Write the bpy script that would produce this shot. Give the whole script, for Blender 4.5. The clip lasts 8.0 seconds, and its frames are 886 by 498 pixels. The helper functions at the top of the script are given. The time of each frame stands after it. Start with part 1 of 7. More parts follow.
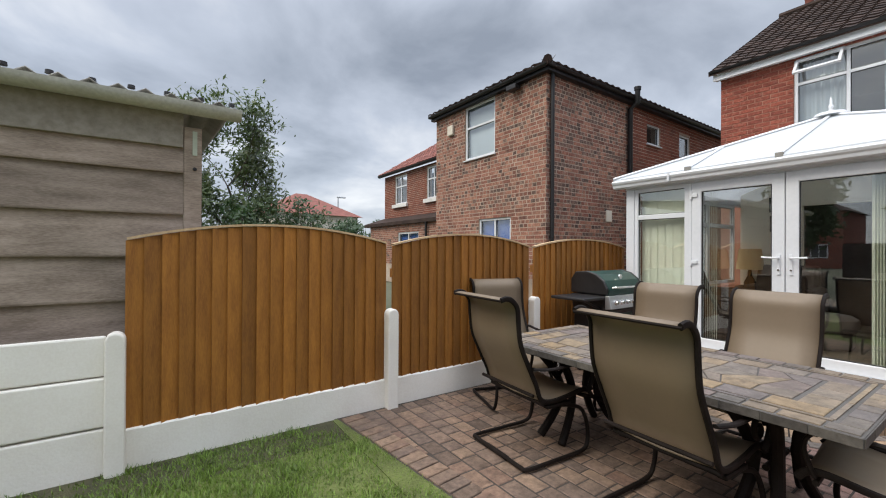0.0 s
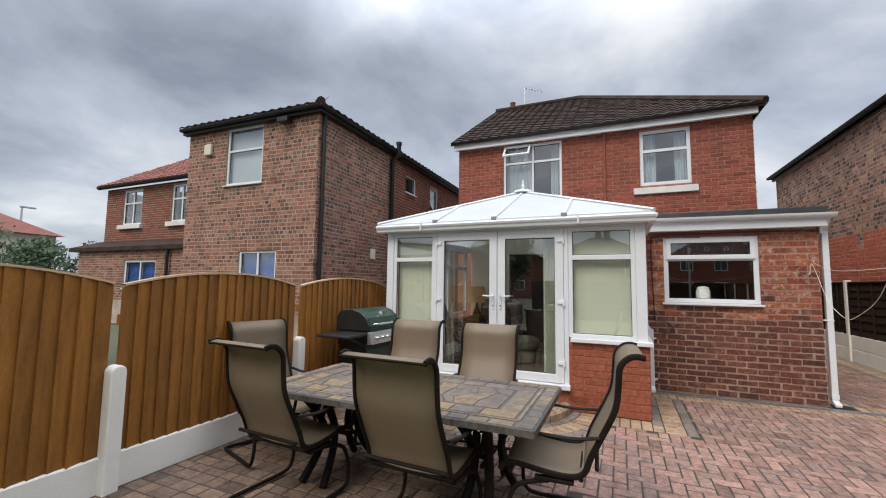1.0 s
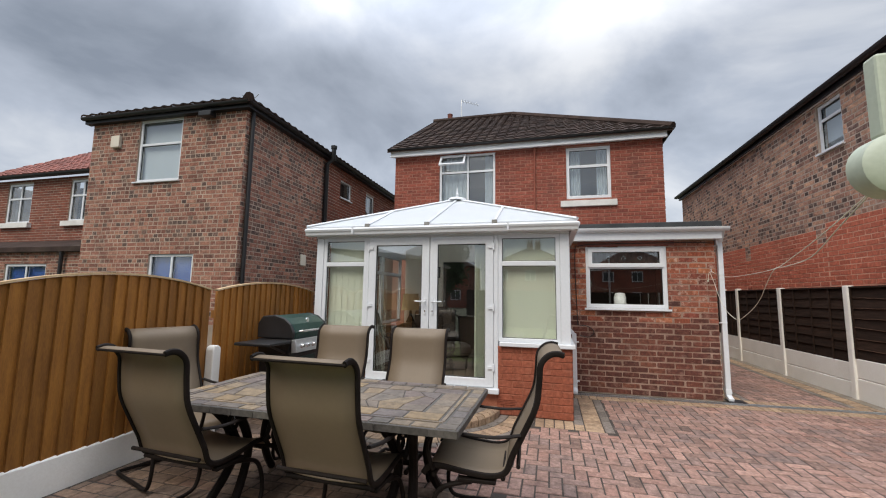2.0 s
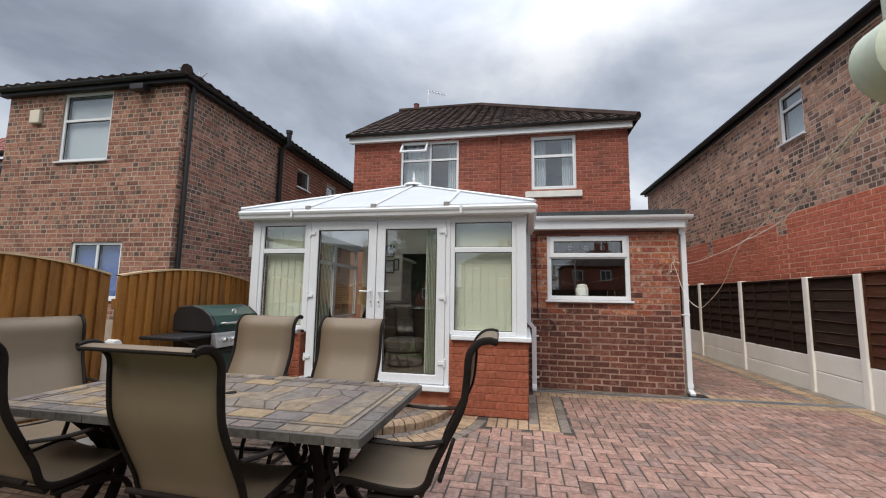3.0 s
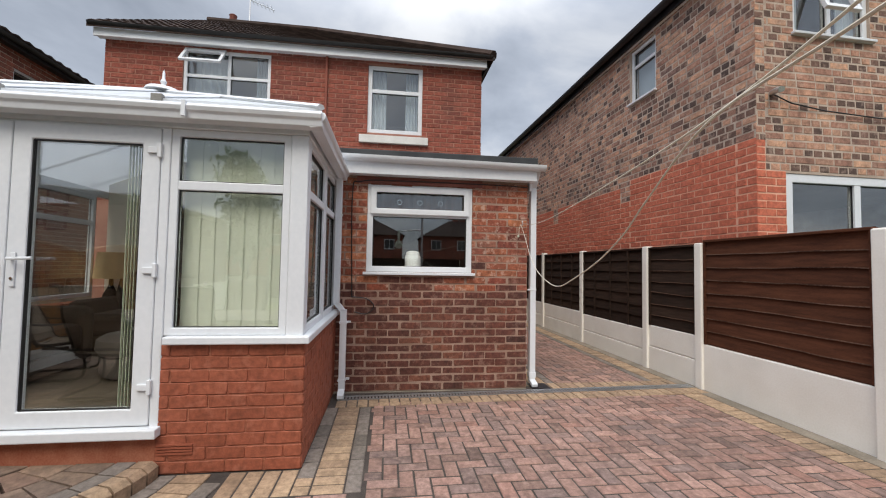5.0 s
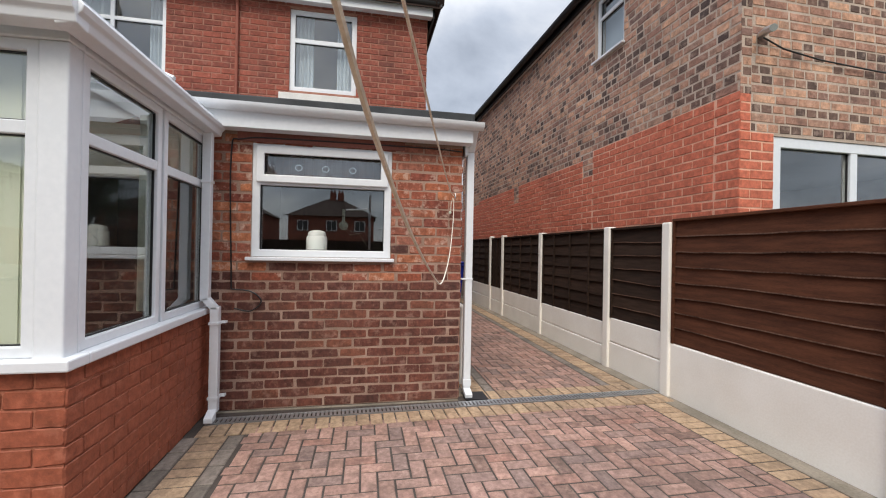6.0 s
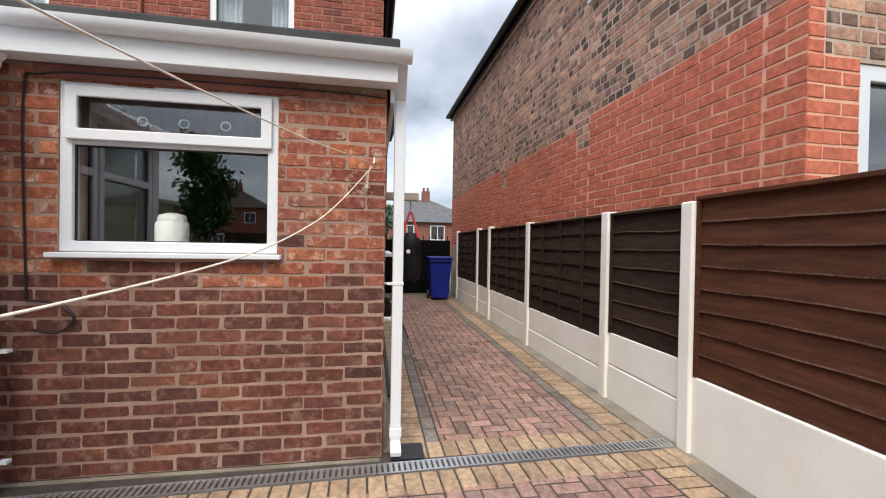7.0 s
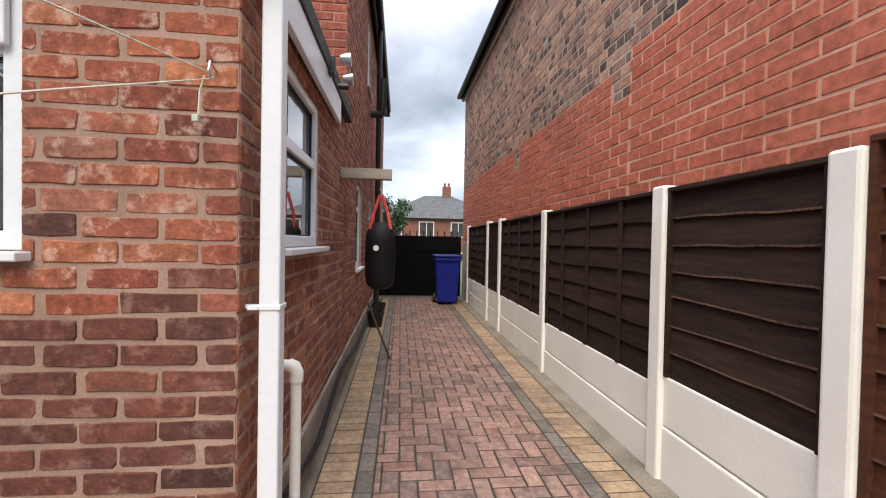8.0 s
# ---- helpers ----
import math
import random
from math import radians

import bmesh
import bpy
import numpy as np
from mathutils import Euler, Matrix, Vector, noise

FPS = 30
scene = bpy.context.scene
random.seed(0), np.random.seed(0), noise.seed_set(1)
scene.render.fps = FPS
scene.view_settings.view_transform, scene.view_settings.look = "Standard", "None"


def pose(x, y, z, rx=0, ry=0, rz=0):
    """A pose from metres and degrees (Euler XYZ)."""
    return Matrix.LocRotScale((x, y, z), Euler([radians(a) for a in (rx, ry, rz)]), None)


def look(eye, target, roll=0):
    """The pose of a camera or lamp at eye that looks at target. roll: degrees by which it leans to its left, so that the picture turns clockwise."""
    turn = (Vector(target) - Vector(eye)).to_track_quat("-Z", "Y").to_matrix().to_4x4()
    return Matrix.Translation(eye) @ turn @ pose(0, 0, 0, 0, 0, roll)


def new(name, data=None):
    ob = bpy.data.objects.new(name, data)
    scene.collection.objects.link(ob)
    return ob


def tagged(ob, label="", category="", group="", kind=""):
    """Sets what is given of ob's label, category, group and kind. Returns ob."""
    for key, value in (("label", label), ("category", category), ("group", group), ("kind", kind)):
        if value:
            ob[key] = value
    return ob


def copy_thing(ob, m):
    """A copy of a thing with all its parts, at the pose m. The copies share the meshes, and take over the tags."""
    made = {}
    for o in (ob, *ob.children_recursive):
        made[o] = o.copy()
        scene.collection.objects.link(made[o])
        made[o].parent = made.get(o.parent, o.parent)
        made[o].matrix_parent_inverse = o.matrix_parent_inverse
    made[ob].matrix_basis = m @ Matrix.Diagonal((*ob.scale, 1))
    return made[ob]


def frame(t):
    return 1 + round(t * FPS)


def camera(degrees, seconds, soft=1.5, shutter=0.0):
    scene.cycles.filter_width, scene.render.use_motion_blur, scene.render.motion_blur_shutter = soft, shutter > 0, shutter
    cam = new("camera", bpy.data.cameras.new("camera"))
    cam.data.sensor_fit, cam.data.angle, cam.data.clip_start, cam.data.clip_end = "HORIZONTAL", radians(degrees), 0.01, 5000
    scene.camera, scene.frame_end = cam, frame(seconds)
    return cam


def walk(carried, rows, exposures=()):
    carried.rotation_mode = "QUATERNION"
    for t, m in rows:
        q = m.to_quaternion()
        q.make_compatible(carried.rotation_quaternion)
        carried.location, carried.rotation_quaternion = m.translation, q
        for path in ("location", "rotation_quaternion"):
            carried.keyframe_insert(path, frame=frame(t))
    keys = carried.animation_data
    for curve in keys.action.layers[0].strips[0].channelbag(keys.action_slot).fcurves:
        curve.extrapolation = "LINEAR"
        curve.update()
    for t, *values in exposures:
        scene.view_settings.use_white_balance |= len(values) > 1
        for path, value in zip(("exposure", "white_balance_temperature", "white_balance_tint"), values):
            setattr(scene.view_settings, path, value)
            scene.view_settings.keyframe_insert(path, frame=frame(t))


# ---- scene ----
# World: x runs from the garden towards the house, y to the boundary fence with arched panels, z up.
cam = camera(94.8, 8.0, soft=1.1)
PATH = [
    (0.0, (-0.113, -0.174, 1.398), (1.017, 1.476, 1.405), 0.3),
    (0.5, (-0.216, -0.213, 1.467), (1.434, 0.912, 1.570), 0.6),
    (1.0, (-0.239, -0.256, 1.487), (1.586, 0.543, 1.659), 0.8),
    (1.5, (-0.242, -0.255, 1.471), (1.651, 0.357, 1.678), 0.9),
    (3.0, (0.346, -0.491, 1.311), (2.295, -0.103, 1.536), 0.9),
    (3.5, (0.761, -0.564, 1.287), (2.732, -0.292, 1.493), 1.0),
    (4.0, (1.245, -0.725, 1.286), (3.234, -0.617, 1.469), 0.9),
    (4.5, (1.706, -0.835, 1.322), (3.699, -0.929, 1.451), 1.1),
    (5.0, (2.147, -1.069, 1.337), (4.127, -1.335, 1.423), 1.0),
    (6.5, (3.453, -2.173, 1.355), (5.416, -2.559, 1.354), 1.1),
    (7.0, (4.018, -2.566, 1.344), (5.990, -2.899, 1.323), 1.0),
    (7.5, (4.594, -2.848, 1.364), (6.576, -3.115, 1.331), 1.0),
    (8.0, (5.213, -3.154, 1.321), (7.202, -3.362, 1.287), 1.1),
]
walk(cam, [(t, look(eye, target, roll)) for t, eye, target, roll in PATH],
     exposures=[(0.0, 0.84), (0.7, 0.72), (1.5, 0.62), (4.0, 0.66), (5.0, 0.68), (6.5, 1.02), (7.2, 1.13), (8.0, 1.20)])

# ---- light ----
world = bpy.data.worlds.new("overcast_sky")
scene.world = world
world.use_nodes = True
wn, wl = world.node_tree.nodes, world.node_tree.links
wn.clear()
w_out = wn.new("ShaderNodeOutputWorld")
w_sky = wn.new("ShaderNodeTexSky")
w_sky.sky_type, w_sky.sun_disc = "NISHITA", False
SUN_EL, SUN_AZ = radians(49), radians(285)
w_sky.sun_elevation, w_sky.sun_rotation = SUN_EL, SUN_AZ
w_bg_sky = wn.new("ShaderNodeBackground")
w_bg_sky.inputs["Strength"].default_value = 0.10
wl.new(w_sky.outputs["Color"], w_bg_sky.inputs["Color"])
w_tc = wn.new("ShaderNodeTexCoord")
w_sep = wn.new("ShaderNodeSeparateXYZ")
wl.new(w_tc.outputs["Generated"], w_sep.inputs[0])


def w_math(op, a, b):
    n = wn.new("ShaderNodeMath")
    n.operation = op
    for i, v in enumerate((a, b)):
        if isinstance(v, (int, float)):
            n.inputs[i].default_value = v
        else:
            wl.new(v, n.inputs[i])
    return n.outputs[0]


w_den = w_math("ADD", w_math("MAXIMUM", w_sep.outputs["Z"], 0.0), 0.30)
w_comb = wn.new("ShaderNodeCombineXYZ")
wl.new(w_math("DIVIDE", w_sep.outputs["X"], w_den), w_comb.inputs[0])
wl.new(w_math("DIVIDE", w_sep.outputs["Y"], w_den), w_comb.inputs[1])
w_n1 = wn.new("ShaderNodeTexNoise")
w_n1.inputs["Scale"].default_value = 1.5
w_n1.inputs["Detail"].default_value = 7.0
w_n1.inputs["Roughness"].default_value = 0.52
w_n1.inputs["Distortion"].default_value = 0.35
wl.new(w_comb.outputs[0], w_n1.inputs["Vector"])
w_ramp = wn.new("ShaderNodeValToRGB")
w_ramp.color_ramp.elements[0].position = 0.33
w_ramp.color_ramp.elements[0].color = (0.25, 0.28, 0.33, 1)
w_ramp.color_ramp.elements[1].position = 0.70
w_ramp.color_ramp.elements[1].color = (0.80, 0.815, 0.84, 1)
w_mid = w_ramp.color_ramp.elements.new(0.52)
w_mid.color = (0.47, 0.51, 0.585, 1)
wl.new(w_n1.outputs["Fac"], w_ramp.inputs["Fac"])
w_bg = wn.new("ShaderNodeBackground")
w_rise = wn.new("ShaderNodeMapRange")
w_rise.interpolation_type = "SMOOTHSTEP"
w_rise.inputs["From Min"].default_value, w_rise.inputs["From Max"].default_value = 0.46, 0.97
w_rise.inputs["To Min"].default_value, w_rise.inputs["To Max"].default_value = 0.70, 3.7
wl.new(w_sep.outputs["Z"], w_rise.inputs["Value"])
wl.new(w_rise.outputs[0], w_bg.inputs["Strength"])
wl.new(w_ramp.outputs["Color"], w_bg.inputs["Color"])
w_mix = wn.new("ShaderNodeMixShader")
w_mix.inputs[0].default_value = 0.88
wl.new(w_bg_sky.outputs[0], w_mix.inputs[1])
wl.new(w_bg.outputs[0], w_mix.inputs[2])
wl.new(w_mix.outputs[0], w_out.inputs["Surface"])

sun_data = bpy.data.lights.new("sun", "SUN")
sun_data.energy, sun_data.angle, sun_data.color = 1.25, radians(35), (1.0, 0.91, 0.76)
sun = new("sun", sun_data)
sun.matrix_world = look((-8.3, 2.2, 10.0), (0.0, 0.0, 0.0))


# ---- materials ----
def material(name, c1, c2, scale=4.0, fine=60.0, rough=0.7, bump=0.15, metal=0.0, spread=0.0, stretch=(1, 1, 1), per="island", dirt=0.0, coat=0.0, bump_dist=0.004, spec=0.5):
    """Two-scale mottled surface; spread varies the value from piece to piece."""
    m = bpy.data.materials.new(name)
    m.use_nodes = True
    n, l = m.node_tree.nodes, m.node_tree.links
    b = n["Principled BSDF"]
    b.inputs["Roughness"].default_value, b.inputs["Metallic"].default_value = rough, metal
    b.inputs["Coat Weight"].default_value = coat
    b.inputs["Specular IOR Level"].default_value = spec
    geo = n.new("ShaderNodeNewGeometry")
    mp = n.new("ShaderNodeMapping")
    mp.inputs["Scale"].default_value = stretch
    l.new(geo.outputs["Position"], mp.inputs["Vector"])
    big, small = n.new("ShaderNodeTexNoise"), n.new("ShaderNodeTexNoise")
    big.inputs["Scale"].default_value, big.inputs["Detail"].default_value = scale, 4
    small.inputs["Scale"].default_value, small.inputs["Detail"].default_value = fine, 3
    for t in (big, small):
        l.new(mp.outputs[0], t.inputs["Vector"])
    add = n.new("ShaderNodeMath")
    add.operation = "MULTIPLY_ADD"
    add.inputs[1].default_value, add.inputs[2].default_value = 0.6, 0.0
    l.new(big.outputs["Fac"], add.inputs[0])
    add2 = n.new("ShaderNodeMath")
    add2.operation = "MULTIPLY_ADD"
    add2.inputs[1].default_value = 0.4
    l.new(small.outputs["Fac"], add2.inputs[0])
    l.new(add.outputs[0], add2.inputs[2])
    ramp = n.new("ShaderNodeValToRGB")
    ramp.color_ramp.elements[0].position, ramp.color_ramp.elements[0].color = 0.36, (*c1, 1)
    ramp.color_ramp.elements[1].position, ramp.color_ramp.elements[1].color = 0.64, (*c2, 1)
    l.new(add2.outputs[0], ramp.inputs["Fac"])
    col = ramp.outputs["Color"]
    if spread:
        hsv = n.new("ShaderNodeHueSaturation")
        rnd = geo.outputs["Random Per Island"]
        if per == "object":
            rnd = n.new("ShaderNodeObjectInfo").outputs["Random"]
        mr = n.new("ShaderNodeMapRange")
        mr.inputs["To Min"].default_value, mr.inputs["To Max"].default_value = 1 - spread, 1 + spread
        l.new(rnd, mr.inputs["Value"])
        l.new(mr.outputs[0], hsv.inputs["Value"])
        l.new(col, hsv.inputs["Color"])
        col = hsv.outputs["Color"]
    if dirt:
        dn = n.new("ShaderNodeTexNoise")
        dn.inputs["Scale"].default_value, dn.inputs["Detail"].default_value = 2.3, 6
        l.new(geo.outputs["Position"], dn.inputs["Vector"])
        dr = n.new("ShaderNodeMapRange")
        dr.inputs["From Min"].default_value, dr.inputs["From Max"].default_value = 0.5, 0.75
        dr.inputs["To Max"].default_value = dirt
        l.new(dn.outputs["Fac"], dr.inputs["Value"])
        mx = n.new("ShaderNodeMixRGB")
        mx.inputs["Color2"].default_value = (0.10, 0.085, 0.065, 1)
        l.new(dr.outputs[0], mx.inputs["Fac"])
        l.new(col, mx.inputs["Color1"])
        col = mx.outputs["Color"]
    l.new(col, b.inputs["Base Color"])
    if bump:
        bp = n.new("ShaderNodeBump")
        bp.inputs["Strength"].default_value, bp.inputs["Distance"].default_value = bump, bump_dist
        l.new(add2.outputs[0], bp.inputs["Height"])
        l.new(bp.outputs[0], b.inputs["Normal"])
    return m


def brick_material(name, colours, per="island", patch=0.35, grime=0.3, rough=0.85, bump=0.6, smear=0.0, specks=0.45, mottle=0.3):
    """Fired clay: a colour per piece from the ramp, kiln marks, pits and soot."""
    m = bpy.data.materials.new(name)
    m.use_nodes = True
    n, l = m.node_tree.nodes, m.node_tree.links
    b = n["Principled BSDF"]
    b.inputs["Roughness"].default_value = rough
    b.inputs["Specular IOR Level"].default_value = 0.3
    geo = n.new("ShaderNodeNewGeometry")
    rnd = geo.outputs["Random Per Island"]
    if per == "object":
        rnd = n.new("ShaderNodeObjectInfo").outputs["Random"]
    ramp = n.new("ShaderNodeValToRGB")
    ramp.color_ramp.interpolation = "LINEAR"
    while len(ramp.color_ramp.elements) < len(colours):
        ramp.color_ramp.elements.new(0.5)
    for i, c in enumerate(colours):
        ramp.color_ramp.elements[i].position = i / (len(colours) - 1)
        ramp.color_ramp.elements[i].color = (*c, 1)
    l.new(rnd, ramp.inputs["Fac"])
    n1, n2, n3 = (n.new("ShaderNodeTexNoise") for _ in range(3))
    for t, s, d in ((n1, 9.0, 4), (n2, 85.0, 4), (n3, 1.1, 5)):
        t.inputs["Scale"].default_value, t.inputs["Detail"].default_value = s, d
        l.new(geo.outputs["Position"], t.inputs["Vector"])

    def blend(fac, lo, hi, top, colour_in, colour):
        mr = n.new("ShaderNodeMapRange")
        mr.inputs["From Min"].default_value, mr.inputs["From Max"].default_value = lo, hi
        mr.inputs["To Max"].default_value = top
        l.new(fac, mr.inputs["Value"])
        mx = n.new("ShaderNodeMixRGB")
        mx.inputs["Color2"].default_value = (*colour, 1)
        l.new(mr.outputs[0], mx.inputs["Fac"])
        l.new(colour_in, mx.inputs["Color1"])
        return mx.outputs["Color"]

    n5 = n.new("ShaderNodeTexNoise")
    n5.inputs["Scale"].default_value, n5.inputs["Detail"].default_value, n5.inputs["Roughness"].default_value = 26.0, 5, 0.6
    l.new(geo.outputs["Position"], n5.inputs["Vector"])
    tone = n.new("ShaderNodeMapRange")
    tone.inputs["From Min"].default_value, tone.inputs["From Max"].default_value = 0.3, 0.7
    tone.inputs["To Min"].default_value, tone.inputs["To Max"].default_value = 1 - mottle, 1 + mottle
    l.new(n5.outputs["Fac"], tone.inputs["Value"])
    hsv = n.new("ShaderNodeHueSaturation")
    l.new(tone.outputs[0], hsv.inputs["Value"])
    l.new(ramp.outputs["Color"], hsv.inputs["Color"])
    col = blend(n1.outputs["Fac"], 0.48, 0.72, patch, hsv.outputs["Color"], [c * 0.45 for c in colours[0]])
    col = blend(n2.outputs["Fac"], 0.55, 0.8, specks, col, (0.05, 0.035, 0.03))
    if smear:
        n4 = n.new("ShaderNodeTexNoise")
        n4.inputs["Scale"].default_value, n4.inputs["Detail"].default_value = 13.0, 5
        n4.inputs["Roughness"].default_value = 0.65
        l.new(geo.outputs["Position"], n4.inputs["Vector"])
        col = blend(n4.outputs["Fac"], 0.54, 0.66, smear, col, (0.52, 0.39, 0.31))
    col = blend(n3.outputs["Fac"], 0.5, 0.75, grime, col, (0.06, 0.05, 0.045))
    l.new(col, b.inputs["Base Color"])
    bp = n.new("ShaderNodeBump")
    bp.inputs["Strength"].default_value, bp.inputs["Distance"].default_value = bump, 0.004
    rel = n.new("ShaderNodeMath")
    rel.operation = "MULTIPLY_ADD"
    rel.inputs[1].default_value = 1.6
    l.new(n5.outputs["Fac"], rel.inputs[0])
    l.new(n2.outputs["Fac"], rel.inputs[2])
    l.new(rel.outputs[0], bp.inputs["Height"])
    l.new(bp.outputs[0], b.inputs["Normal"])
    return m


def glass_material(name, tint=(0.93, 0.97, 0.96), rough=0.0):
    m = bpy.data.materials.new(name)
    m.use_nodes = True
    b = m.node_tree.nodes["Principled BSDF"]
    b.inputs["Base Color"].default_value = (*tint, 1)
    b.inputs["Roughness"].default_value, b.inputs["IOR"].default_value = rough, 2.0
    b.inputs["Transmission Weight"].default_value = 1.0
    return m


def sheet_material(name, c, through_share=0.5):
    """Thin sheet that lets light through: roof sheets, blinds, leaves."""
    m = material(name, [v * 0.92 for v in c], c, 3, 40, 0.5, 0.05, spread=0.05)
    n, l = m.node_tree.nodes, m.node_tree.links
    b, out = n["Principled BSDF"], n["Material Output"]
    tr = n.new("ShaderNodeBsdfTranslucent")
    tr.inputs["Color"].default_value = (*c, 1)
    mx = n.new("ShaderNodeMixShader")
    mx.inputs[0].default_value = through_share
    l.new(b.outputs[0], mx.inputs[1])
    l.new(tr.outputs[0], mx.inputs[2])
    l.new(mx.outputs[0], out.inputs["Surface"])
    return m


EXT_BRICKS = [(0.15, 0.045, 0.03), (0.30, 0.085, 0.045), (0.22, 0.06, 0.04), (0.38, 0.12, 0.06), (0.26, 0.08, 0.05), (0.44, 0.16, 0.075), (0.33, 0.13, 0.085), (0.27, 0.075, 0.045)]
M_BRICK_EXT = brick_material("brick_extension", EXT_BRICKS, "object", grime=0.35, smear=0.65, mottle=0.4, bump=0.8)
# Darker, browner brick colours for the front's courses below about 1.15 m.
M_BRICK_BROWN = brick_material("brick_red_brown_lower", [(0.068, 0.030, 0.024), (0.132, 0.045, 0.031), (0.10, 0.038, 0.028), (0.165, 0.056, 0.037), (0.115, 0.044, 0.034), (0.19, 0.07, 0.043)], "object", grime=0.4, smear=0.16, mottle=0.4, bump=0.8)
# Extension brick colours scaled darker and less red for the path-side walls.
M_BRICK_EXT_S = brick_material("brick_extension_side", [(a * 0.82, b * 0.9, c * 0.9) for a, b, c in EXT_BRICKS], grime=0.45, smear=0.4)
M_BRICK_HOUSE = brick_material("brick_house", [(0.19, 0.052, 0.036), (0.285, 0.076, 0.049), (0.24, 0.064, 0.042), (0.325, 0.09, 0.058), (0.21, 0.058, 0.04)], grime=0.3, smear=0.12)
OLD = [(0.196, 0.115, 0.094), (0.46, 0.242, 0.165), (0.287, 0.15, 0.112), (0.575, 0.323, 0.212), (0.391, 0.196, 0.135), (0.644, 0.369, 0.235), (0.242, 0.144, 0.118)]
M_BRICK_OLD = brick_material("brick_old", OLD, grime=0.35, patch=0.5, smear=0.35)
M_BRICK_LEFT = brick_material("brick_neighbour", [(0.14, 0.062, 0.046), (0.27, 0.115, 0.08), (0.35, 0.16, 0.11), (0.22, 0.088, 0.062), (0.38, 0.19, 0.13), (0.30, 0.125, 0.085)], grime=0.35, patch=0.45, smear=0.25)
M_BRICK_DARK = brick_material("brick_header", [(0.085, 0.055, 0.047), (0.15, 0.092, 0.072), (0.21, 0.12, 0.09)], grime=0.3, smear=0.3)
M_BRICK_WING = brick_material("brick_wing", [(0.16, 0.052, 0.036), (0.25, 0.078, 0.048), (0.20, 0.066, 0.042)], grime=0.3)
M_BAND = brick_material("brick_painted_red", [(0.44, 0.118, 0.068), (0.53, 0.15, 0.087), (0.48, 0.133, 0.076)], patch=0.18, grime=0.2, rough=0.7, bump=0.3, specks=0.15)
M_DWARF = brick_material("brick_painted_orange", [(0.25, 0.072, 0.038), (0.315, 0.094, 0.051), (0.285, 0.082, 0.044)], "object", patch=0.22, grime=0.15, rough=0.65, bump=0.35, specks=0.2, smear=0.06)
M_MORTAR = material("mortar", (0.34, 0.27, 0.205), (0.52, 0.43, 0.345), 3, 90, 0.95, 0.5, dirt=0.35)
M_MORTAR_DARK = material("mortar_sooty", (0.34, 0.26, 0.205), (0.54, 0.43, 0.35), 3, 90, 0.95, 0.5, dirt=0.4)
M_MORTAR_SOOT = material("mortar_brown", (0.30, 0.225, 0.17), (0.48, 0.38, 0.30), 3, 90, 0.95, 0.5, dirt=0.45)
M_MORTAR_PINK = material("mortar_pinkish", (0.25, 0.155, 0.112), (0.39, 0.26, 0.20), 4, 90, 0.95, 0.6, dirt=0.35)
M_MORTAR_HOUSE = material("mortar_red_brown", (0.28, 0.125, 0.088), (0.38, 0.19, 0.135), 3, 90, 0.95, 0.4)
M_MORTAR_RED = material("mortar_red", (0.58, 0.30, 0.20), (0.72, 0.42, 0.30), 3, 90, 0.95, 0.4)
M_MORTAR_DWARF = material("mortar_painted", (0.32, 0.085, 0.042), (0.46, 0.18, 0.105), 7, 90, 0.8, 0.3)
M_UPVC = material("white_plastic", (0.66, 0.68, 0.705), (0.73, 0.745, 0.765), 1.5, 30, 0.32, 0.02)
M_WHITE_PAINT = material("white_masonry_paint", (0.80, 0.755, 0.675), (0.875, 0.84, 0.77), 2.5, 70, 0.8, 0.6, dirt=0.07)
M_HAUNCH = material("grimy_cement", (0.16, 0.135, 0.10), (0.30, 0.25, 0.195), 4, 60, 0.95, 0.6, dirt=0.5)
M_CONCRETE = material("grey_concrete", (0.24, 0.23, 0.21), (0.36, 0.35, 0.32), 3, 90, 0.95, 0.5, dirt=0.3)
M_FENCE = material("orange_brown_timber", (0.225, 0.084, 0.011), (0.35, 0.142, 0.020), 5, 40, 0.75, 0.35, spread=0.26, stretch=(5, 5, 0.7), per="object")
M_FENCE_CAP = material("pale_fence_capping", (0.42, 0.27, 0.13), (0.55, 0.40, 0.24), 6, 60, 0.8, 0.3)
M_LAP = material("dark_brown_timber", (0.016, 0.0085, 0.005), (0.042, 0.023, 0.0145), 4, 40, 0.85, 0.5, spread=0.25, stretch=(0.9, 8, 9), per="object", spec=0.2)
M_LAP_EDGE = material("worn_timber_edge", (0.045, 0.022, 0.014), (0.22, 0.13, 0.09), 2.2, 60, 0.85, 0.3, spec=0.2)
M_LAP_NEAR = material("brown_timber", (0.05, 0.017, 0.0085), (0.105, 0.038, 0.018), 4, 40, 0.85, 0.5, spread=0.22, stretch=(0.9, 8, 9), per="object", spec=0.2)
M_SHED = material("weathered_grey_boards", (0.19, 0.145, 0.11), (0.37, 0.295, 0.235), 2.5, 30, 0.9, 0.5, spread=0.2, stretch=(1.2, 5, 6), per="object", dirt=0.25)
M_GUTTER_OLD = material("stained_beige_gutter", (0.42, 0.41, 0.36), (0.60, 0.59, 0.53), 4, 50, 0.7, 0.2, dirt=0.35)
M_BLACK = material("black_plastic", (0.007, 0.0065, 0.007), (0.015, 0.014, 0.015), 4, 60, 0.45, 0.05)
M_FELT = material("roofing_felt", (0.028, 0.029, 0.03), (0.055, 0.056, 0.057), 5, 120, 0.95, 0.5)
M_TILE = material("dark_brown_roof_tile", (0.028, 0.019, 0.016), (0.062, 0.041, 0.034), 3, 70, 0.9, 0.4, spread=0.3, dirt=0.2, spec=0.15)
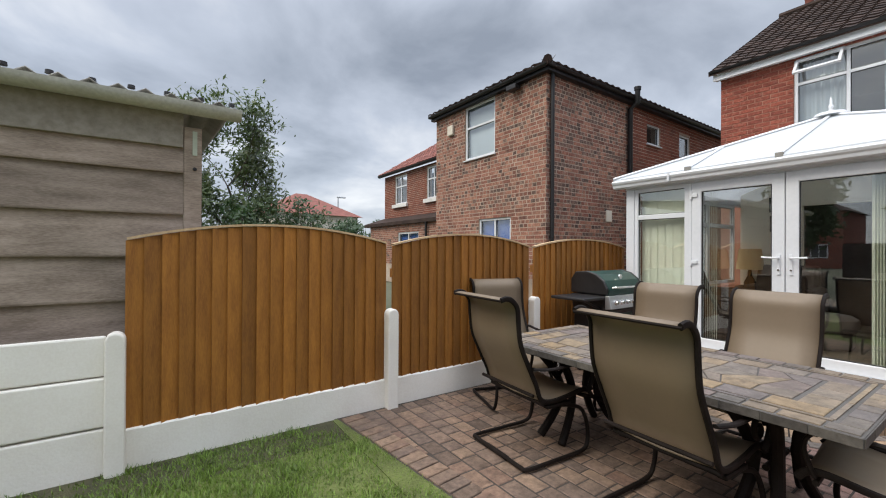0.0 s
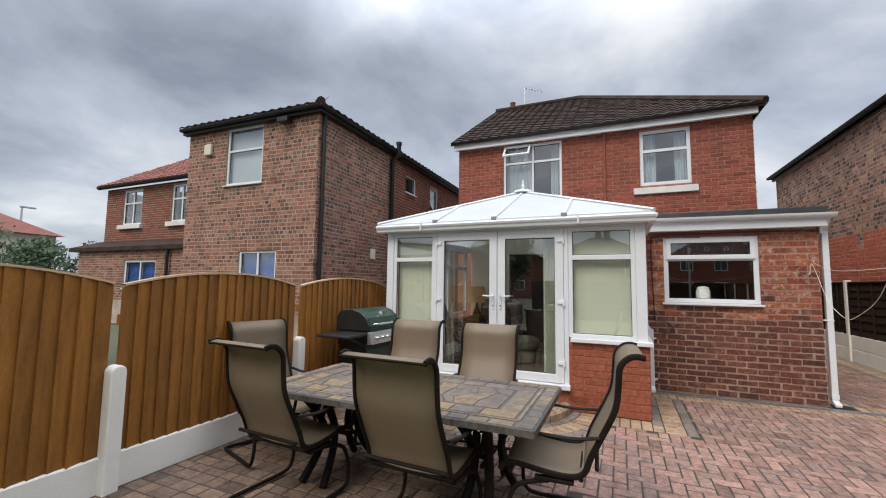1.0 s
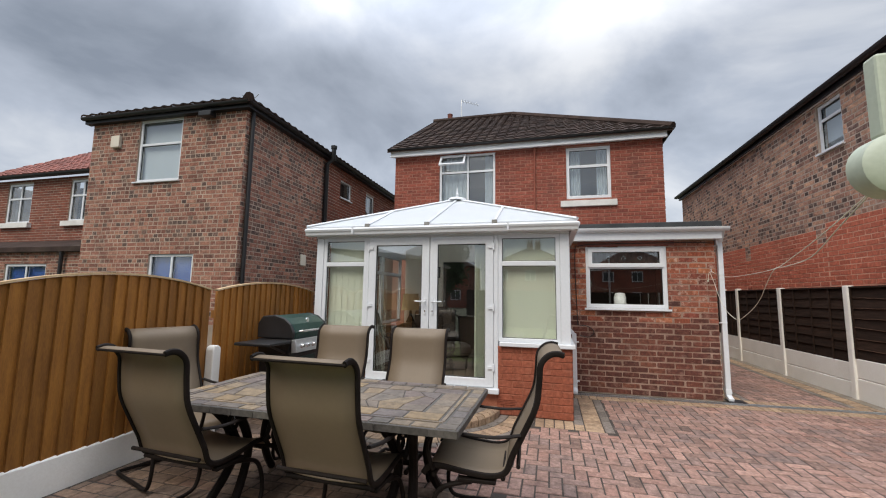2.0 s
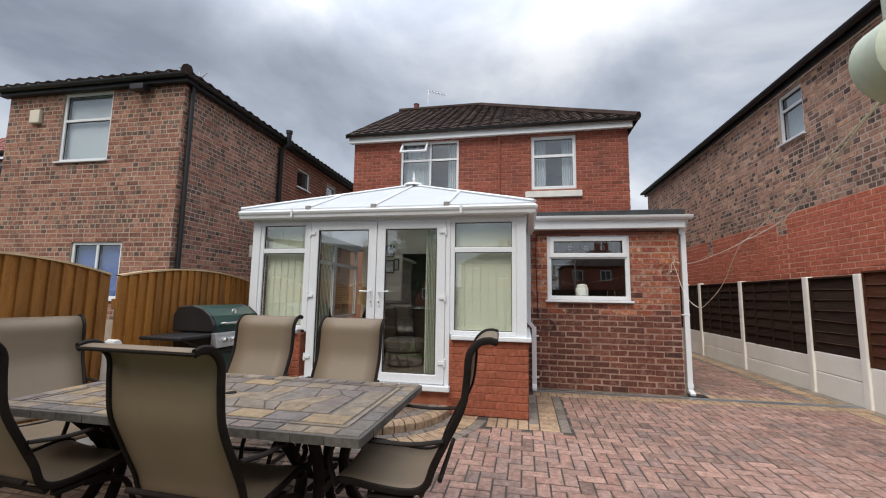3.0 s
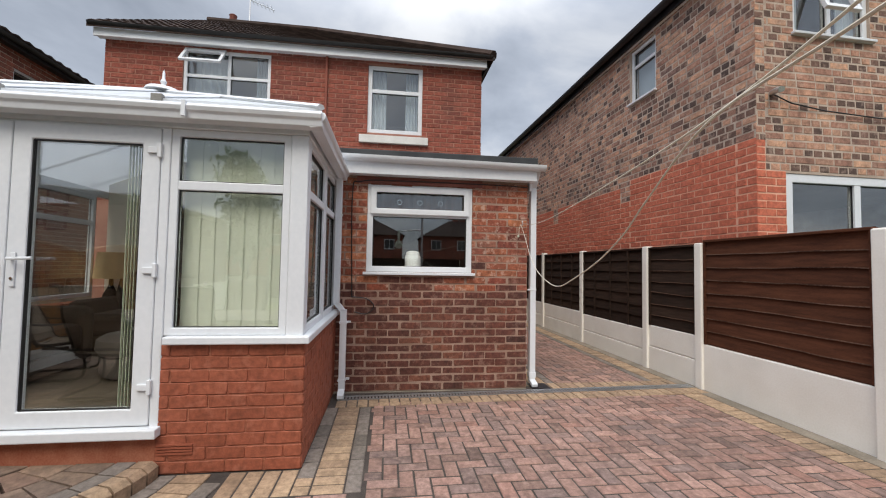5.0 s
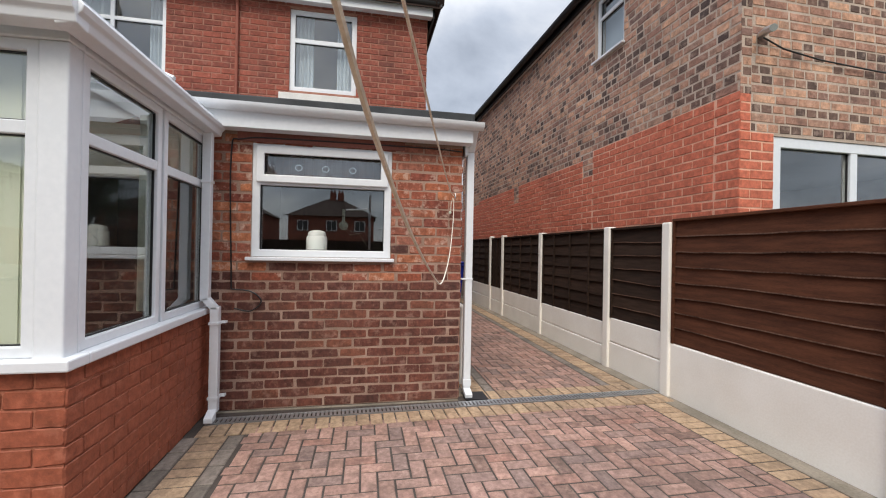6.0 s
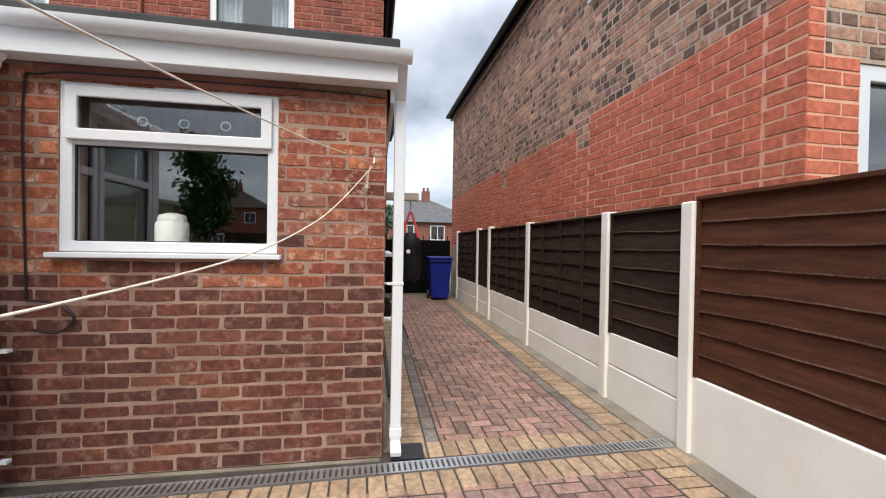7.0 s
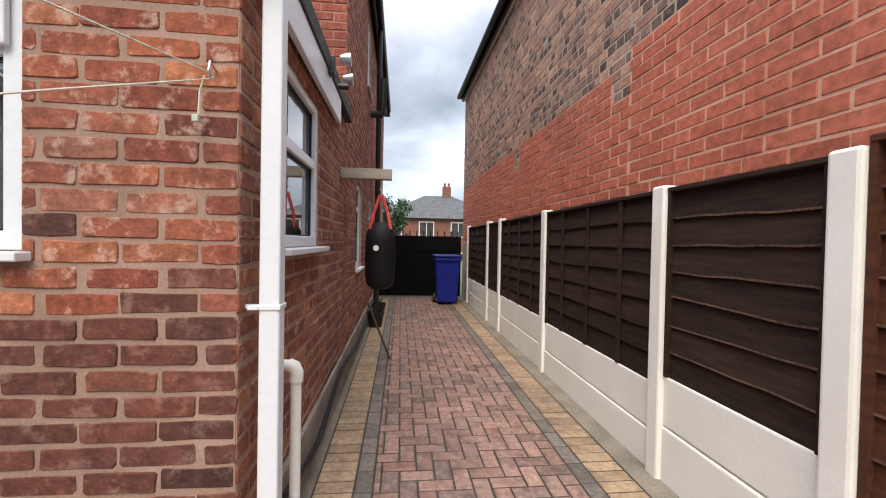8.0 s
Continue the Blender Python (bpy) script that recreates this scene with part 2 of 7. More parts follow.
M_TILE_RED = material("red_roof_tile", (0.16, 0.055, 0.042), (0.25, 0.09, 0.068), 3, 70, 0.85, 0.4, spread=0.25)
M_GLASS = glass_material("window_glass")
# Dimness of rooms painted in: linings and distant panes are near-black.
M_DARK = material("unlit_room", (0.035, 0.034, 0.034), (0.06, 0.058, 0.056), 2, 30, 0.9, 0.0)
M_ROOM = material("cream_plaster", (0.62, 0.56, 0.44), (0.70, 0.64, 0.52), 2, 60, 0.9, 0.1)
M_CARPET = material("brown_carpet", (0.10, 0.075, 0.05), (0.17, 0.13, 0.09), 3, 200, 0.98, 0.4)
M_BLIND = sheet_material("pale_green_blind", (0.74, 0.77, 0.67), 0.4)
M_CURTAIN = sheet_material("white_curtain", (0.56, 0.63, 0.70), 0.4)
M_BLUE_BLIND = material("blue_blind", (0.015, 0.06, 0.27), (0.025, 0.085, 0.34), 3, 60, 0.7, 0.05)
M_POLY = sheet_material("white_polycarbonate", (0.80, 0.82, 0.84), 0.45)
PAVE_REDS = [(0.165, 0.105, 0.084), (0.33, 0.198, 0.155), (0.253, 0.149, 0.118), (0.396, 0.237, 0.185), (0.209, 0.143, 0.123), (0.341, 0.209, 0.168), (0.286, 0.154, 0.118)]
M_BLOCK = brick_material("paving_red", PAVE_REDS, "object", patch=0.55, grime=0.4, bump=0.6, smear=0.15)
M_BLOCK_S = brick_material("paving_red_rest", PAVE_REDS, patch=0.55, grime=0.4, bump=0.6, smear=0.15)
M_BUFF = brick_material("paving_buff", [(0.29, 0.195, 0.125), (0.41, 0.285, 0.18), (0.34, 0.225, 0.145)], patch=0.5, grime=0.5, bump=0.5)
M_CHARCOAL = brick_material("paving_charcoal", [(0.13, 0.11, 0.092), (0.21, 0.175, 0.148), (0.17, 0.142, 0.12)], patch=0.3, grime=0.2, bump=0.5)
M_PATIO = brick_material("paving_mixed", [(0.105, 0.075, 0.056), (0.22, 0.15, 0.11), (0.15, 0.108, 0.084), (0.28, 0.188, 0.128), (0.17, 0.104, 0.077)], patch=0.45, grime=0.45, bump=0.5)
M_SAND = material("joint_sand", (0.035, 0.027, 0.022), (0.075, 0.06, 0.05), 6, 150, 0.98, 0.5)
M_LAWN = material("lawn_thatch", (0.07, 0.08, 0.025), (0.14, 0.17, 0.045), 3, 60, 0.98, 0.8, bump_dist=0.02)
M_SOIL = material("soil", (0.035, 0.036, 0.016), (0.08, 0.075, 0.035), 8, 80, 0.98, 0.8, bump_dist=0.02)
M_GRASS = sheet_material("grass_blade", (0.15, 0.235, 0.034), 0.3)
for node in M_GRASS.node_tree.nodes:
    if node.type == "MAP_RANGE":
        node.inputs["To Min"].default_value, node.inputs["To Max"].default_value = 0.45, 1.5
M_GROUND = material("ground_far", (0.06, 0.07, 0.035), (0.11, 0.11, 0.07), 0.2, 6, 0.95, 0.3)
M_STEEL = material("galvanised_steel", (0.48, 0.49, 0.50), (0.62, 0.63, 0.64), 8, 90, 0.42, 0.15, metal=0.9)
M_CHROME = material("bright_metal", (0.70, 0.70, 0.70), (0.80, 0.80, 0.80), 8, 90, 0.22, 0.02, metal=1.0)
M_BRONZE = material("dark_bronze_paint", (0.008, 0.006, 0.005), (0.018, 0.013, 0.011), 8, 120, 0.6, 0.08, spec=0.12)
M_SLING = sheet_material("taupe_mesh_fabric", (0.225, 0.168, 0.112), 0.22)
M_LID = material("green_enamel", (0.010, 0.035, 0.028), (0.014, 0.048, 0.038), 3, 60, 0.36, 0.02, spec=0.35)
M_BIN = material("blue_plastic", (0.006, 0.014, 0.19), (0.010, 0.022, 0.26), 3, 60, 0.55, 0.05, spec=0.3)
M_ROPE = material("pale_rope", (0.52, 0.46, 0.36), (0.72, 0.66, 0.55), 40, 300, 0.9, 0.4)
M_REEL = material("pale_green_plastic", (0.42, 0.46, 0.36), (0.50, 0.54, 0.43), 3, 60, 0.5, 0.05)
M_SOFA = material("brown_sofa_fabric", (0.05, 0.032, 0.024), (0.085, 0.057, 0.042), 4, 200, 0.9, 0.3)
M_OTTOMAN = material("taupe_ottoman_fabric", (0.11, 0.09, 0.078), (0.16, 0.135, 0.118), 4, 200, 0.9, 0.3)
M_LAMP = material("tan_lamp_shade", (0.46, 0.33, 0.17), (0.55, 0.41, 0.23), 4, 100, 0.9, 0.1)
M_BARK = material("bark", (0.055, 0.042, 0.03), (0.11, 0.09, 0.07), 6, 50, 0.95, 0.6)
M_LEAF = sheet_material("leaf", (0.075, 0.115, 0.035), 0.3)
M_LEAF_DARK = sheet_material("leaf_dark", (0.035, 0.075, 0.020), 0.3)
M_RED = material("red_webbing", (0.40, 0.03, 0.03), (0.5, 0.05, 0.045), 4, 100, 0.7, 0.1)
M_LEATHER = material("black_leather", (0.006, 0.006, 0.0065), (0.012, 0.012, 0.013), 6, 120, 0.6, 0.1, spec=0.2)
M_WOOD_RAW = material("grey_timber", (0.24, 0.21, 0.17), (0.36, 0.32, 0.27), 4, 60, 0.85, 0.3, stretch=(6, 0.8, 6))
M_CREAM = material("cream_render", (0.62, 0.56, 0.46), (0.70, 0.65, 0.55), 3, 60, 0.9, 0.2)
M_STONE = material("painted_stone_sill", (0.62, 0.60, 0.56), (0.74, 0.72, 0.68), 3, 60, 0.8, 0.2, dirt=0.2)
M_GATE = material("black_gate_paint", (0.003, 0.003, 0.0033), (0.006, 0.006, 0.0065), 3, 60, 0.8, 0.1, spec=0.1)
SLATES = [(0.108, 0.097, 0.086), (0.18, 0.149, 0.122), (0.234, 0.176, 0.113), (0.153, 0.128, 0.11), (0.194, 0.162, 0.135), (0.252, 0.18, 0.104), (0.135, 0.117, 0.11), (0.18, 0.137, 0.119)]
M_SLATE = brick_material("table_slate", SLATES, "object", patch=0.4, grime=0.3, rough=0.6, bump=0.35)
M_SLATE_EDGE = brick_material("table_edge_stone", [(0.07, 0.062, 0.055), (0.11, 0.098, 0.085), (0.09, 0.08, 0.072)], "object", patch=0.3, grime=0.2, rough=0.7, bump=0.4)
M_GROUT = material("table_grout", (0.065, 0.06, 0.055), (0.11, 0.10, 0.092), 5, 120, 0.9, 0.3)


# ---- builders ----
class Geo:
    """Collects plain geometry for one mesh."""

    def __init__(self):
        self.v, self.f = [], []

    def add(self, verts, faces):
        k = len(self.v)
        self.v += [tuple(p) for p in verts]
        self.f += [tuple(i + k for i in f) for f in faces]
        return self

    def box(self, x0, x1, y0, y1, z0, z1):
        return self.add([(x, y, z) for z in (z0, z1) for y in (y0, y1) for x in (x0, x1)],
                        [(0, 2, 3, 1), (4, 5, 7, 6), (0, 1, 5, 4), (2, 6, 7, 3), (0, 4, 6, 2), (1, 3, 7, 5)])

    def prism(self, poly, vec):
        """A flat outline pushed along vec."""
        n = len(poly)
        a = [Vector(p) for p in poly]
        vec = Vector(vec)
        self.add(a + [p + vec for p in a], [tuple(range(n))[::-1], tuple(range(n, 2 * n))] + [(i, (i + 1) % n, n + (i + 1) % n, n + i) for i in range(n)])
        return self

    def tube(self, pts, r, seg=8, flat=1.0, cap=True):
        """A round bar along points; flat squeezes it vertically."""
        pts = [Vector(p) for p in pts]
        rings, up = [], None
        for i, p in enumerate(pts):
            d = (pts[min(i + 1, len(pts) - 1)] - pts[max(i - 1, 0)]).normalized()
            if up is None:
                up = Vector((0, 0, 1)) if abs(d.z) < 0.9 else Vector((1, 0, 0))
            side = d.cross(up)
            side.normalize()
            up = side.cross(d).normalized()
            rad = r[i] if isinstance(r, (list, tuple)) else r
            rings.append([p + side * rad * math.cos(2 * math.pi * k / seg) + up * rad * flat * math.sin(2 * math.pi * k / seg) for k in range(seg)])
        faces = []
        for i in range(len(rings) - 1):
            for k in range(seg):
                faces.append((i * seg + k, i * seg + (k + 1) % seg, (i + 1) * seg + (k + 1) % seg, (i + 1) * seg + k))
        if cap:
            faces += [tuple(range(seg))[::-1], tuple((len(rings) - 1) * seg + k for k in range(seg))]
        return self.add([p for ring in rings for p in ring], faces)

    def lathe(self, profile, centre, seg=20, axis="z"):
        """Turns (radius, height) pairs round an axis through centre."""
        verts, faces = [], []
        for r, h in profile:
            for k in range(seg):
                a = 2 * math.pi * k / seg
                p = (r * math.cos(a), r * math.sin(a), h)
                if axis == "x":
                    p = (p[2], p[0], p[1])
                if axis == "y":
                    p = (p[1], p[2], p[0])
                verts.append((p[0] + centre[0], p[1] + centre[1], p[2] + centre[2]))
        for i in range(len(profile) - 1):
            for k in range(seg):
                faces.append((i * seg + k, i * seg + (k + 1) % seg, (i + 1) * seg + (k + 1) % seg, (i + 1) * seg + k))
        faces += [tuple(range(seg))[::-1], tuple((len(profile) - 1) * seg + k for k in range(seg))]
        return self.add(verts, faces)

    def strip(self, rows):
        """A sheet through rows of points."""
        n = len(rows[0])
        return self.add([p for r in rows for p in r], [(i * n + k, i * n + k + 1, (i + 1) * n + k + 1, (i + 1) * n + k) for i in range(len(rows) - 1) for k in range(n - 1)])

    def moved(self, m):
        self.v = [tuple(m @ Vector(p)) for p in self.v]
        return self

    def mesh(self, name, mat, smooth=False):
        me = bpy.data.meshes.new(name)
        me.from_pydata(self.v, [], self.f)
        me.materials.append(mat)
        if smooth:
            me.shade_smooth()
            me.set_sharp_from_angle(angle=radians(40))
        me.update()
        return me


PLACE = {}


def thing(name, label, category, at=(0, 0, 0), turn=0, group="", kind=""):
    e = new(name)
    e.empty_display_size = 0.1
    e.matrix_world = pose(*at, 0, 0, turn)
    PLACE[e] = pose(*at, 0, 0, turn)
    return tagged(e, label, category, group, kind)


def part(name, geo, mat, parent, label="", smooth=False, bevel=0.0, local=False, kind="", solid=0.0):
    """One mesh under a thing or a part. The geometry is in world metres unless local."""
    m = PLACE.get(parent, Matrix())
    if not local:
        geo.moved(m.inverted())
    ob = new(name, geo.mesh(name, mat, smooth))
    ob.parent = parent
    PLACE[ob] = m
    if solid:
        md = ob.modifiers.new("thickness", "SOLIDIFY")
        md.thickness, md.offset = solid, 0
    if bevel:
        md = ob.modifiers.new("worn_edge", "BEVEL")
        md.width, md.segments, md.limit_method = bevel, 2, "ANGLE"
    return tagged(ob, label, kind=kind)


def lone(name, geo, mat, label, category, group="", kind="", smooth=False, bevel=0.0, solid=0.0):
    """A thing of one mesh, with its origin at its base."""
    xs, ys, zs = zip(*geo.v)
    at = ((min(xs) + max(xs)) / 2, (min(ys) + max(ys)) / 2, min(zs))
    geo.moved(Matrix.Translation(at).inverted())
    ob = new(name, geo.mesh(name, mat, smooth))
    ob.location = at
    PLACE[ob] = Matrix.Translation(at)
    if solid:
        md = ob.modifiers.new("thickness", "SOLIDIFY")
        md.thickness, md.offset = solid, 0
    if bevel:
        md = ob.modifiers.new("worn_edge", "BEVEL")
        md.width, md.segments, md.limit_method = bevel, 2, "ANGLE"
    return tagged(ob, label, category, group, kind)


def face_point(axis, plane, out, u, w, z):
    """A point on a wall: u along it, w in front of it, z up. axis names the wall's normal."""
    return (plane + out * w, u, z) if axis == "x" else (u, plane + out * w, z)


def wall_box(g, axis, plane, out, u0, u1, w0, w1, z0, z1):
    a, b = sorted((plane + out * w0, plane + out * w1))
    return g.box(a, b, min(u0, u1), max(u0, u1), z0, z1) if axis == "x" else g.box(min(u0, u1), max(u0, u1), a, b, z0, z1)


def wall_body(axis, plane, out, u0, u1, z0, z1, holes=(), thick=0.25):
    """The wall behind the brick faces, one solid with its openings cut through."""
    us = sorted({u0, u1, *[min(max(v, u0), u1) for h in holes for v in h[:2]]})
    zs = sorted({z0, z1, *[min(max(v, z0), z1) for h in holes for v in h[2:4]]})
    nu, nz = len(us) - 1, len(zs) - 1

    def solid(i, j):
        if not (0 <= i < nu and 0 <= j < nz):
            return False
        u, z = (us[i] + us[i + 1]) / 2, (zs[j] + zs[j + 1]) / 2
        return not any(h[0] < u < h[1] and h[2] < z < h[3] for h in holes)

    vs, fs, index = [], [], {}

    def at(i, j, w):
        if (i, j, w) not in index:
            index[i, j, w] = len(vs)
            vs.append(face_point(axis, plane, out, us[i], -thick * w, zs[j]))
        return index[i, j, w]

    for i in range(nu):
        for j in range(nz):
            if not solid(i, j):
                continue
            q = [(i, j), (i + 1, j), (i + 1, j + 1), (i, j + 1)]
            fs.append([at(*c, 0) for c in q])
            fs.append([at(*c, 1) for c in q[::-1]])
            for k, (di, dj) in enumerate(((0, -1), (1, 0), (0, 1), (-1, 0))):
                if not solid(i + di, j + dj):
                    c, d = q[k], q[(k + 1) % 4]
                    fs.append([at(*d, 0), at(*c, 0), at(*c, 1), at(*d, 1)])
    if (axis == "x") == (out < 0):
        fs = [f[::-1] for f in fs]
    return Geo().add(vs, fs)


def brick_rects(u0, u1, z0, z1, holes, seed, length=0.238, course=0.084, joint=0.013, bond="stretcher", heads=0.5, wob=0.0):
    """(u0, u1, z0, z1, is_header) of each brick of a wall face."""
    rng = random.Random(seed)
    rows, out = int(round((z1 - z0) / course)), []
    for r in range(rows):
        lo, hi = z0 + r * course + joint / 2, z0 + (r + 1) * course - joint / 2
        if bond == "stretcher":
            u = u0 - (length / 2 if r % 2 else 0)
        else:
            u = u0 - rng.random() * length
        row_heads = heads if bond == "stretcher" else rng.choice((0.15, 0.45, 0.75, 1.0, 0.9))
        while u < u1 - 0.02:
            head = bond != "stretcher" and rng.random() < row_heads
            n = length / 2 if head else length
            jit = rng.uniform(-0.004, 0.004) * (1 + wob * 2)
            sag = wob * 0.009 * noise.noise(Vector((u * 1.3, r * 0.37, seed)))
            a, b = max(u + joint / 2, u0), min(u + n - joint / 2 + jit, u1)
            u += n
            if b - a < 0.02:
                continue
            cuts = [(a, b)]
            for h in holes:
                if h[2] < hi - 0.02 and h[3] > lo + 0.02:
                    cuts = [s for p, q in cuts for s in ((p, min(q, h[0])), (max(p, h[1]), q)) if s[1] - s[0] > 0.02]
            for p, q in cuts:
                s = 0.002 * (1 + wob * 0.8)
                out.append((p, q, lo + sag + rng.uniform(-s, s), hi + sag + rng.uniform(-s, s), head))
    return out


def brick_geo(g, axis, plane, out, rect, rng, proud=0.006, fine=False):
    """One brick: a worn face standing slightly proud of the joints."""
    a, b, lo, hi, _ = rect
    p = max(0.002, proud + rng.uniform(-0.0025, 0.0025))
    e = min(0.004, (b - a) * 0.2)

    def j(k=0.0025):
        return rng.uniform(-k, k)

    if fine:
        m, c = (a + b) / 2, min(0.008, (b - a) * 0.2)
        back = [(a, lo + c), (a + c * 0.35, lo + c * 0.35), (a + c, lo), (m, lo), (b - c, lo), (b - c * 0.35, lo + c * 0.35), (b, lo + c), (b, hi - c), (b - c * 0.35, hi - c * 0.35), (b - c, hi), (m, hi), (a + c, hi), (a + c * 0.35, hi - c * 0.35), (a, hi - c)]
        back = [(u + j(0.003), z + j(0.0035)) for u, z in back]
        mz = (lo + hi) / 2
        front = [(u + (m - u) / max(abs(m - u), 0.01) * e, z + (mz - z) / max(abs(mz - z), 0.01) * e) for u, z in back]
    else:
        back = [(a, lo), (b, lo), (b, hi), (a, hi)]
        front = [(a + e + j(), lo + e + j()), (b - e + j(), lo + e + j()), (b - e + j(), hi - e + j()), (a + e + j(), hi - e + j())]
    n = len(back)
    vs = [face_point(axis, plane, out, u, -0.002, z) for u, z in back] + [face_point(axis, plane, out, u, p, z) for u, z in front]
    fs = [tuple(range(n, 2 * n))] + [(i, (i + 1) % n, n + (i + 1) % n, n + i) for i in range(n)]
    if fine:
        fs = [f[::-1] for f in fs]
    if (axis == "x") == (out < 0):
        fs = [f[::-1] for f in fs]
    return g.add(vs, fs)


def brick_face(parent, axis, plane, out, u0, u1, z0, z1, holes, seed, mat, dark=None, dark_share=0.0, single=False, fine=False, proud=0.006, split=1.15, **kw):
    """The brick skin of a wall: one joined part, or a part for each brick."""
    rng = random.Random(seed)
    g, gd = Geo(), Geo()
    for rect in brick_rects(u0, u1, z0, z1, holes, seed, **kw):
        if single:
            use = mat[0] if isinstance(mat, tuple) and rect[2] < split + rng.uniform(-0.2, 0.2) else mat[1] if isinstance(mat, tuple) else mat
            part("brick", brick_geo(Geo(), axis, plane, out, rect, rng, proud, fine), use, parent)
        else:
            target = gd if dark and rect[4] and rng.random() < dark_share else g
            brick_geo(target, axis, plane, out, rect, rng, proud, fine)
    if g.v:
        part("brickwork", g, mat, parent, kind="stuff")
    if gd.v:
        part("dark_header_course", gd, dark, parent, "dark fired brick ends", kind="stuff")


def rect_bars(g, axis, plane, out, u0, u1, z0, z1, bar, w0, w1):
    """A rectangular ring, mitred at the corners."""
    outer = [(u0, z0), (u1, z0), (u1, z1), (u0, z1)]
    inner = [(u0 + bar, z0 + bar), (u1 - bar, z0 + bar), (u1 - bar, z1 - bar), (u0 + bar, z1 - bar)]
    vs = [face_point(axis, plane, out, u, w, z) for w in (w0, w1) for ring_line in (outer, inner) for u, z in ring_line]
    fs = []
    for i in range(4):
        j = (i + 1) % 4
        fs += [(8 + i, 8 + j, 12 + j, 12 + i), (4 + i, 4 + j, j, i), (i, j, 8 + j, 8 + i), (12 + i, 12 + j, 4 + j, 4 + i)]
    if (axis == "x") == (out < 0):
        fs = [f[::-1] for f in fs]
    return g.add(vs, fs)


def window(parent, axis, plane, out, u0, u1, z0, z1, transom=None, mullion=None, bar=0.06, sill=0.05, mat=None, curtain=None, recess=0.04, sill_mat=None, sill_h=0.03, sill_over=0.03, curtain_cols=None):
    """A white framed window set into its opening: frame, panes, sill and what hangs behind."""
    mat = mat or M_UPVC
    g = Geo()
    w0, w1 = -recess - 0.06, -recess + 0.012
    rect_bars(g, axis, plane, out, u0, u1, z0, z1, bar, w0, w1)
    us, zs, bars = [u0 + bar], [z0 + bar], []
    if mullion is not None:
        bars.append(("mullion", wall_box(Geo(), axis, plane, out, mullion - bar * 0.45, mullion + bar * 0.45, w0, w1 - 0.003, z0 + bar - 0.004, z1 - bar + 0.004)))
        us += [mullion - bar * 0.45, mullion + bar * 0.45]
    us.append(u1 - bar)
    if transom is not None:
        bars.append(("transom", wall_box(Geo(), axis, plane, out, u0 + bar - 0.004, u1 - bar + 0.004, w0, w1 - 0.006, transom - bar * 0.45, transom + bar * 0.45)))
        zs += [transom - bar * 0.45, transom + bar * 0.45]
    zs.append(z1 - bar)
    w = part("window", g, mat, parent, bevel=0.006)
    for bar_name, bar_geo in bars:
        part(bar_name, bar_geo, mat, w, bevel=0.005)
    for a, b in zip(us[::2], us[1::2]):
        for lo, hi in zip(zs[::2], zs[1::2]):
            pane = part("pane", wall_box(Geo(), axis, plane, out, a - 0.004, b + 0.004, -recess - 0.034, -recess - 0.028, lo - 0.004, hi + 0.004), M_GLASS, w)
            pane.visible_shadow = False
            part("gasket", rect_bars(Geo(), axis, plane, out, a - 0.002, b + 0.002, lo - 0.002, hi + 0.002, 0.008, -recess - 0.027, -recess - 0.012), M_BLACK, w)
    if sill:
        part("sill", wall_box(Geo(), axis, plane, out, u0 - sill_over, u1 + sill_over, -recess, sill, z0 - sill_h, z0 - 0.001), sill_mat or mat, w, bevel=0.005)
    if curtain:
        for a, b in curtain_cols or [(u0, u0 + (u1 - u0) * 0.24), (u1 - (u1 - u0) * 0.24, u1)]:
            rows = []
            for z in (z0 - 0.05, z1 + 0.02):
                rows.append([face_point(axis, plane, out, a + (b - a) * k / 24, -recess - 0.14 + 0.02 * math.sin(k * 1.4), z) for k in range(25)])
            part("curtain", Geo().strip(rows), curtain, w, solid=0.003)
    return w


def tiles(parent, origin, along, up, width, height, inside, mat, tile=0.235, gauge=0.215, seed=3):
    """Rolled roof tiles on a slope; inside(u, v) says whether a tile belongs to the roof."""
    rng = random.Random(seed)
    o, a, b = Vector(origin), Vector(along).normalized(), Vector(up).normalized()
    nrm = a.cross(b)
    if nrm.z < 0:
        nrm = -nrm
    g = Geo()
    for r in range(int(height / gauge) + 1):
        for c in range(int(width / tile) + 1):
            u, v = c * tile, r * gauge
            if not inside(u + tile / 2, v + gauge / 2):
                continue
            lift = rng.uniform(0, 0.006)
            prof = [(0.0, 0.006), (0.18, 0.022), (0.36, 0.028), (0.54, 0.018), (0.72, 0.007), (0.99, 0.004)]
            rows = []
            for vv, hh in ((v - 0.0, -0.012), (v - 0.0, 0.022), (v + gauge + 0.03, 0.0)):
                rows.append([o + a * (u + tile * q) + b * vv + nrm * (h + hh + lift) for q, h in prof])
            g.strip(rows)
    return part("roof_tiles", g, mat, parent, kind="stuff")


def gutter_run(g, p, q, r=0.055, seg=8):
    """A half-round gutter from p to q."""
    p, q = Vector(p), Vector(q)
    d = (q - p).normalized()
    side = d.cross(Vector((0, 0, 1))).normalized()
    rows = []
    for e in (p, q):
        row = [e + side * r * math.cos(math.pi * k / seg) - Vector((0, 0, 1)) * r * math.sin(math.pi * k / seg) for k in range(seg + 1)]
        row += [e + side * (r - 0.006) * math.cos(math.pi * k / seg) - Vector((0, 0, 1)) * (r - 0.006) * math.sin(math.pi * k / seg) for k in range(seg, -1, -1)]
        row.append(row[0])
        rows.append(row)
    g.strip(rows)
    for row in rows:
        g.add(row[:seg + 1], [tuple(range(seg + 1))])
    return g


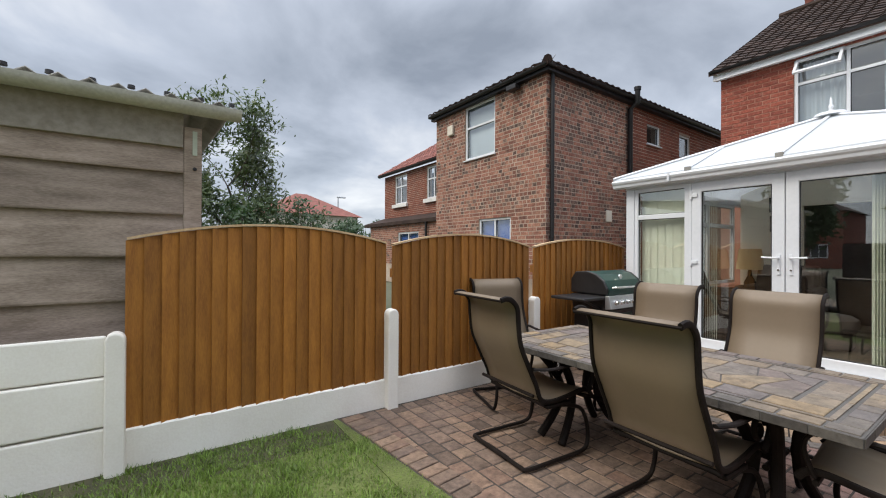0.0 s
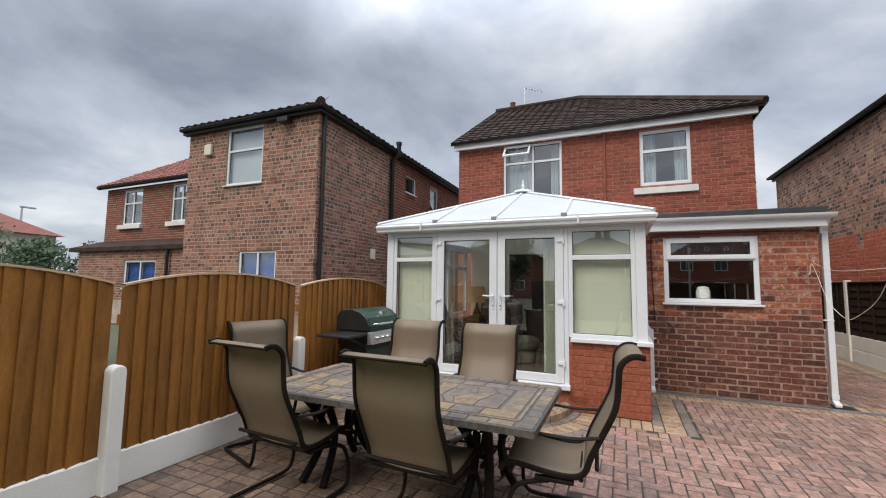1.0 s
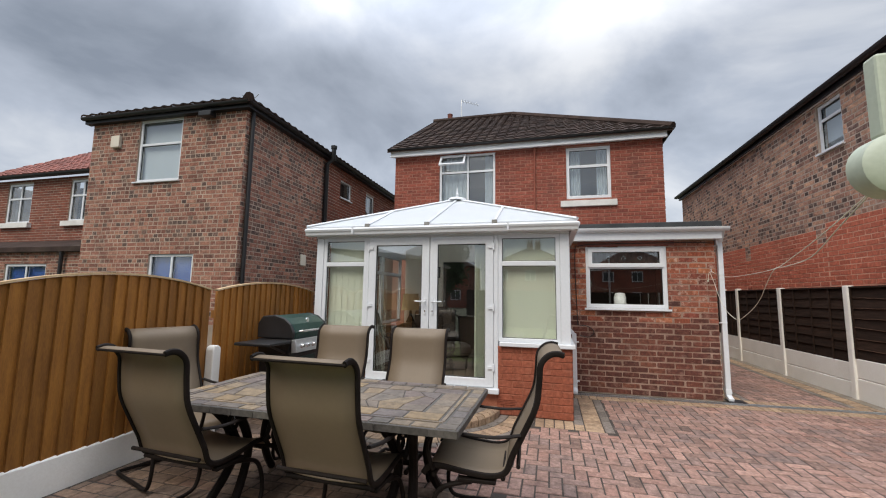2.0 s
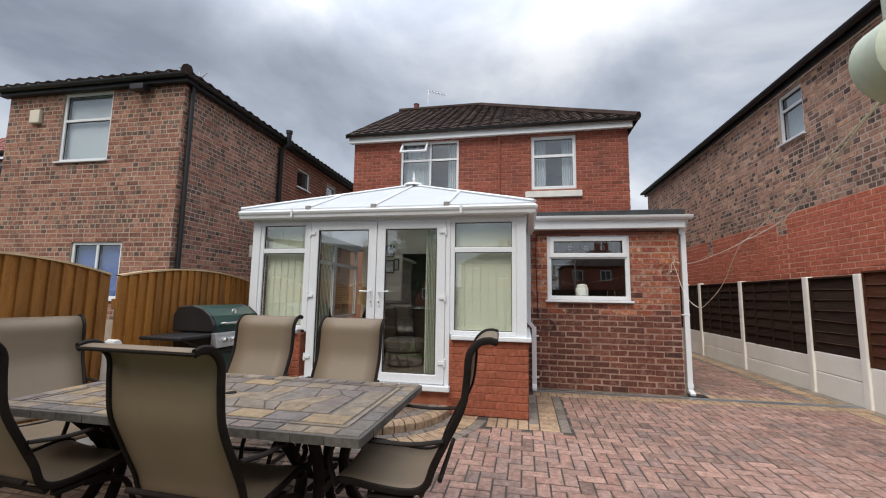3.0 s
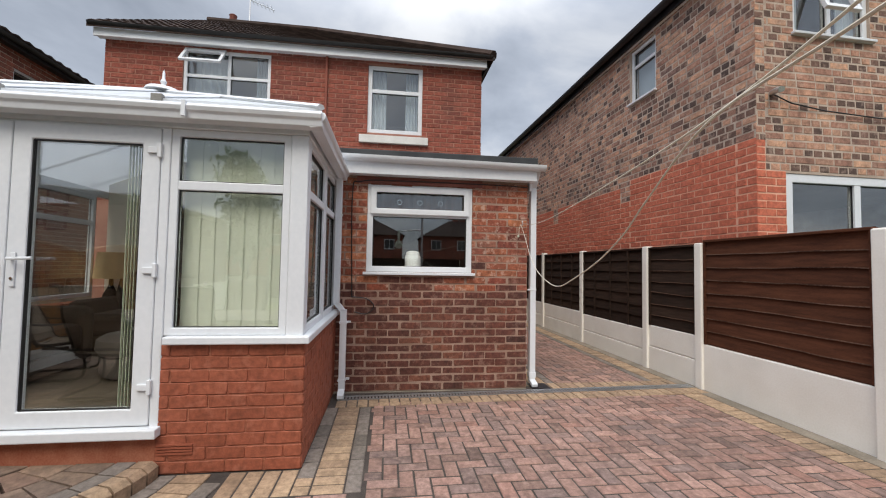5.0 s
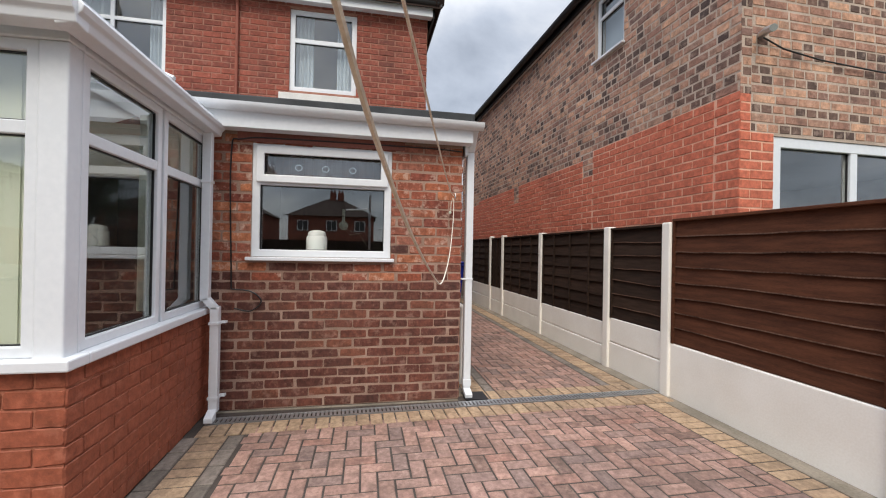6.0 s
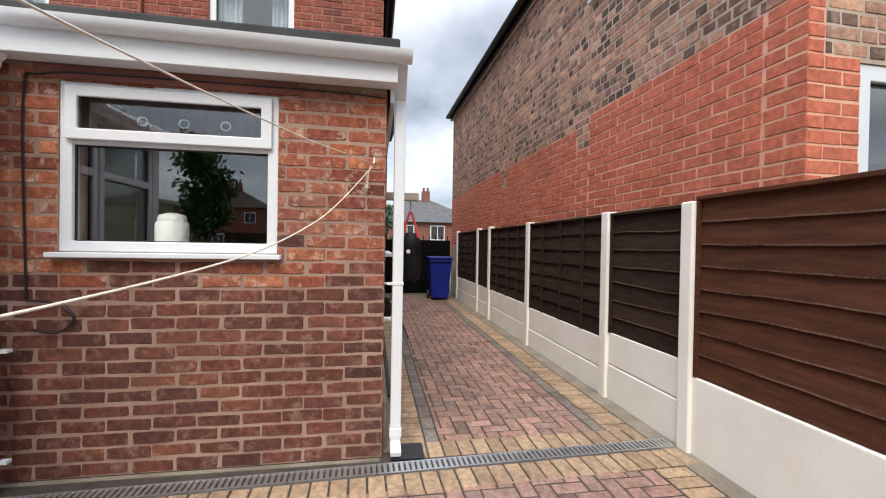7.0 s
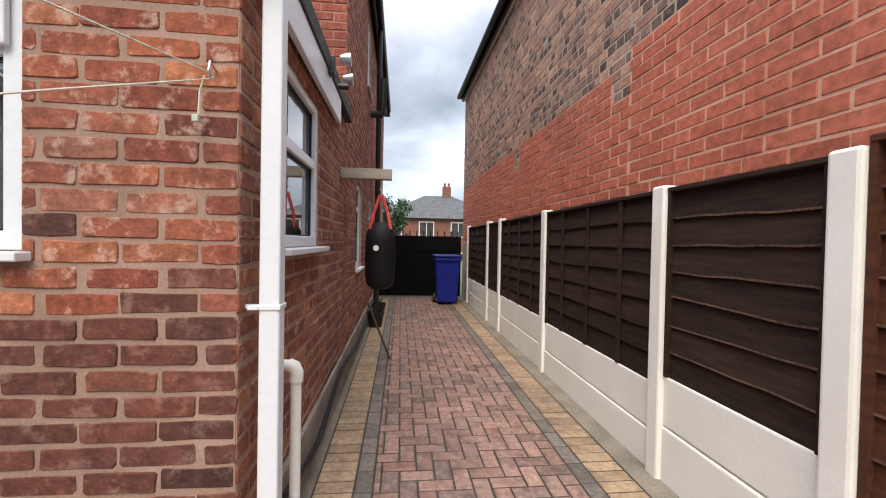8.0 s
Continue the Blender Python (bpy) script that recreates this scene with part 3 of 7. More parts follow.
# ---- ground ----
g = Geo()
R = 900.0
g.box(-R, R, -R, R, -0.4, -0.03)
lone("ground", g, M_GROUND, "rough ground reaching to the horizon", "ground", kind="structure")

lone("paving_bed", Geo().box(1.06, 15.1, -4.66, 3.12, -0.025, -0.0055), M_SAND, "dark sand bed between the block paving", "ground", kind="structure")
lone("soil_strip", Geo().box(-9.0, 1.05, 2.72, 3.12, -0.028, -0.0115), M_SOIL, "bare earth along the foot of the fence", "soil", kind="structure")
lone("lawn", Geo().box(-9.0, 1.05, -6.0, 2.719, -0.028, -0.012), M_LAWN, "thin green lawn over dark earth", "lawn", kind="structure")


def lawn_edge(y):
    """Where the lawn meets its block edging."""
    return 1.08 + 0.117 * (3.1 - min(max(y, 0.3), 3.1))


lone("lawn_border", Geo().prism([(1.04, 3.1, -0.024), (1.04, 0.3, -0.024), (lawn_edge(0.3), 0.3, -0.024), (lawn_edge(3.1), 3.1, -0.024)], (0, 0, 0.0205)), M_LAWN, "tapering strip of lawn beside the block edging", "lawn", kind="structure")


def grass(x0, x1, y0, y1, count, seed, bare):
    rng = random.Random(seed)
    vs, fs = [], []
    for i in range(count):
        x, y = rng.uniform(x0, x1), rng.uniform(y0, y1)
        if x > lawn_edge(y):
            continue
        cover = noise.noise(Vector((x * 2.6, y * 2.6, 3.0))) * 0.9 + 0.5 * noise.noise(Vector((x * 9, y * 9, 8.0))) + 0.72
        if y > 2.75:
            cover -= (y - 2.75) * bare
        if rng.random() > cover:
            continue
        tuft = 0.6 + 0.9 * max(0.0, noise.noise(Vector((x * 5, y * 5, 1.0))) + 0.2)
        h, a = rng.uniform(0.014, 0.042) * tuft, rng.uniform(0, 6.283)
        lean = rng.uniform(0.2, 1.2) * h
        dx, dy, wd = math.cos(a), math.sin(a), rng.uniform(0.0025, 0.0045)
        k = len(vs)
        vs += [(x - dy * wd, y + dx * wd, -0.014), (x + dy * wd, y - dx * wd, -0.014), (x + dx * lean, y + dy * lean, -0.014 + h)]
        fs.append((k, k + 1, k + 2))
    return Geo().add(vs, fs)


lone("grass", grass(-0.9, 1.40, 0.3, 3.10, 82000, 5, 0.9), M_GRASS, "short green lawn grass, thin along the fence", "grass", kind="stuff")


# ---- houses ----
def roof_sheet(g, pts, thick=0.06):
    g.prism(pts, (0, 0, -thick))


# The house: rear wall, side wall, gable towards the neighbour, hipped roof at the path side.
HX, HY0, HY1, HZ = 9.07, -2.63, 3.41, 4.84
house = thing("house", "two-storey red brick house with white windows and a brown tiled roof", "house", (13.0, 0.4, 0))
W1 = (0.92, 2.27, 3.38, 4.79)
W2 = (-1.595, -0.665, 3.585, 4.755)
wall_rear = part("wall", wall_body("x", HX, -1, HY0, HY1, 0, HZ, [W1, W2]), M_MORTAR_HOUSE, house)
brick_face(wall_rear, "x", HX, -1, HY0, HY1, 2.27, HZ, [W1, W2], 11, M_BRICK_HOUSE, course=0.081)
SIDE_WINS = [(10.05, 10.75, 0.98, 2.02), (11.3, 11.9, 3.6, 4.7), (11.9, 12.7, 0.98, 2.02)]
wall_side = part("wall", wall_body("y", HY0 + 0.001, -1, HX + 0.004, 16.6, 0, HZ, SIDE_WINS), M_MORTAR, house)
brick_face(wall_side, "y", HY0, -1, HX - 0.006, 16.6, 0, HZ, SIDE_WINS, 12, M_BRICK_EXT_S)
part("wall", wall_body("y", HY1, 1, HX + 0.252, 16.6, 0, HZ), M_MORTAR, house)
part("wall", wall_body("x", 16.85, 1, HY0, HY1, 0, HZ), M_MORTAR, house)
part("ceiling", Geo().box(HX + 0.26, 16.5, HY0 + 0.26, HY1 - 0.26, 4.84, 4.9), M_ROOM, house)
part("upper_floor", Geo().box(HX + 0.26, 16.5, HY0 + 0.26, HY1 - 0.26, 2.55, 2.70), M_ROOM, house)
part("partition", Geo().box(12.4, 12.5, HY0 + 0.26, HY1 - 0.26, 2.71, 4.83), M_ROOM, house)
wa = window(house, "x", HX, -1, W1[0], W1[1], W1[2], W1[3], transom=4.36, mullion=1.575, bar=0.055, sill=0.03, curtain=M_CURTAIN, curtain_cols=[(1.61, W1[1]), (W1[0], W1[0] + 0.26)])
g = Geo()
rect_bars(g, "x", HX, -1, 1.61, 2.23, 4.39, 4.755, 0.045, 0, 0.04)
g.moved(Matrix.Translation((HX, 0, 4.755)) @ Matrix.Rotation(radians(38), 4, "Y") @ Matrix.Translation((-HX, 0, -4.755)))
part("open_fanlight", g, M_UPVC, wa, "fanlight pushed open at the bottom", bevel=0.004)
window(house, "x", HX, -1, W2[0], W2[1], W2[2], W2[3], transom=4.32, bar=0.07, sill=0, curtain=M_CURTAIN, curtain_cols=[(W2[0], W2[0] + 0.28), (W2[0] + 0.62, W2[1])])
part("stone_sill", Geo().box(HX - 0.06, HX + 0.1, -1.70, -0.535, 3.40, 3.535), M_STONE, house, "pale painted stone sill", bevel=0.01)
for a in SIDE_WINS:
    window(house, "y", HY0, -1, *a, transom=a[3] - 0.3, sill=0.05)
# soil pipe chased down the rear wall
part("rear_pipe", Geo().tube([(HX - 0.04, 0.02, 2.5), (HX - 0.04, 0.02, 4.81)], 0.022), material("red_painted_pipe", (0.22, 0.06, 0.036), (0.28, 0.08, 0.045), 4, 60, 0.6, 0.05), house, smooth=True)
part("fascia", Geo().box(HX - 0.16, HX - 0.13, HY0 - 0.06, HY1 + 0.08, 4.79, 4.92), M_UPVC, house, "white fascia board", bevel=0.004)
part("soffit", Geo().box(HX - 0.13, HX, HY0 - 0.06, HY1 + 0.08, 4.82, 4.84), M_UPVC, house)
part("fascia", Geo().box(HX - 0.13, 16.8, HY0 - 0.09, HY0 - 0.06, 4.79, 4.92), M_BLACK, house)
g = Geo()
gutter_run(g, (HX - 0.20, HY1 + 0.12, 4.97), (HX - 0.20, HY0 - 0.14, 4.97))
gutter_run(g, (HX - 0.20, HY0 - 0.14, 4.97), (16.8, HY0 - 0.14, 4.97))
part("gutter", g, M_BLACK, house, "black rain gutter", smooth=True)
RX, RZ, EX, EZ = 12.85, 7.38, HX - 0.22, 4.95
EY0, EY1, RY0 = HY0 - 0.16, HY1 + 0.14, 0.85
g = Geo()
L, Rr, A1, A2 = (EX, EY1, EZ), (EX, EY0, EZ), (RX, EY1, RZ), (RX, RY0, RZ)
roof_sheet(g, [L, Rr, A2, A1])
roof_sheet(g, [Rr, (17.1, EY0, EZ), A2])
roof_sheet(g, [(17.1, EY0, EZ), (17.1, EY1, EZ), A1, A2])
g.prism([(HX, EY1 - 0.1, HZ), (16.9, EY1 - 0.1, HZ), (RX, EY1 - 0.1, RZ - 0.1)], (0, -0.2, 0))
house_roof = part("roof", g, M_TILE, house)
slope = Vector((RX - EX, 0, RZ - EZ))
slope_len = slope.length


def rear_inside(u, v):
    return u < (EY1 - EY0) - (RY0 - EY0) * v / slope_len and v < slope_len


tiles(house_roof, (EX, EY1, EZ), (0, -1, 0), slope, EY1 - EY0, slope_len, rear_inside, M_TILE)
g = Geo()
g.tube([Vector(Rr) + (Vector(A2) - Vector(Rr)) * k / 16 + Vector((0, 0, 0.03)) for k in range(17)], 0.09, 8)
g.tube([Vector(A2) + (Vector(A1) - Vector(A2)) * k / 8 + Vector((0, 0, 0.02)) for k in range(9)], 0.10, 8)
part("ridge_tiles", g, M_TILE, house_roof, smooth=True)
part("vent_stack", Geo().lathe([(0.0, 0), (0.09, 0), (0.085, 0.32), (0.10, 0.34), (0.08, 0.36), (0.0, 0.36)], (12.95, 3.0, 7.31), 14), M_TILE_RED, house, "red clay roof vent", smooth=True)
aer = thing("roof_aerial", "thin metal television aerial on the roof", "aerial", (12.95, 2.6, 7.35))
part("mast", Geo().tube([(12.95, 2.6, 7.30), (12.95, 2.6, 8.15)], 0.014, 6), M_STEEL, aer)
g = Geo().tube([(12.95, 2.61, 8.12), (12.95, 2.0, 7.9)], 0.010, 6)
for k in range(6):
    c = Vector((12.95, 2.55 - 0.10 * k, 8.10 - 0.036 * k))
    g.tube([c + Vector((-0.15, 0, 0)), c + Vector((0.15, 0, 0))], 0.005, 5)
part("boom", g, M_STEEL, aer)

# Kitchen extension, flat felt roof.
XX, XY0, XY1, XZ = 6.6, -2.63, -0.50, 2.32
ext = thing("kitchen_extension", "single-storey brick kitchen extension with a flat felt roof", "extension", (8.0, -1.6, 0))
KW = (-1.99, -0.835, 1.268, 2.22)
SW = (7.0, 7.87, 1.28, 2.15)
ext_front = part("wall", wall_body("x", XX, -1, XY0 + 0.004, XY1 + 0.1, 0, 2.40, [KW], 0.24), M_MORTAR_PINK, ext)
ext_side = part("wall", wall_body("y", XY0, -1, XX + 0.004, HX - 0.002, 0, 2.40, [SW], 0.24), M_MORTAR_PINK, ext)
# Near-black wall, carrying the kitchen's indoor shade in its colour.
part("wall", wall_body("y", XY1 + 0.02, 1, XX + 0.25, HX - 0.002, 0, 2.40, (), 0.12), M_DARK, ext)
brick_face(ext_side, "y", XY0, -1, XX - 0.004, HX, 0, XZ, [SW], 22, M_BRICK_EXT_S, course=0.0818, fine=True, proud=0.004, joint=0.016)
kw = window(ext, "x", XX, -1, *KW, transom=1.90, bar=0.062, sill=0.06, recess=0.02)
sw = window(ext, "y", XY0, -1, *SW, transom=1.78, bar=0.06, sill=0.07, recess=0.02)
# top-hung sash of the kitchen window stands proud of the frame
part("top_sash", rect_bars(Geo(), "x", XX, -1, KW[0] + 0.035, KW[1] - 0.035, 1.895, 2.195, 0.062, -0.005, 0.018), M_UPVC, kw, bevel=0.006)
part("lintel", Geo().box(XX - 0.012, XX + 0.05, -2.1, -0.72, 2.225, 2.30), M_TILE_RED, ext, "dark red tile lintel")
part("roof", Geo().box(XX - 0.015, HX - 0.01, XY0 - 0.06, -0.30, 2.40, 2.52), M_FELT, ext, "flat roof in black mineral felt", bevel=0.012)
part("roof_edge", Geo().box(XX - 0.15, XX - 0.016, XY0 - 0.07, -0.28, 2.478, 2.56), M_FELT, ext, bevel=0.012)
part("fascia", Geo().box(XX - 0.142, XX - 0.02, XY0 - 0.06, -0.40, 2.30, 2.475), M_UPVC, ext, "white fascia board", bevel=0.004)
part("fascia", Geo().box(XX - 0.02, 8.45, XY0 - 0.05, XY0 - 0.02, 2.22, 2.40), M_UPVC, ext, bevel=0.004)
g = Geo()
gutter_run(g, (XX - 0.17, -0.36, 2.485), (XX - 0.17, XY0 - 0.14, 2.465), 0.06)
part("gutter", g, M_UPVC, ext, "white half-round gutter", smooth=True)


# round downpipe held off the side wall, just behind the corner
PX, PY = 6.665, XY0 - 0.088
W = 0.034
g = Geo().box(PX - W, PX + W, PY - W, PY + W, 0.08, 2.26)
g.prism([(PX - W, PY - W, 2.26), (PX + W, PY - W, 2.26), (PX - 0.10, PY - W, 2.43), (PX - 0.17, PY - W, 2.43)], (0, 2 * W, 0))
g.prism([(PX - W, PY - W, 0.081), (PX + W, PY - W, 0.081), (PX + W - 0.01, PY - W, 0.05), (PX - 0.11, PY - W, 0.012), (PX - 0.12, PY - W, 0.05)], (0, 2 * W, 0))
dp = part("downpipe", g, M_UPVC, ext, "white square plastic downpipe", bevel=0.007)
for z in (1.085,):
    g = Geo().box(PX - W - 0.004, PX + W + 0.004, PY - W - 0.004, PY + W + 0.004, z - 0.004, z + 0.012).box(PX - 0.01, PX + 0.01, PY + W, XY0 + 0.002, z - 0.002, z + 0.01).box(PX - W - 0.01, PX - W + 0.004, PY + W, PY + W + 0.035, z - 0.003, z + 0.011)
    part("bracket", g, M_UPVC, dp, "white pipe clip", bevel=0.002)
part("pipe_socket", Geo().box(PX - W - 0.005, PX + W + 0.005, PY - W - 0.005, PY + W + 0.005, 0.10, 0.16), M_UPVC, dp, bevel=0.004)
# room behind the kitchen window, its indoor shade put into near-black surfaces
part("inner_floor", Geo().box(XX + 0.25, HX, XY0 + 0.25, XY1, 0.0, 0.02), M_CARPET, ext)
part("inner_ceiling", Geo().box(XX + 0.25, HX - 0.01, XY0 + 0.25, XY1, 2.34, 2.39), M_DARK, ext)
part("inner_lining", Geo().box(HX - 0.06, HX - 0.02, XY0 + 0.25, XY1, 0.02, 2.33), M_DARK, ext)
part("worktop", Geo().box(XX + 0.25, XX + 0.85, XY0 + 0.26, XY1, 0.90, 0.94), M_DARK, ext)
g = Geo()
g.strip([[(XX + 0.16 + 0.012 * math.sin(k * 0.9), -1.93 + 1.04 * k / 60, z) for k in range(61)] for z in (1.93, 2.20)])
pel = lone("cafe_curtain", g, material("dark_red_pelmet", (0.06, 0.025, 0.018), (0.09, 0.04, 0.028), 4, 80, 0.9, 0.1), "short dark red-brown curtain with metal eyelets", "curtain", solid=0.004)
for y in (-1.183, -1.412, -1.648):
    part("eyelet", Geo().tube([(XX + 0.145, y + 0.028 * math.cos(a * 0.5236), 2.052 + 0.026 * math.sin(a * 0.5236)) for a in range(13)], 0.006, 6, cap=False), M_CHROME, pel, "chrome ring")
jar = thing("canister", "white lidded canister standing on the kitchen window sill", "canister", (XX + 0.16, -1.345, 1.27))
part("body", Geo().lathe([(0, 0), (0.085, 0), (0.09, 0.012), (0.09, 0.16), (0.084, 0.185), (0, 0.185)], (0, 0, 0), 22), M_UPVC, jar, local=True, smooth=True)
part("lid", Geo().lathe([(0, 0.186), (0.074, 0.186), (0.078, 0.2), (0.07, 0.225), (0.03, 0.238), (0, 0.24)], (0, 0, 0), 22), M_UPVC, jar, local=True, smooth=True)

# ---- conservatory ----
CX, CY0, CY1 = 4.97, -0.515, 2.92
cons = thing("conservatory", "white plastic conservatory on a red brick dwarf wall", "conservatory", (6.5, 1.22, 0))
DW = 0.815
DOOR0, DOOR1 = 0.375, 2.13
dwarf_r = part("dwarf_wall", Geo().box(CX + 0.006, CX + 0.22, CY0 - 0.014, DOOR0 - 0.02, 0, DW).box(CX + 0.22, 6.59, CY0 - 0.014, CY0 + 0.2, 0, DW), M_MORTAR_DWARF, cons)
dwarf_l = part("dwarf_wall", Geo().box(CX + 0.006, CX + 0.22, DOOR1 + 0.06, CY1, 0, DW).box(CX + 0.22, HX - 0.01, CY1 - 0.2, CY1, 0, DW), M_MORTAR_DWARF, cons)
part("threshold_wall", Geo().box(CX + 0.02, CX + 0.22, DOOR0 - 0.02, DOOR1 + 0.06, 0, 0.24), M_MORTAR_DWARF, cons)
ROW = DW / 10
for axis, plane, a, b, zz, holder, seed in (("x", CX, CY0 - 0.02, DOOR0 - 0.02, DW, dwarf_r, 31), ("y", CY0 - 0.02, CX - 0.004, 6.59, DW, dwarf_r, 32), ("x", CX, DOOR1 + 0.06, CY1, DW, dwarf_l, 33)):
    brick_face(holder, axis, plane, -1, a, b, 0, zz, [], seed, M_DWARF, single=True, course=ROW, length=0.235, fine=True, proud=0.0012, joint=0.006)
g = Geo()
for k in range(4):
    g.box(CX - 0.012, CX + 0.01, 0.13, 0.34, 0.125 + k * 0.018, 0.135 + k * 0.018)
part("air_brick", g, material("terracotta_vent", (0.26, 0.07, 0.035), (0.32, 0.09, 0.045), 4, 60, 0.8, 0.1), dwarf_r, "slotted terracotta air brick")


def cons_glazing(axis, plane, out, u0, u1, z0, z1, tr, blinds=True, bar=0.05, post=0.0):
    g = Geo()
    rect_bars(g, axis, plane, out, u0, u1, z0, z1, bar, -0.07, -0.005)
    w = part("window", g, M_UPVC, cons, bevel=0.006)
    part("transom", wall_box(Geo(), axis, plane, out, u0 + bar - 0.004, u1 - bar + 0.004, -0.07, -0.008, tr - 0.03, tr + 0.03), M_UPVC, w, bevel=0.006)
    for lo, hi in ((z0 + bar, tr - 0.03), (tr + 0.03, z1 - bar)):
        p = part("pane", wall_box(Geo(), axis, plane, out, u0 + bar - 0.003, u1 - bar + 0.003, -0.045, -0.038, lo - 0.003, hi + 0.003), M_GLASS, w)
        p.visible_shadow = False
        part("gasket", rect_bars(Geo(), axis, plane, out, u0 + bar - 0.001, u1 - bar + 0.001, lo - 0.001, hi + 0.001, 0.007, -0.037, -0.024), M_BLACK, w)
    if blinds:
        n = int((u1 - u0 - 0.08) / 0.085)
        for k in range(n):
            c = u0 + 0.05 + (k + 0.5) * (u1 - u0 - 0.1) / n
            p0, p1 = face_point(axis, plane, out, c - 0.055, -0.114, z0), face_point(axis, plane, out, c + 0.055, -0.124, z0)
            slat = Geo().strip([[p0, p1], [(*p0[:2], z1 - 0.02), (*p1[:2], z1 - 0.02)]])
            part("blind_slat", slat, M_BLIND, w, "pale green vertical blind slat", solid=0.002)
    return w


HEAD = 2.205
cons_glazing("x", CX, -1, -0.41, 0.34, DW + 0.05, HEAD, 1.835)
cons_glazing("x", CX, -1, 2.145, 2.815, DW + 0.05, HEAD, 1.835)
for a, b in ((5.07, 5.80), (5.83, 6.55)):
    cons_glazing("y", CY0 - 0.005, -1, a, b, DW + 0.05, HEAD, 1.835, blinds=False)
for a, b in ((5.1, 6.2), (6.2, 7.2), (7.2, 8.2)):
    cons_glazing("y", CY1, 1, a, b, DW + 0.05, HEAD, 1.835, blinds=False)
for y0, y1 in ((CY0 - 0.008, -0.41), (0.34, DOOR0 + 0.02), (DOOR1 - 0.02, 2.145), (2.815, CY1 + 0.005)):
    part("corner_post", Geo().box(CX - 0.006, CX + 0.085, y0, y1, 0.25 if 0.3 < y0 < 2.1 else DW + 0.03, HEAD), M_UPVC, cons, bevel=0.008)
part("corner_post", Geo().box(CX + 0.085, CX + 0.1, CY0 - 0.008, CY0 + 0.08, DW + 0.03, HEAD), M_UPVC, cons, bevel=0.004)
g = Geo().box(CX - 0.05, CX + 0.09, CY0 - 0.055, DOOR0 - 0.055, DW, DW + 0.05)
g.box(CX + 0.09, 6.59, CY0 - 0.055, CY0 + 0.09, DW, DW + 0.05)
part("sill", g, M_UPVC, cons, "white plastic window sill", bevel=0.008)
part("sill", Geo().box(CX - 0.05, CX + 0.09, DOOR1 + 0.10, CY1 + 0.05, DW, DW + 0.05), M_UPVC, cons, bevel=0.008)
part("eaves_beam", Geo().box(CX - 0.012, CX + 0.09, CY0 - 0.012, CY1 + 0.01, HEAD, 2.295).box(CX + 0.09, 6.59, CY0 - 0.012, CY0 + 0.08, HEAD, 2.295).box(CX + 0.09, HX - 0.01, CY1 - 0.08, CY1 + 0.01, HEAD, 2.295), M_UPVC, cons, bevel=0.006)
# french doors
MID = 1.24
for side, y0, y1 in ((-1, DOOR0 + 0.022, MID - 0.003), (1, MID + 0.003, DOOR1 - 0.022)):
    g = rect_bars(Geo(), "x", CX, -1, y0, y1, 0.31, HEAD - 0.012, 0.105, -0.06, 0.012)
    door = part("door", g, M_UPVC, cons, "white plastic french door with clear glass", bevel=0.008)
    p = part("pane", Geo().box(CX + 0.028, CX + 0.034, y0 + 0.1, y1 - 0.1, 0.41, HEAD - 0.112), M_GLASS, door)
    p.visible_shadow = False
    part("gasket", rect_bars(Geo(), "x", CX, -1, y0 + 0.103, y1 - 0.103, 0.413, HEAD - 0.115, 0.009, -0.02, 0.002), M_BLACK, door)
    yc = MID - side * 0 + (0.05 if side > 0 else -0.05)
    part("handle_plate", Geo().box(CX - 0.024, CX - 0.0125, yc - 0.014, yc + 0.014, 1.17, 1.38), M_UPVC, door, bevel=0.004)
    part("handle", Geo().tube([(CX - 0.02, yc, 1.34), (CX - 0.06, yc, 1.34), (CX - 0.062, yc + side * 0.03, 1.34), (CX - 0.06, yc + side * 0.13, 1.345)], 0.0095, 8), M_UPVC, door, "white lever handle", smooth=True)
    part("lock", Geo().lathe([(0, 0), (0.009, 0), (0.009, -0.006), (0, -0.006)], (CX - 0.024, yc, 1.22), 12, "x"), M_CHROME, door)
    yh = DOOR0 + 0.02 if side < 0 else DOOR1 - 0.02
    for z in (0.55, 1.28, 2.05):
        g = Geo().box(CX - 0.032, CX - 0.007, yh - 0.012, yh + 0.012, z - 0.045, z + 0.045)
        g.box(CX - 0.03, CX - 0.013, yh - side * 0.07 if side > 0 else yh, yh if side > 0 else yh + 0.07, z - 0.02, z + 0.02)
        part("hinge", g, M_UPVC, door, bevel=0.004)
part("door_head", Geo().box(CX, CX + 0.07, DOOR0 + 0.02, DOOR1 - 0.02, HEAD - 0.011, HEAD - 0.001), M_UPVC, cons)
part("threshold", Geo().box(CX - 0.07, CX + 0.09, DOOR0 - 0.05, DOOR1 + 0.09, 0.245, 0.305), M_UPVC, cons, "white plastic door sill", bevel=0.008)
# roof: hipped end towards the garden, ridge back to the house
GX, GY0, GY1, GZ = CX - 0.13, CY0 - 0.10, CY1 + 0.11, 2.325
TX, TY, TZ = 6.6, 1.255, 3.05
apex, back = Vector((TX, TY, TZ)), Vector((HX - 0.01, TY, TZ))
c_r, c_l = Vector((GX, GY0, GZ)), Vector((GX, GY1, GZ))
b_r, b_l = Vector((HX - 0.01, GY0, GZ)), Vector((HX - 0.01, GY1, GZ))


def poly_panel(pts):
    p = part("roof_panel", Geo().prism(pts, (0, 0, 0.022)), M_POLY, cons, "white polycarbonate roof sheet")
    return p


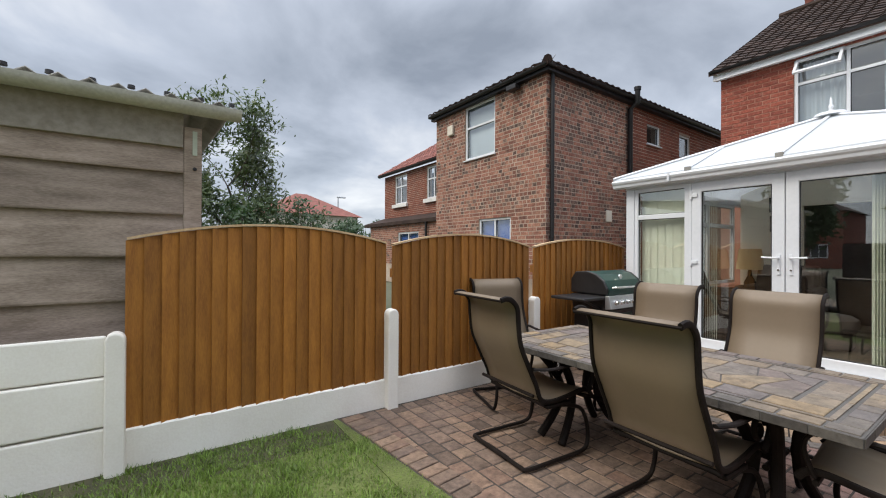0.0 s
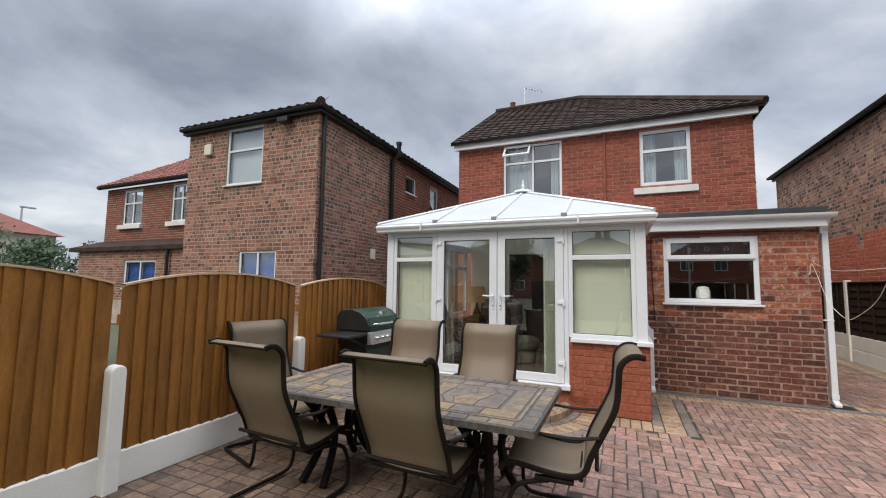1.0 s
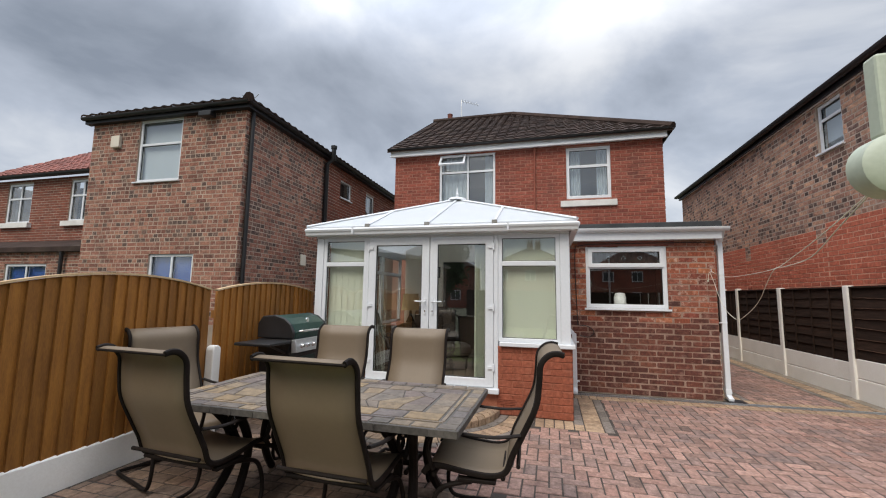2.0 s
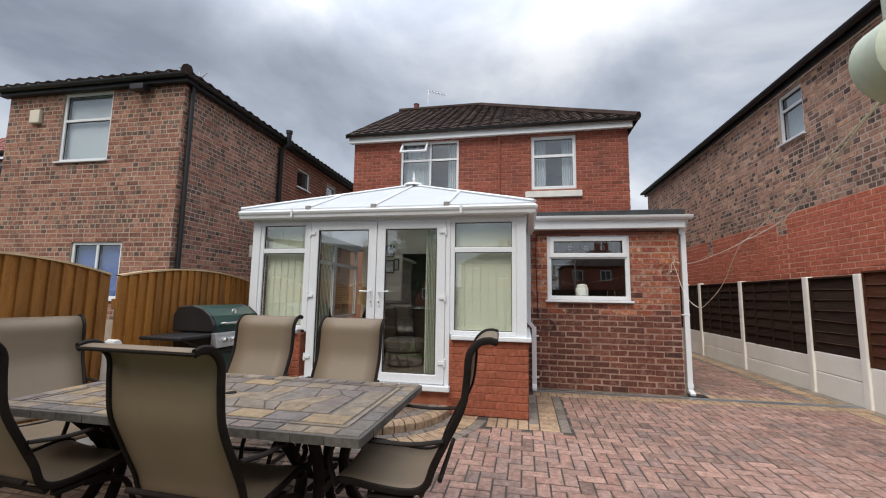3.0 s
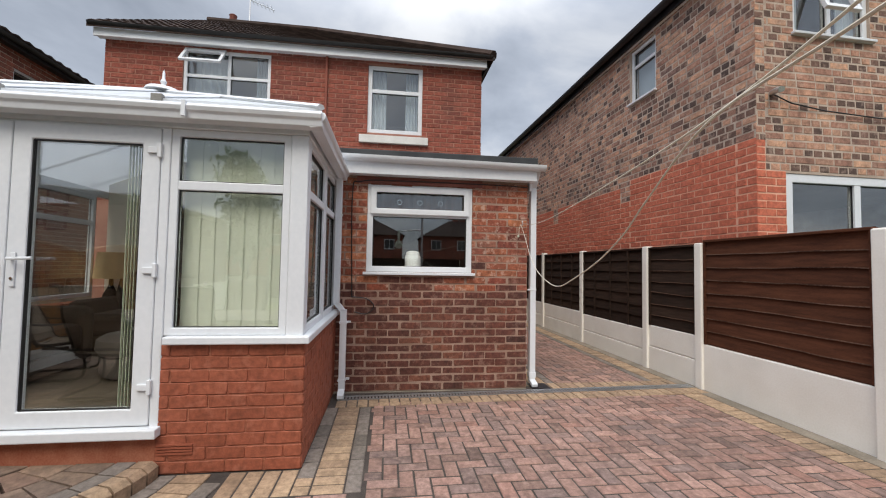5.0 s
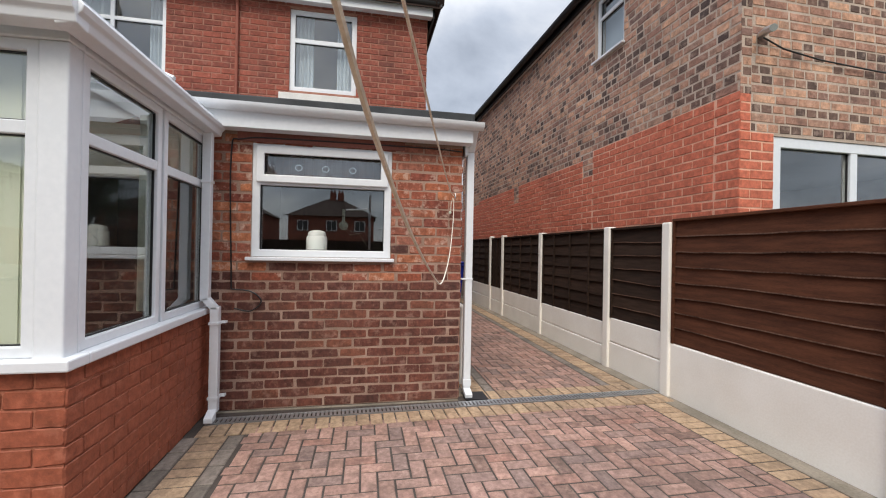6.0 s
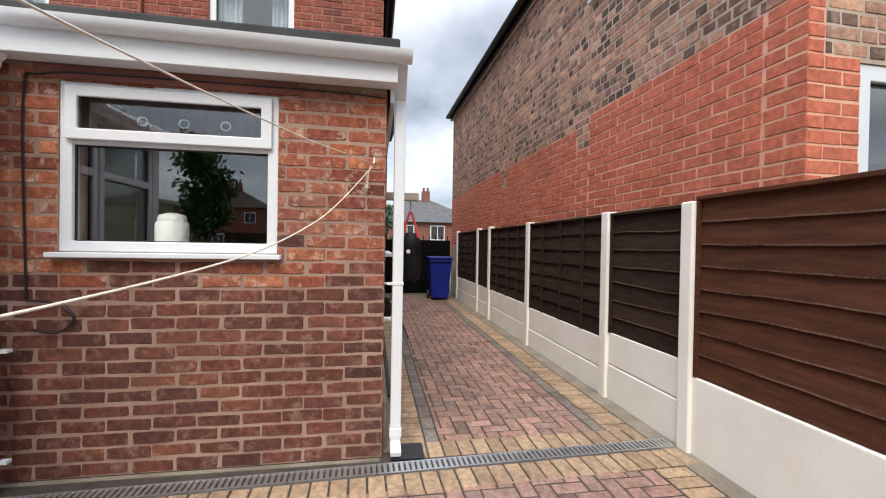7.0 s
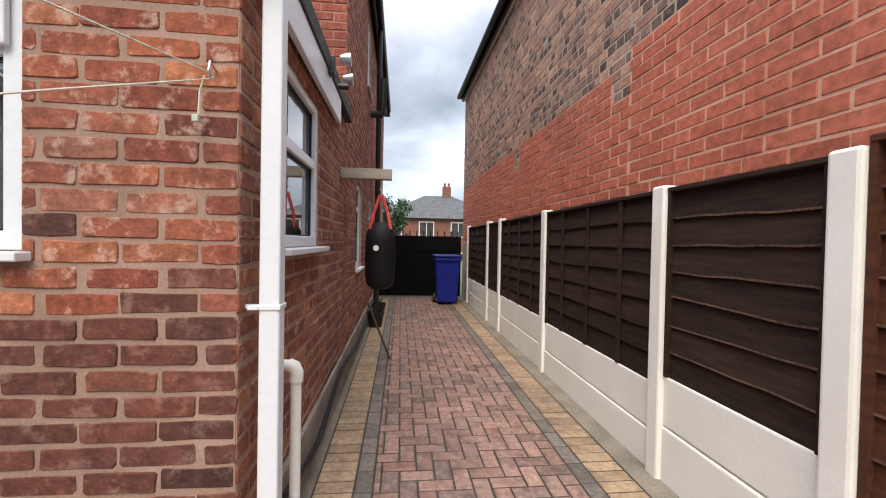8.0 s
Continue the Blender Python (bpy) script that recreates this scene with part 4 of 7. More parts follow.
fronts = [c_r, Vector((GX, 0.37, GZ)), Vector((GX, TY, GZ)), Vector((GX, 2.10, GZ)), c_l]
for a, b in zip(fronts, fronts[1:]):
    if a is c_r or b is c_l:
        e, o = (a, b) if a is c_r else (b, a)
        s = abs((o.y - e.y) / (TY - e.y))
        poly_panel([e, o, e + (apex - e) * s])
    else:
        s0, s1 = (1.0 if abs(p.y - TY) < 0.01 else 0 for p in (a, b))
        q = a if s1 else b
        corner = c_r if q.y < TY else c_l
        s = abs((q.y - corner.y) / (TY - corner.y))
        poly_panel([a, b, apex, corner + (apex - corner) * s] if s0 == 0 else [a, b, corner + (apex - corner) * s, apex])
for corner, far in ((c_r, b_r), (c_l, b_l)):
    xs = [GX, 5.7, TX, 7.4, 8.3, HX - 0.01]
    for a, b in zip(xs, xs[1:]):
        def top(x):
            s = min(1.0, (x - GX) / (TX - GX))
            return Vector((x, corner.y + (TY - corner.y) * s, GZ + (TZ - GZ) * s))
        poly_panel([Vector((a, corner.y, GZ)), Vector((b, corner.y, GZ)), top(b), top(a)] if a > GX else [corner, Vector((b, corner.y, GZ)), top(b)])


def roof_bar(p, q, w=0.028):
    lift = Vector((0, 0, 0.034))
    part("glazing_bar", Geo().tube([p + lift, p + (q - p) * 0.5 + lift, q + lift], w, 6, 0.7), M_UPVC, cons)


for e in (c_r, c_l):
    roof_bar(e, apex)
for p in fronts[1:4]:
    corner = c_r if p.y < TY else c_l
    s = abs((p.y - corner.y) / (TY - corner.y))
    roof_bar(p, apex if abs(p.y - TY) < 0.01 else corner + (apex - corner) * s, 0.022)
    part("bar_cap", Geo().box(GX - 0.012, GX + 0.03, p.y - 0.034, p.y + 0.034, GZ + 0.0, GZ + 0.052), M_CONCRETE, cons, "grey end cap", bevel=0.008)
for corner in (c_r, c_l):
    for x in (5.7, TX, 7.4, 8.3):
        s = min(1.0, (x - GX) / (TX - GX))
        roof_bar(Vector((x, corner.y, GZ)), Vector((x, corner.y + (TY - corner.y) * s, GZ + (TZ - GZ) * s)), 0.022)
part("ridge_cap", Geo().tube([apex + Vector((0, 0, 0.03)), back + Vector((0, 0, 0.03))], 0.07, 8, 0.5), M_UPVC, cons)
fin = part("finial_base", Geo().lathe([(0, 0.0), (0.17, 0.0), (0.15, 0.035), (0.06, 0.06), (0, 0.06)], (TX, TY, TZ + 0.01), 16), M_UPVC, cons, smooth=True)
part("finial", Geo().lathe([(0, 0), (0.035, 0), (0.02, 0.04), (0.03, 0.07), (0.014, 0.10), (0.012, 0.16), (0, 0.20)], (TX, TY, TZ + 0.06), 12), M_UPVC, fin, smooth=True)
g = Geo()
for p, q in (((GX + 0.01, GY1 + 0.01), (GX + 0.01, GY0 - 0.01)), ((GX, GY0 + 0.01), (6.53, GY0 + 0.01))):
    d = Vector((q[0] - p[0], q[1] - p[1], 0)).normalized()
    o = Vector((d.y, -d.x, 0))
    sect = [(0.075, 0.0), (-0.03, 0.0), (-0.045, -0.02), (-0.035, -0.045), (-0.02, -0.06), (-0.012, -0.095), (0.06, -0.105)]
    if o.dot(Vector((-1, -1, 0))) < 0:
        o = -o
    g.prism([Vector((p[0], p[1], GZ)) - o * s + Vector((0, 0, h)) for s, h in sect], (q[0] - p[0], q[1] - p[1], 0))
part("gutter", g, M_UPVC, cons, "white moulded rain gutter", bevel=0.005)
for y in (0.2, 2.3):
    part("gutter_clip", Geo().box(GX - 0.042, GX - 0.02, y - 0.012, y + 0.012, GZ - 0.09, GZ + 0.008), M_UPVC, cons)
g = Geo().box(6.40, 6.464, -0.588, -0.524, 0.93, 2.24)
g.prism([(6.40, -0.588, 0.95), (6.40, -0.524, 0.95), (6.40, -0.597, 0.86), (6.40, -0.663, 0.86)], (0.064, 0, 0))
g.box(6.40, 6.464, -0.663, -0.599, 0.06, 0.88)
g.prism([(6.40, -0.663, 0.09), (6.40, -0.663, 0.012), (6.31, -0.663, 0.012), (6.31, -0.663, 0.05)], (0, 0.064, 0))
dpc = part("downpipe", g, M_UPVC, cons, "white square plastic downpipe with an offset", bevel=0.006)
for z in (0.16, 0.74):
    part("bracket", Geo().box(6.394, 6.47, -0.669, -0.593, z, z + 0.02).box(6.464, 6.50, -0.70, -0.655, z + 0.002, z + 0.018), M_UPVC, dpc, "white pipe clip")
part("bracket", Geo().box(6.394, 6.47, -0.594, -0.518, 1.84, 1.86), M_UPVC, dpc, "white pipe clip")
# room inside
part("floor", Geo().box(CX + 0.2, HX - 0.01, CY0 + 0.1, CY1 - 0.12, 0.20, 0.25), M_CARPET, cons)
part("inner_wall", Geo().box(8.42, 8.50, 2.02, 2.84, 0.25, 2.75).box(8.42, 8.50, 1.98, 2.019, 0.25, 3.05), M_ROOM, cons, "cream plastered wall")
part("inner_wall", Geo().box(8.42, 8.50, CY0 + 0.06, 1.98, 2.15, 2.78), M_ROOM, cons)
part("inner_wall", Geo().box(6.86, 8.42, CY0 - 0.0, CY0 + 0.06, 0.25, 2.31), M_ROOM, cons)
# Dark sheet painted as the shade of the room beyond the opening.
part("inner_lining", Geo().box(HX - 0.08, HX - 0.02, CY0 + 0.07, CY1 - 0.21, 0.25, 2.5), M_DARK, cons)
for k in range(6):
    x = 5.92 + 0.016 * k
    part("blind_slat", Geo().strip([[(x, CY0 + 0.12, 0.92), (x + 0.02, CY0 + 0.20, 0.92)], [(x, CY0 + 0.12, 2.19), (x + 0.02, CY0 + 0.20, 2.19)]]), M_BLIND, cons, "drawn-back pale green blind slat", solid=0.002)
for y0, n in ((0.505, 8), (1.885, 7)):
    for k in range(n):
        y = y0 + 0.019 * k
        part("blind_slat", Geo().strip([[(CX + 0.10, y, 0.32), (CX + 0.17, y + 0.03, 0.32)], [(CX + 0.10, y, 2.19), (CX + 0.17, y + 0.03, 2.19)]]), M_BLIND, cons, "drawn-back pale green blind slat", solid=0.002)


def armchair(at, turn, label, w=0.95):
    t = thing("sofa", label, "sofa", at, turn)
    part("seat", Geo().box(-0.40, 0.36, -w / 2 + 0.16, w / 2 - 0.16, 0.20, 0.46), M_SOFA, t, local=True, bevel=0.07)
    part("backrest", Geo().prism([(-0.36, -w / 2 + 0.1, 0.3), (-0.5, -w / 2 + 0.1, 0.3), (-0.6, -w / 2 + 0.1, 0.92), (-0.46, -w / 2 + 0.1, 0.95), (-0.33, -w / 2 + 0.1, 0.6)], (0, w - 0.2, 0)), M_SOFA, t, local=True, bevel=0.06)
    for s in (-1, 1):
        part("arm", Geo().box(-0.5, 0.36, s * w / 2 - (0.17 if s > 0 else 0), s * w / 2 + (0.17 if s < 0 else 0), 0.05, 0.62), M_SOFA, t, local=True, bevel=0.07)
    part("base", Geo().box(-0.5, 0.34, -w / 2 + 0.02, w / 2 - 0.02, 0.03, 0.2), M_SOFA, t, local=True, bevel=0.02)
    return t


armchair((7.75, 2.1, 0.25), 182, "brown fabric armchair with rounded arms", 1.0)
armchair((6.15, 2.30, 0.25), -90, "brown fabric two-seat sofa beside the side windows", 1.5)
ott = thing("ottoman", "round taupe upholstered footstool on the carpet", "ottoman", (6.48, 1.30, 0.25))
part("cushion", Geo().lathe([(0, 0.22), (0.30, 0.22), (0.33, 0.27), (0.32, 0.36), (0.26, 0.40), (0, 0.41)], (0, 0, 0), 24), M_OTTOMAN, ott, local=True, smooth=True)
part("base", Geo().lathe([(0, 0.02), (0.27, 0.02), (0.29, 0.05), (0.29, 0.20), (0, 0.22)], (0, 0, 0), 24), M_OTTOMAN, ott, local=True, smooth=True)
lamp = thing("table_lamp", "table lamp with a wide tan drum shade on a side table", "lamp", (8.2, 2.62, 0.25))
part("side_table", Geo().lathe([(0, 0.0), (0.16, 0.0), (0.16, 0.02), (0.02, 0.04), (0.02, 0.5), (0.2, 0.52), (0.2, 0.55), (0, 0.55)], (0, 0, 0), 18), M_BARK, lamp, local=True, smooth=True)
part("stem", Geo().lathe([(0, 0.55), (0.08, 0.55), (0.09, 0.62), (0.03, 0.75), (0.02, 0.9), (0, 0.9)], (0, 0, 0), 16), M_BRONZE, lamp, local=True, smooth=True)
part("shade", Geo().lathe([(0.15, 0.85), (0.20, 0.85), (0.16, 1.2), (0.14, 1.2)], (0, 0, 0), 20), M_LAMP, lamp, local=True, smooth=True)
M_PHOTO = material("grey_photograph", (0.25, 0.26, 0.27), (0.6, 0.6, 0.6), 14, 60, 0.4, 0.0)
for y, z, w, h in ((2.28, 2.20, 0.27, 0.25), (2.27, 1.88, 0.27, 0.27), (2.09, 1.92, 0.12, 0.24)):
    pic = thing("picture", "small black-framed picture on the cream wall", "picture", (8.4, y, z), 0, "pictures on the wall")
    part("border", rect_bars(Geo(), "x", 8.418, -1, y - w / 2, y + w / 2, z - h / 2, z + h / 2, 0.025, 0, 0.02), M_BLACK, pic)
    part("print", Geo().box(8.405, 8.415, y - w / 2 + 0.02, y + w / 2 - 0.02, z - h / 2 + 0.02, z + h / 2 - 0.02), M_PHOTO, pic)

# ---- the neighbour's house behind the arched fence ----
NX, NY0, NY1, NZ = 6.2, 5.40, 9.27, 5.03
nb = thing("neighbour_house", "two-storey mottled brown brick house with white windows", "house", (10.0, 8.0, 0))
NW = [(6.90, 8.0, 3.65, 4.98), (6.385, 7.46, 1.15, 2.155)]
nf = part("wall", wall_body("x", NX, -1, NY0, NY1, 0, NZ, NW), M_MORTAR_SOOT, nb)
brick_face(nf, "x", NX, -1, NY0, NY1, 0.8, NZ, NW, 41, M_BRICK_LEFT, M_BRICK_DARK, 0.36, bond="mixed", proud=0.003, joint=0.013)
NS = [(10.06, 10.74, 4.16, 4.69), (11.8, 12.45, 3.9, 4.7)]
ns = part("wall", wall_body("y", NY0 + 0.001, -1, NX + 0.004, 15.2, 0, NZ, NS), M_MORTAR_SOOT, nb)
brick_face(ns, "y", NY0, -1, NX - 0.004, 9.2, 0.8, NZ, NS, 42, M_BRICK_LEFT, M_BRICK_DARK, 0.5, bond="mixed", proud=0.003, joint=0.014)
brick_face(ns, "y", NY0, -1, 9.2, 15.2, 0.8, NZ, NS, 43, M_BRICK_WING)
part("wall", wall_body("y", NY1, 1, NX + 0.26, 15.2, 0, NZ), M_MORTAR, nb)
part("wall", wall_body("x", 15.45, 1, NY0, NY1, 0, NZ), M_MORTAR, nb)
part("upper_floor", Geo().box(NX + 0.26, 15.0, NY0 + 0.26, NY1 - 0.26, 2.6, 2.75), M_ROOM, nb)
window(nb, "x", NX, -1, *NW[0], transom=4.45, bar=0.055, sill=0.05)
# Pale blue sheet added behind the pane to stand for mirrored sky.
part("blind", Geo().box(NX + 0.13, NX + 0.14, 6.92, 7.98, 3.66, 4.97), M_CURTAIN, nb)
window(nb, "x", NX, -1, *NW[1], mullion=6.92, bar=0.055, sill=0.04)
part("blind", Geo().box(NX + 0.13, NX + 0.14, 6.40, 7.45, 1.16, 2.15), M_BLUE_BLIND, nb, "dark blue blind")
for a in NS:
    window(nb, "y", NY0, -1, *a, bar=0.05, sill=0.05)
part("alarm_box", Geo().box(NX - 0.07, NX, 8.45, 8.68, 4.42, 4.68), M_CREAM, nb, "cream alarm box", bevel=0.015)
fl = part("flood_lamp", Geo().box(NX - 0.22, NX - 0.06, 6.05, 6.33, 4.84, 4.94), M_BLACK, nb, "black floodlight", bevel=0.01)
part("lamp_bracket", Geo().box(NX - 0.1, NX, 6.15, 6.23, 4.88, 5.02), M_BLACK, fl)
part("wall_vent", Geo().box(8.26, 8.47, NY0 - 0.03, NY0, 2.08, 2.34), M_CREAM, nb, "cream vent plate", bevel=0.006)
g = Geo()
gutter_run(g, (NX - 0.17, NY1 + 0.1, NZ + 0.05), (NX - 0.17, NY0 - 0.17, NZ + 0.05), 0.055)
gutter_run(g, (NX - 0.17, NY0 - 0.17, NZ + 0.05), (15.4, NY0 - 0.17, NZ + 0.05), 0.055)
part("gutter", g, M_BLACK, nb, "black rain gutter", smooth=True)
part("fascia", Geo().box(NX - 0.12, NX, NY0 - 0.14, NY1 + 0.1, NZ - 0.06, NZ + 0.05).box(NX, 15.4, NY0 - 0.14, NY0, NZ - 0.06, NZ + 0.05), M_BLACK, nb)
part("downpipe", Geo().tube([(NX + 0.12, NY0 - 0.06, 0), (NX + 0.12, NY0 - 0.06, NZ)], 0.04, 10), M_BLACK, nb, "black downpipe", smooth=True)
sp = part("soil_pipe", Geo().tube([(9.15, NY0 - 0.08, 0), (9.15, NY0 - 0.08, NZ - 0.2), (9.15, NY0 - 0.26, NZ - 0.08), (9.15, NY0 - 0.26, NZ + 0.22)], 0.06, 10), M_BLACK, nb, "black soil pipe with a vent top", smooth=True)
part("vent_cap", Geo().lathe([(0, 0), (0.075, 0), (0.08, 0.08), (0, 0.09)], (9.15, NY0 - 0.26, NZ + 0.20), 12), M_BLACK, sp)
NE = [(NX - 0.2, NY0 - 0.2, NZ + 0.07), (NX - 0.2, NY1 + 0.12, NZ + 0.07), (15.6, NY1 + 0.12, NZ + 0.07), (15.6, NY0 - 0.2, NZ + 0.07)]
NA = [(NX + 1.85, (NY0 + NY1) / 2, NZ + 0.82), (13.6, (NY0 + NY1) / 2, NZ + 0.82)]
g = Geo()
roof_sheet(g, [NE[1], NE[0], NA[0]])
roof_sheet(g, [NE[0], NE[3], NA[1], NA[0]])
roof_sheet(g, [NE[3], NE[2], NA[1]])
roof_sheet(g, [NE[2], NE[1], NA[0], NA[1]])
nroof = part("roof", g, M_TILE, nb)
ny_w = NE[1][1] - NE[0][1]
n_slope = Vector((NA[0][0] - NE[0][0], 0, NA[0][2] - NE[0][2]))
tiles(nroof, NE[1], (0, -1, 0), n_slope, ny_w, n_slope.length, lambda u, v: abs(u - ny_w / 2) < ny_w / 2 * (1 - v / n_slope.length), M_TILE)
n_slope2 = Vector((0, NA[0][1] - NE[0][1], NA[0][2] - NE[0][2]))
tiles(nroof, NE[0], (1, 0, 0), n_slope2, 9.2, n_slope2.length, lambda u, v: u > 2.05 * v / n_slope2.length, M_TILE)
part("hip_tiles", Geo().tube([Vector(NE[0]) + (Vector(NA[0]) - Vector(NE[0])) * k / 10 + Vector((0, 0, 0.03)) for k in range(11)], 0.09, 8), M_TILE, nroof, smooth=True)
aer2 = thing("roof_aerial", "thin metal television aerial on the neighbour's roof", "aerial", (8.6, 7.4, 5.95))
part("mast", Geo().tube([(8.6, 7.42, 5.9), (8.6, 7.42, 6.75)], 0.014, 6), M_STEEL, aer2)
part("boom", Geo().tube([(8.6, 7.5, 6.5), (8.6, 7.2, 6.72)], 0.01, 6).tube([(8.45, 7.4, 6.6), (8.75, 7.4, 6.6)], 0.006, 5), M_STEEL, aer2)

nb.matrix_world = pose(6.2, 5.4, 0) @ pose(0, 0, 0, 0, 0, 1.2) @ pose(-6.2, -5.4, 0) @ pose(10.0, 8.0, 0)

# wing beyond, with a tiled lean-to
VX, VY0, VY1, VZ = 9.0, 9.9, 18.3, 5.0
wing = thing("terraced_house", "red brick house with white windows and a pitched red roof", "house", (11.0, 13.5, 0))
VW = [(13.3, 14.35, 3.55, 4.88), (16.05, 17.2, 3.55, 4.88)]
wf = part("wall", wall_body("x", VX, -1, VY0, VY1, 0, VZ, VW), M_MORTAR_SOOT, wing)
brick_face(wf, "x", VX, -1, VY0 + 2, VY1, 2.4, VZ, VW, 51, M_BRICK_WING)
part("wall", wall_body("y", VY1, 1, VX + 0.26, 15, 0, VZ), M_MORTAR, wing)
for a in VW:
    window(wing, "x", VX, -1, *a, transom=4.38, mullion=(a[0] + a[1]) / 2, bar=0.07, sill=0.12, sill_mat=M_STONE, sill_h=0.16, sill_over=0.12)
# Dark sheet stands for the unlit rooms behind these windows.
part("inner_wall", Geo().box(VX + 1.2, VX + 1.25, VY0, VY1, 0, VZ), M_DARK, wing)
part("gutter", gutter_run(Geo(), (VX - 0.22, VY1 + 0.2, VZ + 0.08), (VX - 0.22, VY0, VZ + 0.08), 0.1), M_BLACK, wing, smooth=True)
g = Geo()
roof_sheet(g, [(VX - 0.25, VY1 + 0.25, VZ + 0.1), (VX - 0.25, VY0 - 0.2, VZ + 0.1), (VX + 3.2, VY0 - 0.2, VZ + 2.5), (VX + 3.2, VY1 - 2.6, VZ + 2.5)])
vroof = part("roof", g, M_TILE_RED, wing)
tiles(vroof, (VX - 0.25, VY1 + 0.25, VZ + 0.1), (0, -1, 0), Vector((3.45, 0, 2.4)), VY1 - VY0 + 0.3, 4.2, lambda u, v: u > 2.85 * v / 4.2, M_TILE_RED)
part("lean_to_roof", Geo().prism([(VX, VY1 + 0.2, 2.95), (VX - 1.0, VY1 + 0.2, 2.62), (VX - 1.0, VY1 + 0.2, 2.48), (VX, VY1 + 0.2, 2.48)], (0, -(VY1 + 0.2 - 9.4), 0)), M_TILE, wing, "dark lean-to roof")
WG = [(13.6, 15.3, 1.2, 2.15)]
lw = part("wall", wall_body("x", VX - 0.85, -1, 9.4, VY1 - 0.2, 0, 2.48, WG, 0.2), M_MORTAR, wing)
brick_face(lw, "x", VX - 0.85, -1, 10.5, VY1 - 0.2, 0.8, 2.48, WG, 52, M_BRICK_LEFT, M_BRICK_DARK, 0.3, bond="mixed")
window(wing, "x", VX - 0.85, -1, *WG[0], mullion=14.45, bar=0.07, sill=0.04)
part("blind", Geo().box(VX - 0.7, VX - 0.69, 13.62, 15.28, 1.2, 2.14), M_BLUE_BLIND, wing, "dark blue blind")
part("downpipe", Geo().tube([(VX - 0.95, 12.9, 0), (VX - 0.95, 12.9, 2.5)], 0.05, 8), M_BLACK, wing)

# ---- the house along the side path ----
QX, QY, QZ, QX1 = 5.825, -4.76, 4.80, 15.1
rh = thing("side_house", "brown brick house with a painted red lower band", "house", (11.0, -8.0, 0))
QS = [(7.38, 7.98, 3.91, 4.74)]
qs = part("wall", wall_body("y", QY, 1, QX + 0.004, QX1, 0, QZ, QS), M_MORTAR_DARK, rh)
BANDS = [(QX, 6.07, 2.69), (6.07, 8.0, 2.69), (8.0, 8.25, 2.44), (8.25, 10.6, 2.61), (10.6, 10.85, 2.36), (10.85, 13.3, 2.61), (13.3, QX1, 2.53)]
for k, (a, b, top) in enumerate(BANDS):
    n_rows = int(round((top - 1.35) / 0.081))
    brick_face(qs, "y", QY, 1, a + (0.006 if k else -0.004), b, 1.35, 1.35 + n_rows * 0.081, [], 60 + k, M_BAND, proud=0.0055, joint=0.010, course=0.081)
    part("brick_bed", wall_box(Geo(), "y", QY, 1, a, b, -0.001, 0.0012, 1.3, 1.35 + n_rows * 0.081), M_MORTAR_RED, qs)
    lo = 1.35 + n_rows * 0.081
    brick_face(qs, "y", QY, 1, a, b, lo, QZ, QS, 70 + k, M_BRICK_OLD, M_BRICK_DARK, 0.4, bond="mixed", proud=0.003, joint=0.016, course=0.081)
QD = [(-6.9, -5.10, 0.3, 2.37), (-6.2, -5.22, 3.88, 4.76)]
qf = part("wall", wall_body("x", QX, -1, -10.0, QY - 0.002, 0, QZ, QD), M_MORTAR_DARK, rh)
brick_face(qf, "x", QX, -1, QY - 0.10, QY + 0.004, 2.39, 2.69, [], 84, M_BAND, proud=0.0055, joint=0.010, course=0.08)
part("brick_bed", wall_box(Geo(), "x", QX, -1, QY - 0.10, QY, -0.001, 0.0012, 2.391, 2.69), M_MORTAR_RED, qf)
brick_face(qf, "x", QX, -1, -5.10, QY + 0.004, 1.35, 2.39, [], 81, M_BAND, proud=0.0055, joint=0.010, course=0.08)
part("brick_bed", wall_box(Geo(), "x", QX, -1, -5.10, QY, -0.001, 0.0012, 1.3, 2.39), M_MORTAR_RED, qf)
brick_face(qf, "x", QX, -1, QY - 0.103, QY + 0.004, 2.69, QZ, [], 85, M_BRICK_OLD, M_BRICK_DARK, 0.3, bond="mixed", proud=0.003, joint=0.016, course=0.081)
brick_face(qf, "x", QX, -1, -10.0, QY - 0.106, 2.39, QZ, QD, 82, M_BRICK_OLD, M_BRICK_DARK, 0.4, bond="mixed", proud=0.003, joint=0.016, course=0.081)
part("wall", wall_body("x", QX1, 1, -10.0, QY, 0, QZ), M_MORTAR_DARK, rh)
part("wall", wall_body("y", -10.0, -1, QX, QX1, 0, QZ), M_MORTAR_DARK, rh)
part("upper_floor", Geo().box(QX + 0.3, QX1 - 0.3, -9.7, QY - 0.3, 2.6, 2.75), M_ROOM, rh)
window(rh, "y", QY, 1, *QS[0], transom=4.47, bar=0.055, sill=0.05, curtain=M_CURTAIN, curtain_cols=[(7.40, 7.96)])
part("blind", Geo().box(7.41, 7.96, QY - 0.15, QY - 0.14, 3.92, 4.72), M_CURTAIN, rh)
window(rh, "x", QX, -1, *QD[0], mullion=-6.0, bar=0.09, sill=0.03, recess=0.02)
wq = window(rh, "x", QX, -1, *QD[1], mullion=-5.71, bar=0.055, sill=0.05, curtain=M_CURTAIN)
g = rect_bars(Geo(), "x", QX, -1, -5.68, -5.26, 3.92, 4.72, 0.045, 0, 0.04)
g.moved(Matrix.Translation((QX, 0, 4.72)) @ Matrix.Rotation(radians(20), 4, "Y") @ Matrix.Translation((-QX, 0, -4.72)))
part("open_casement", g, M_UPVC, wq, "top-hung casement pushed open", bevel=0.004)
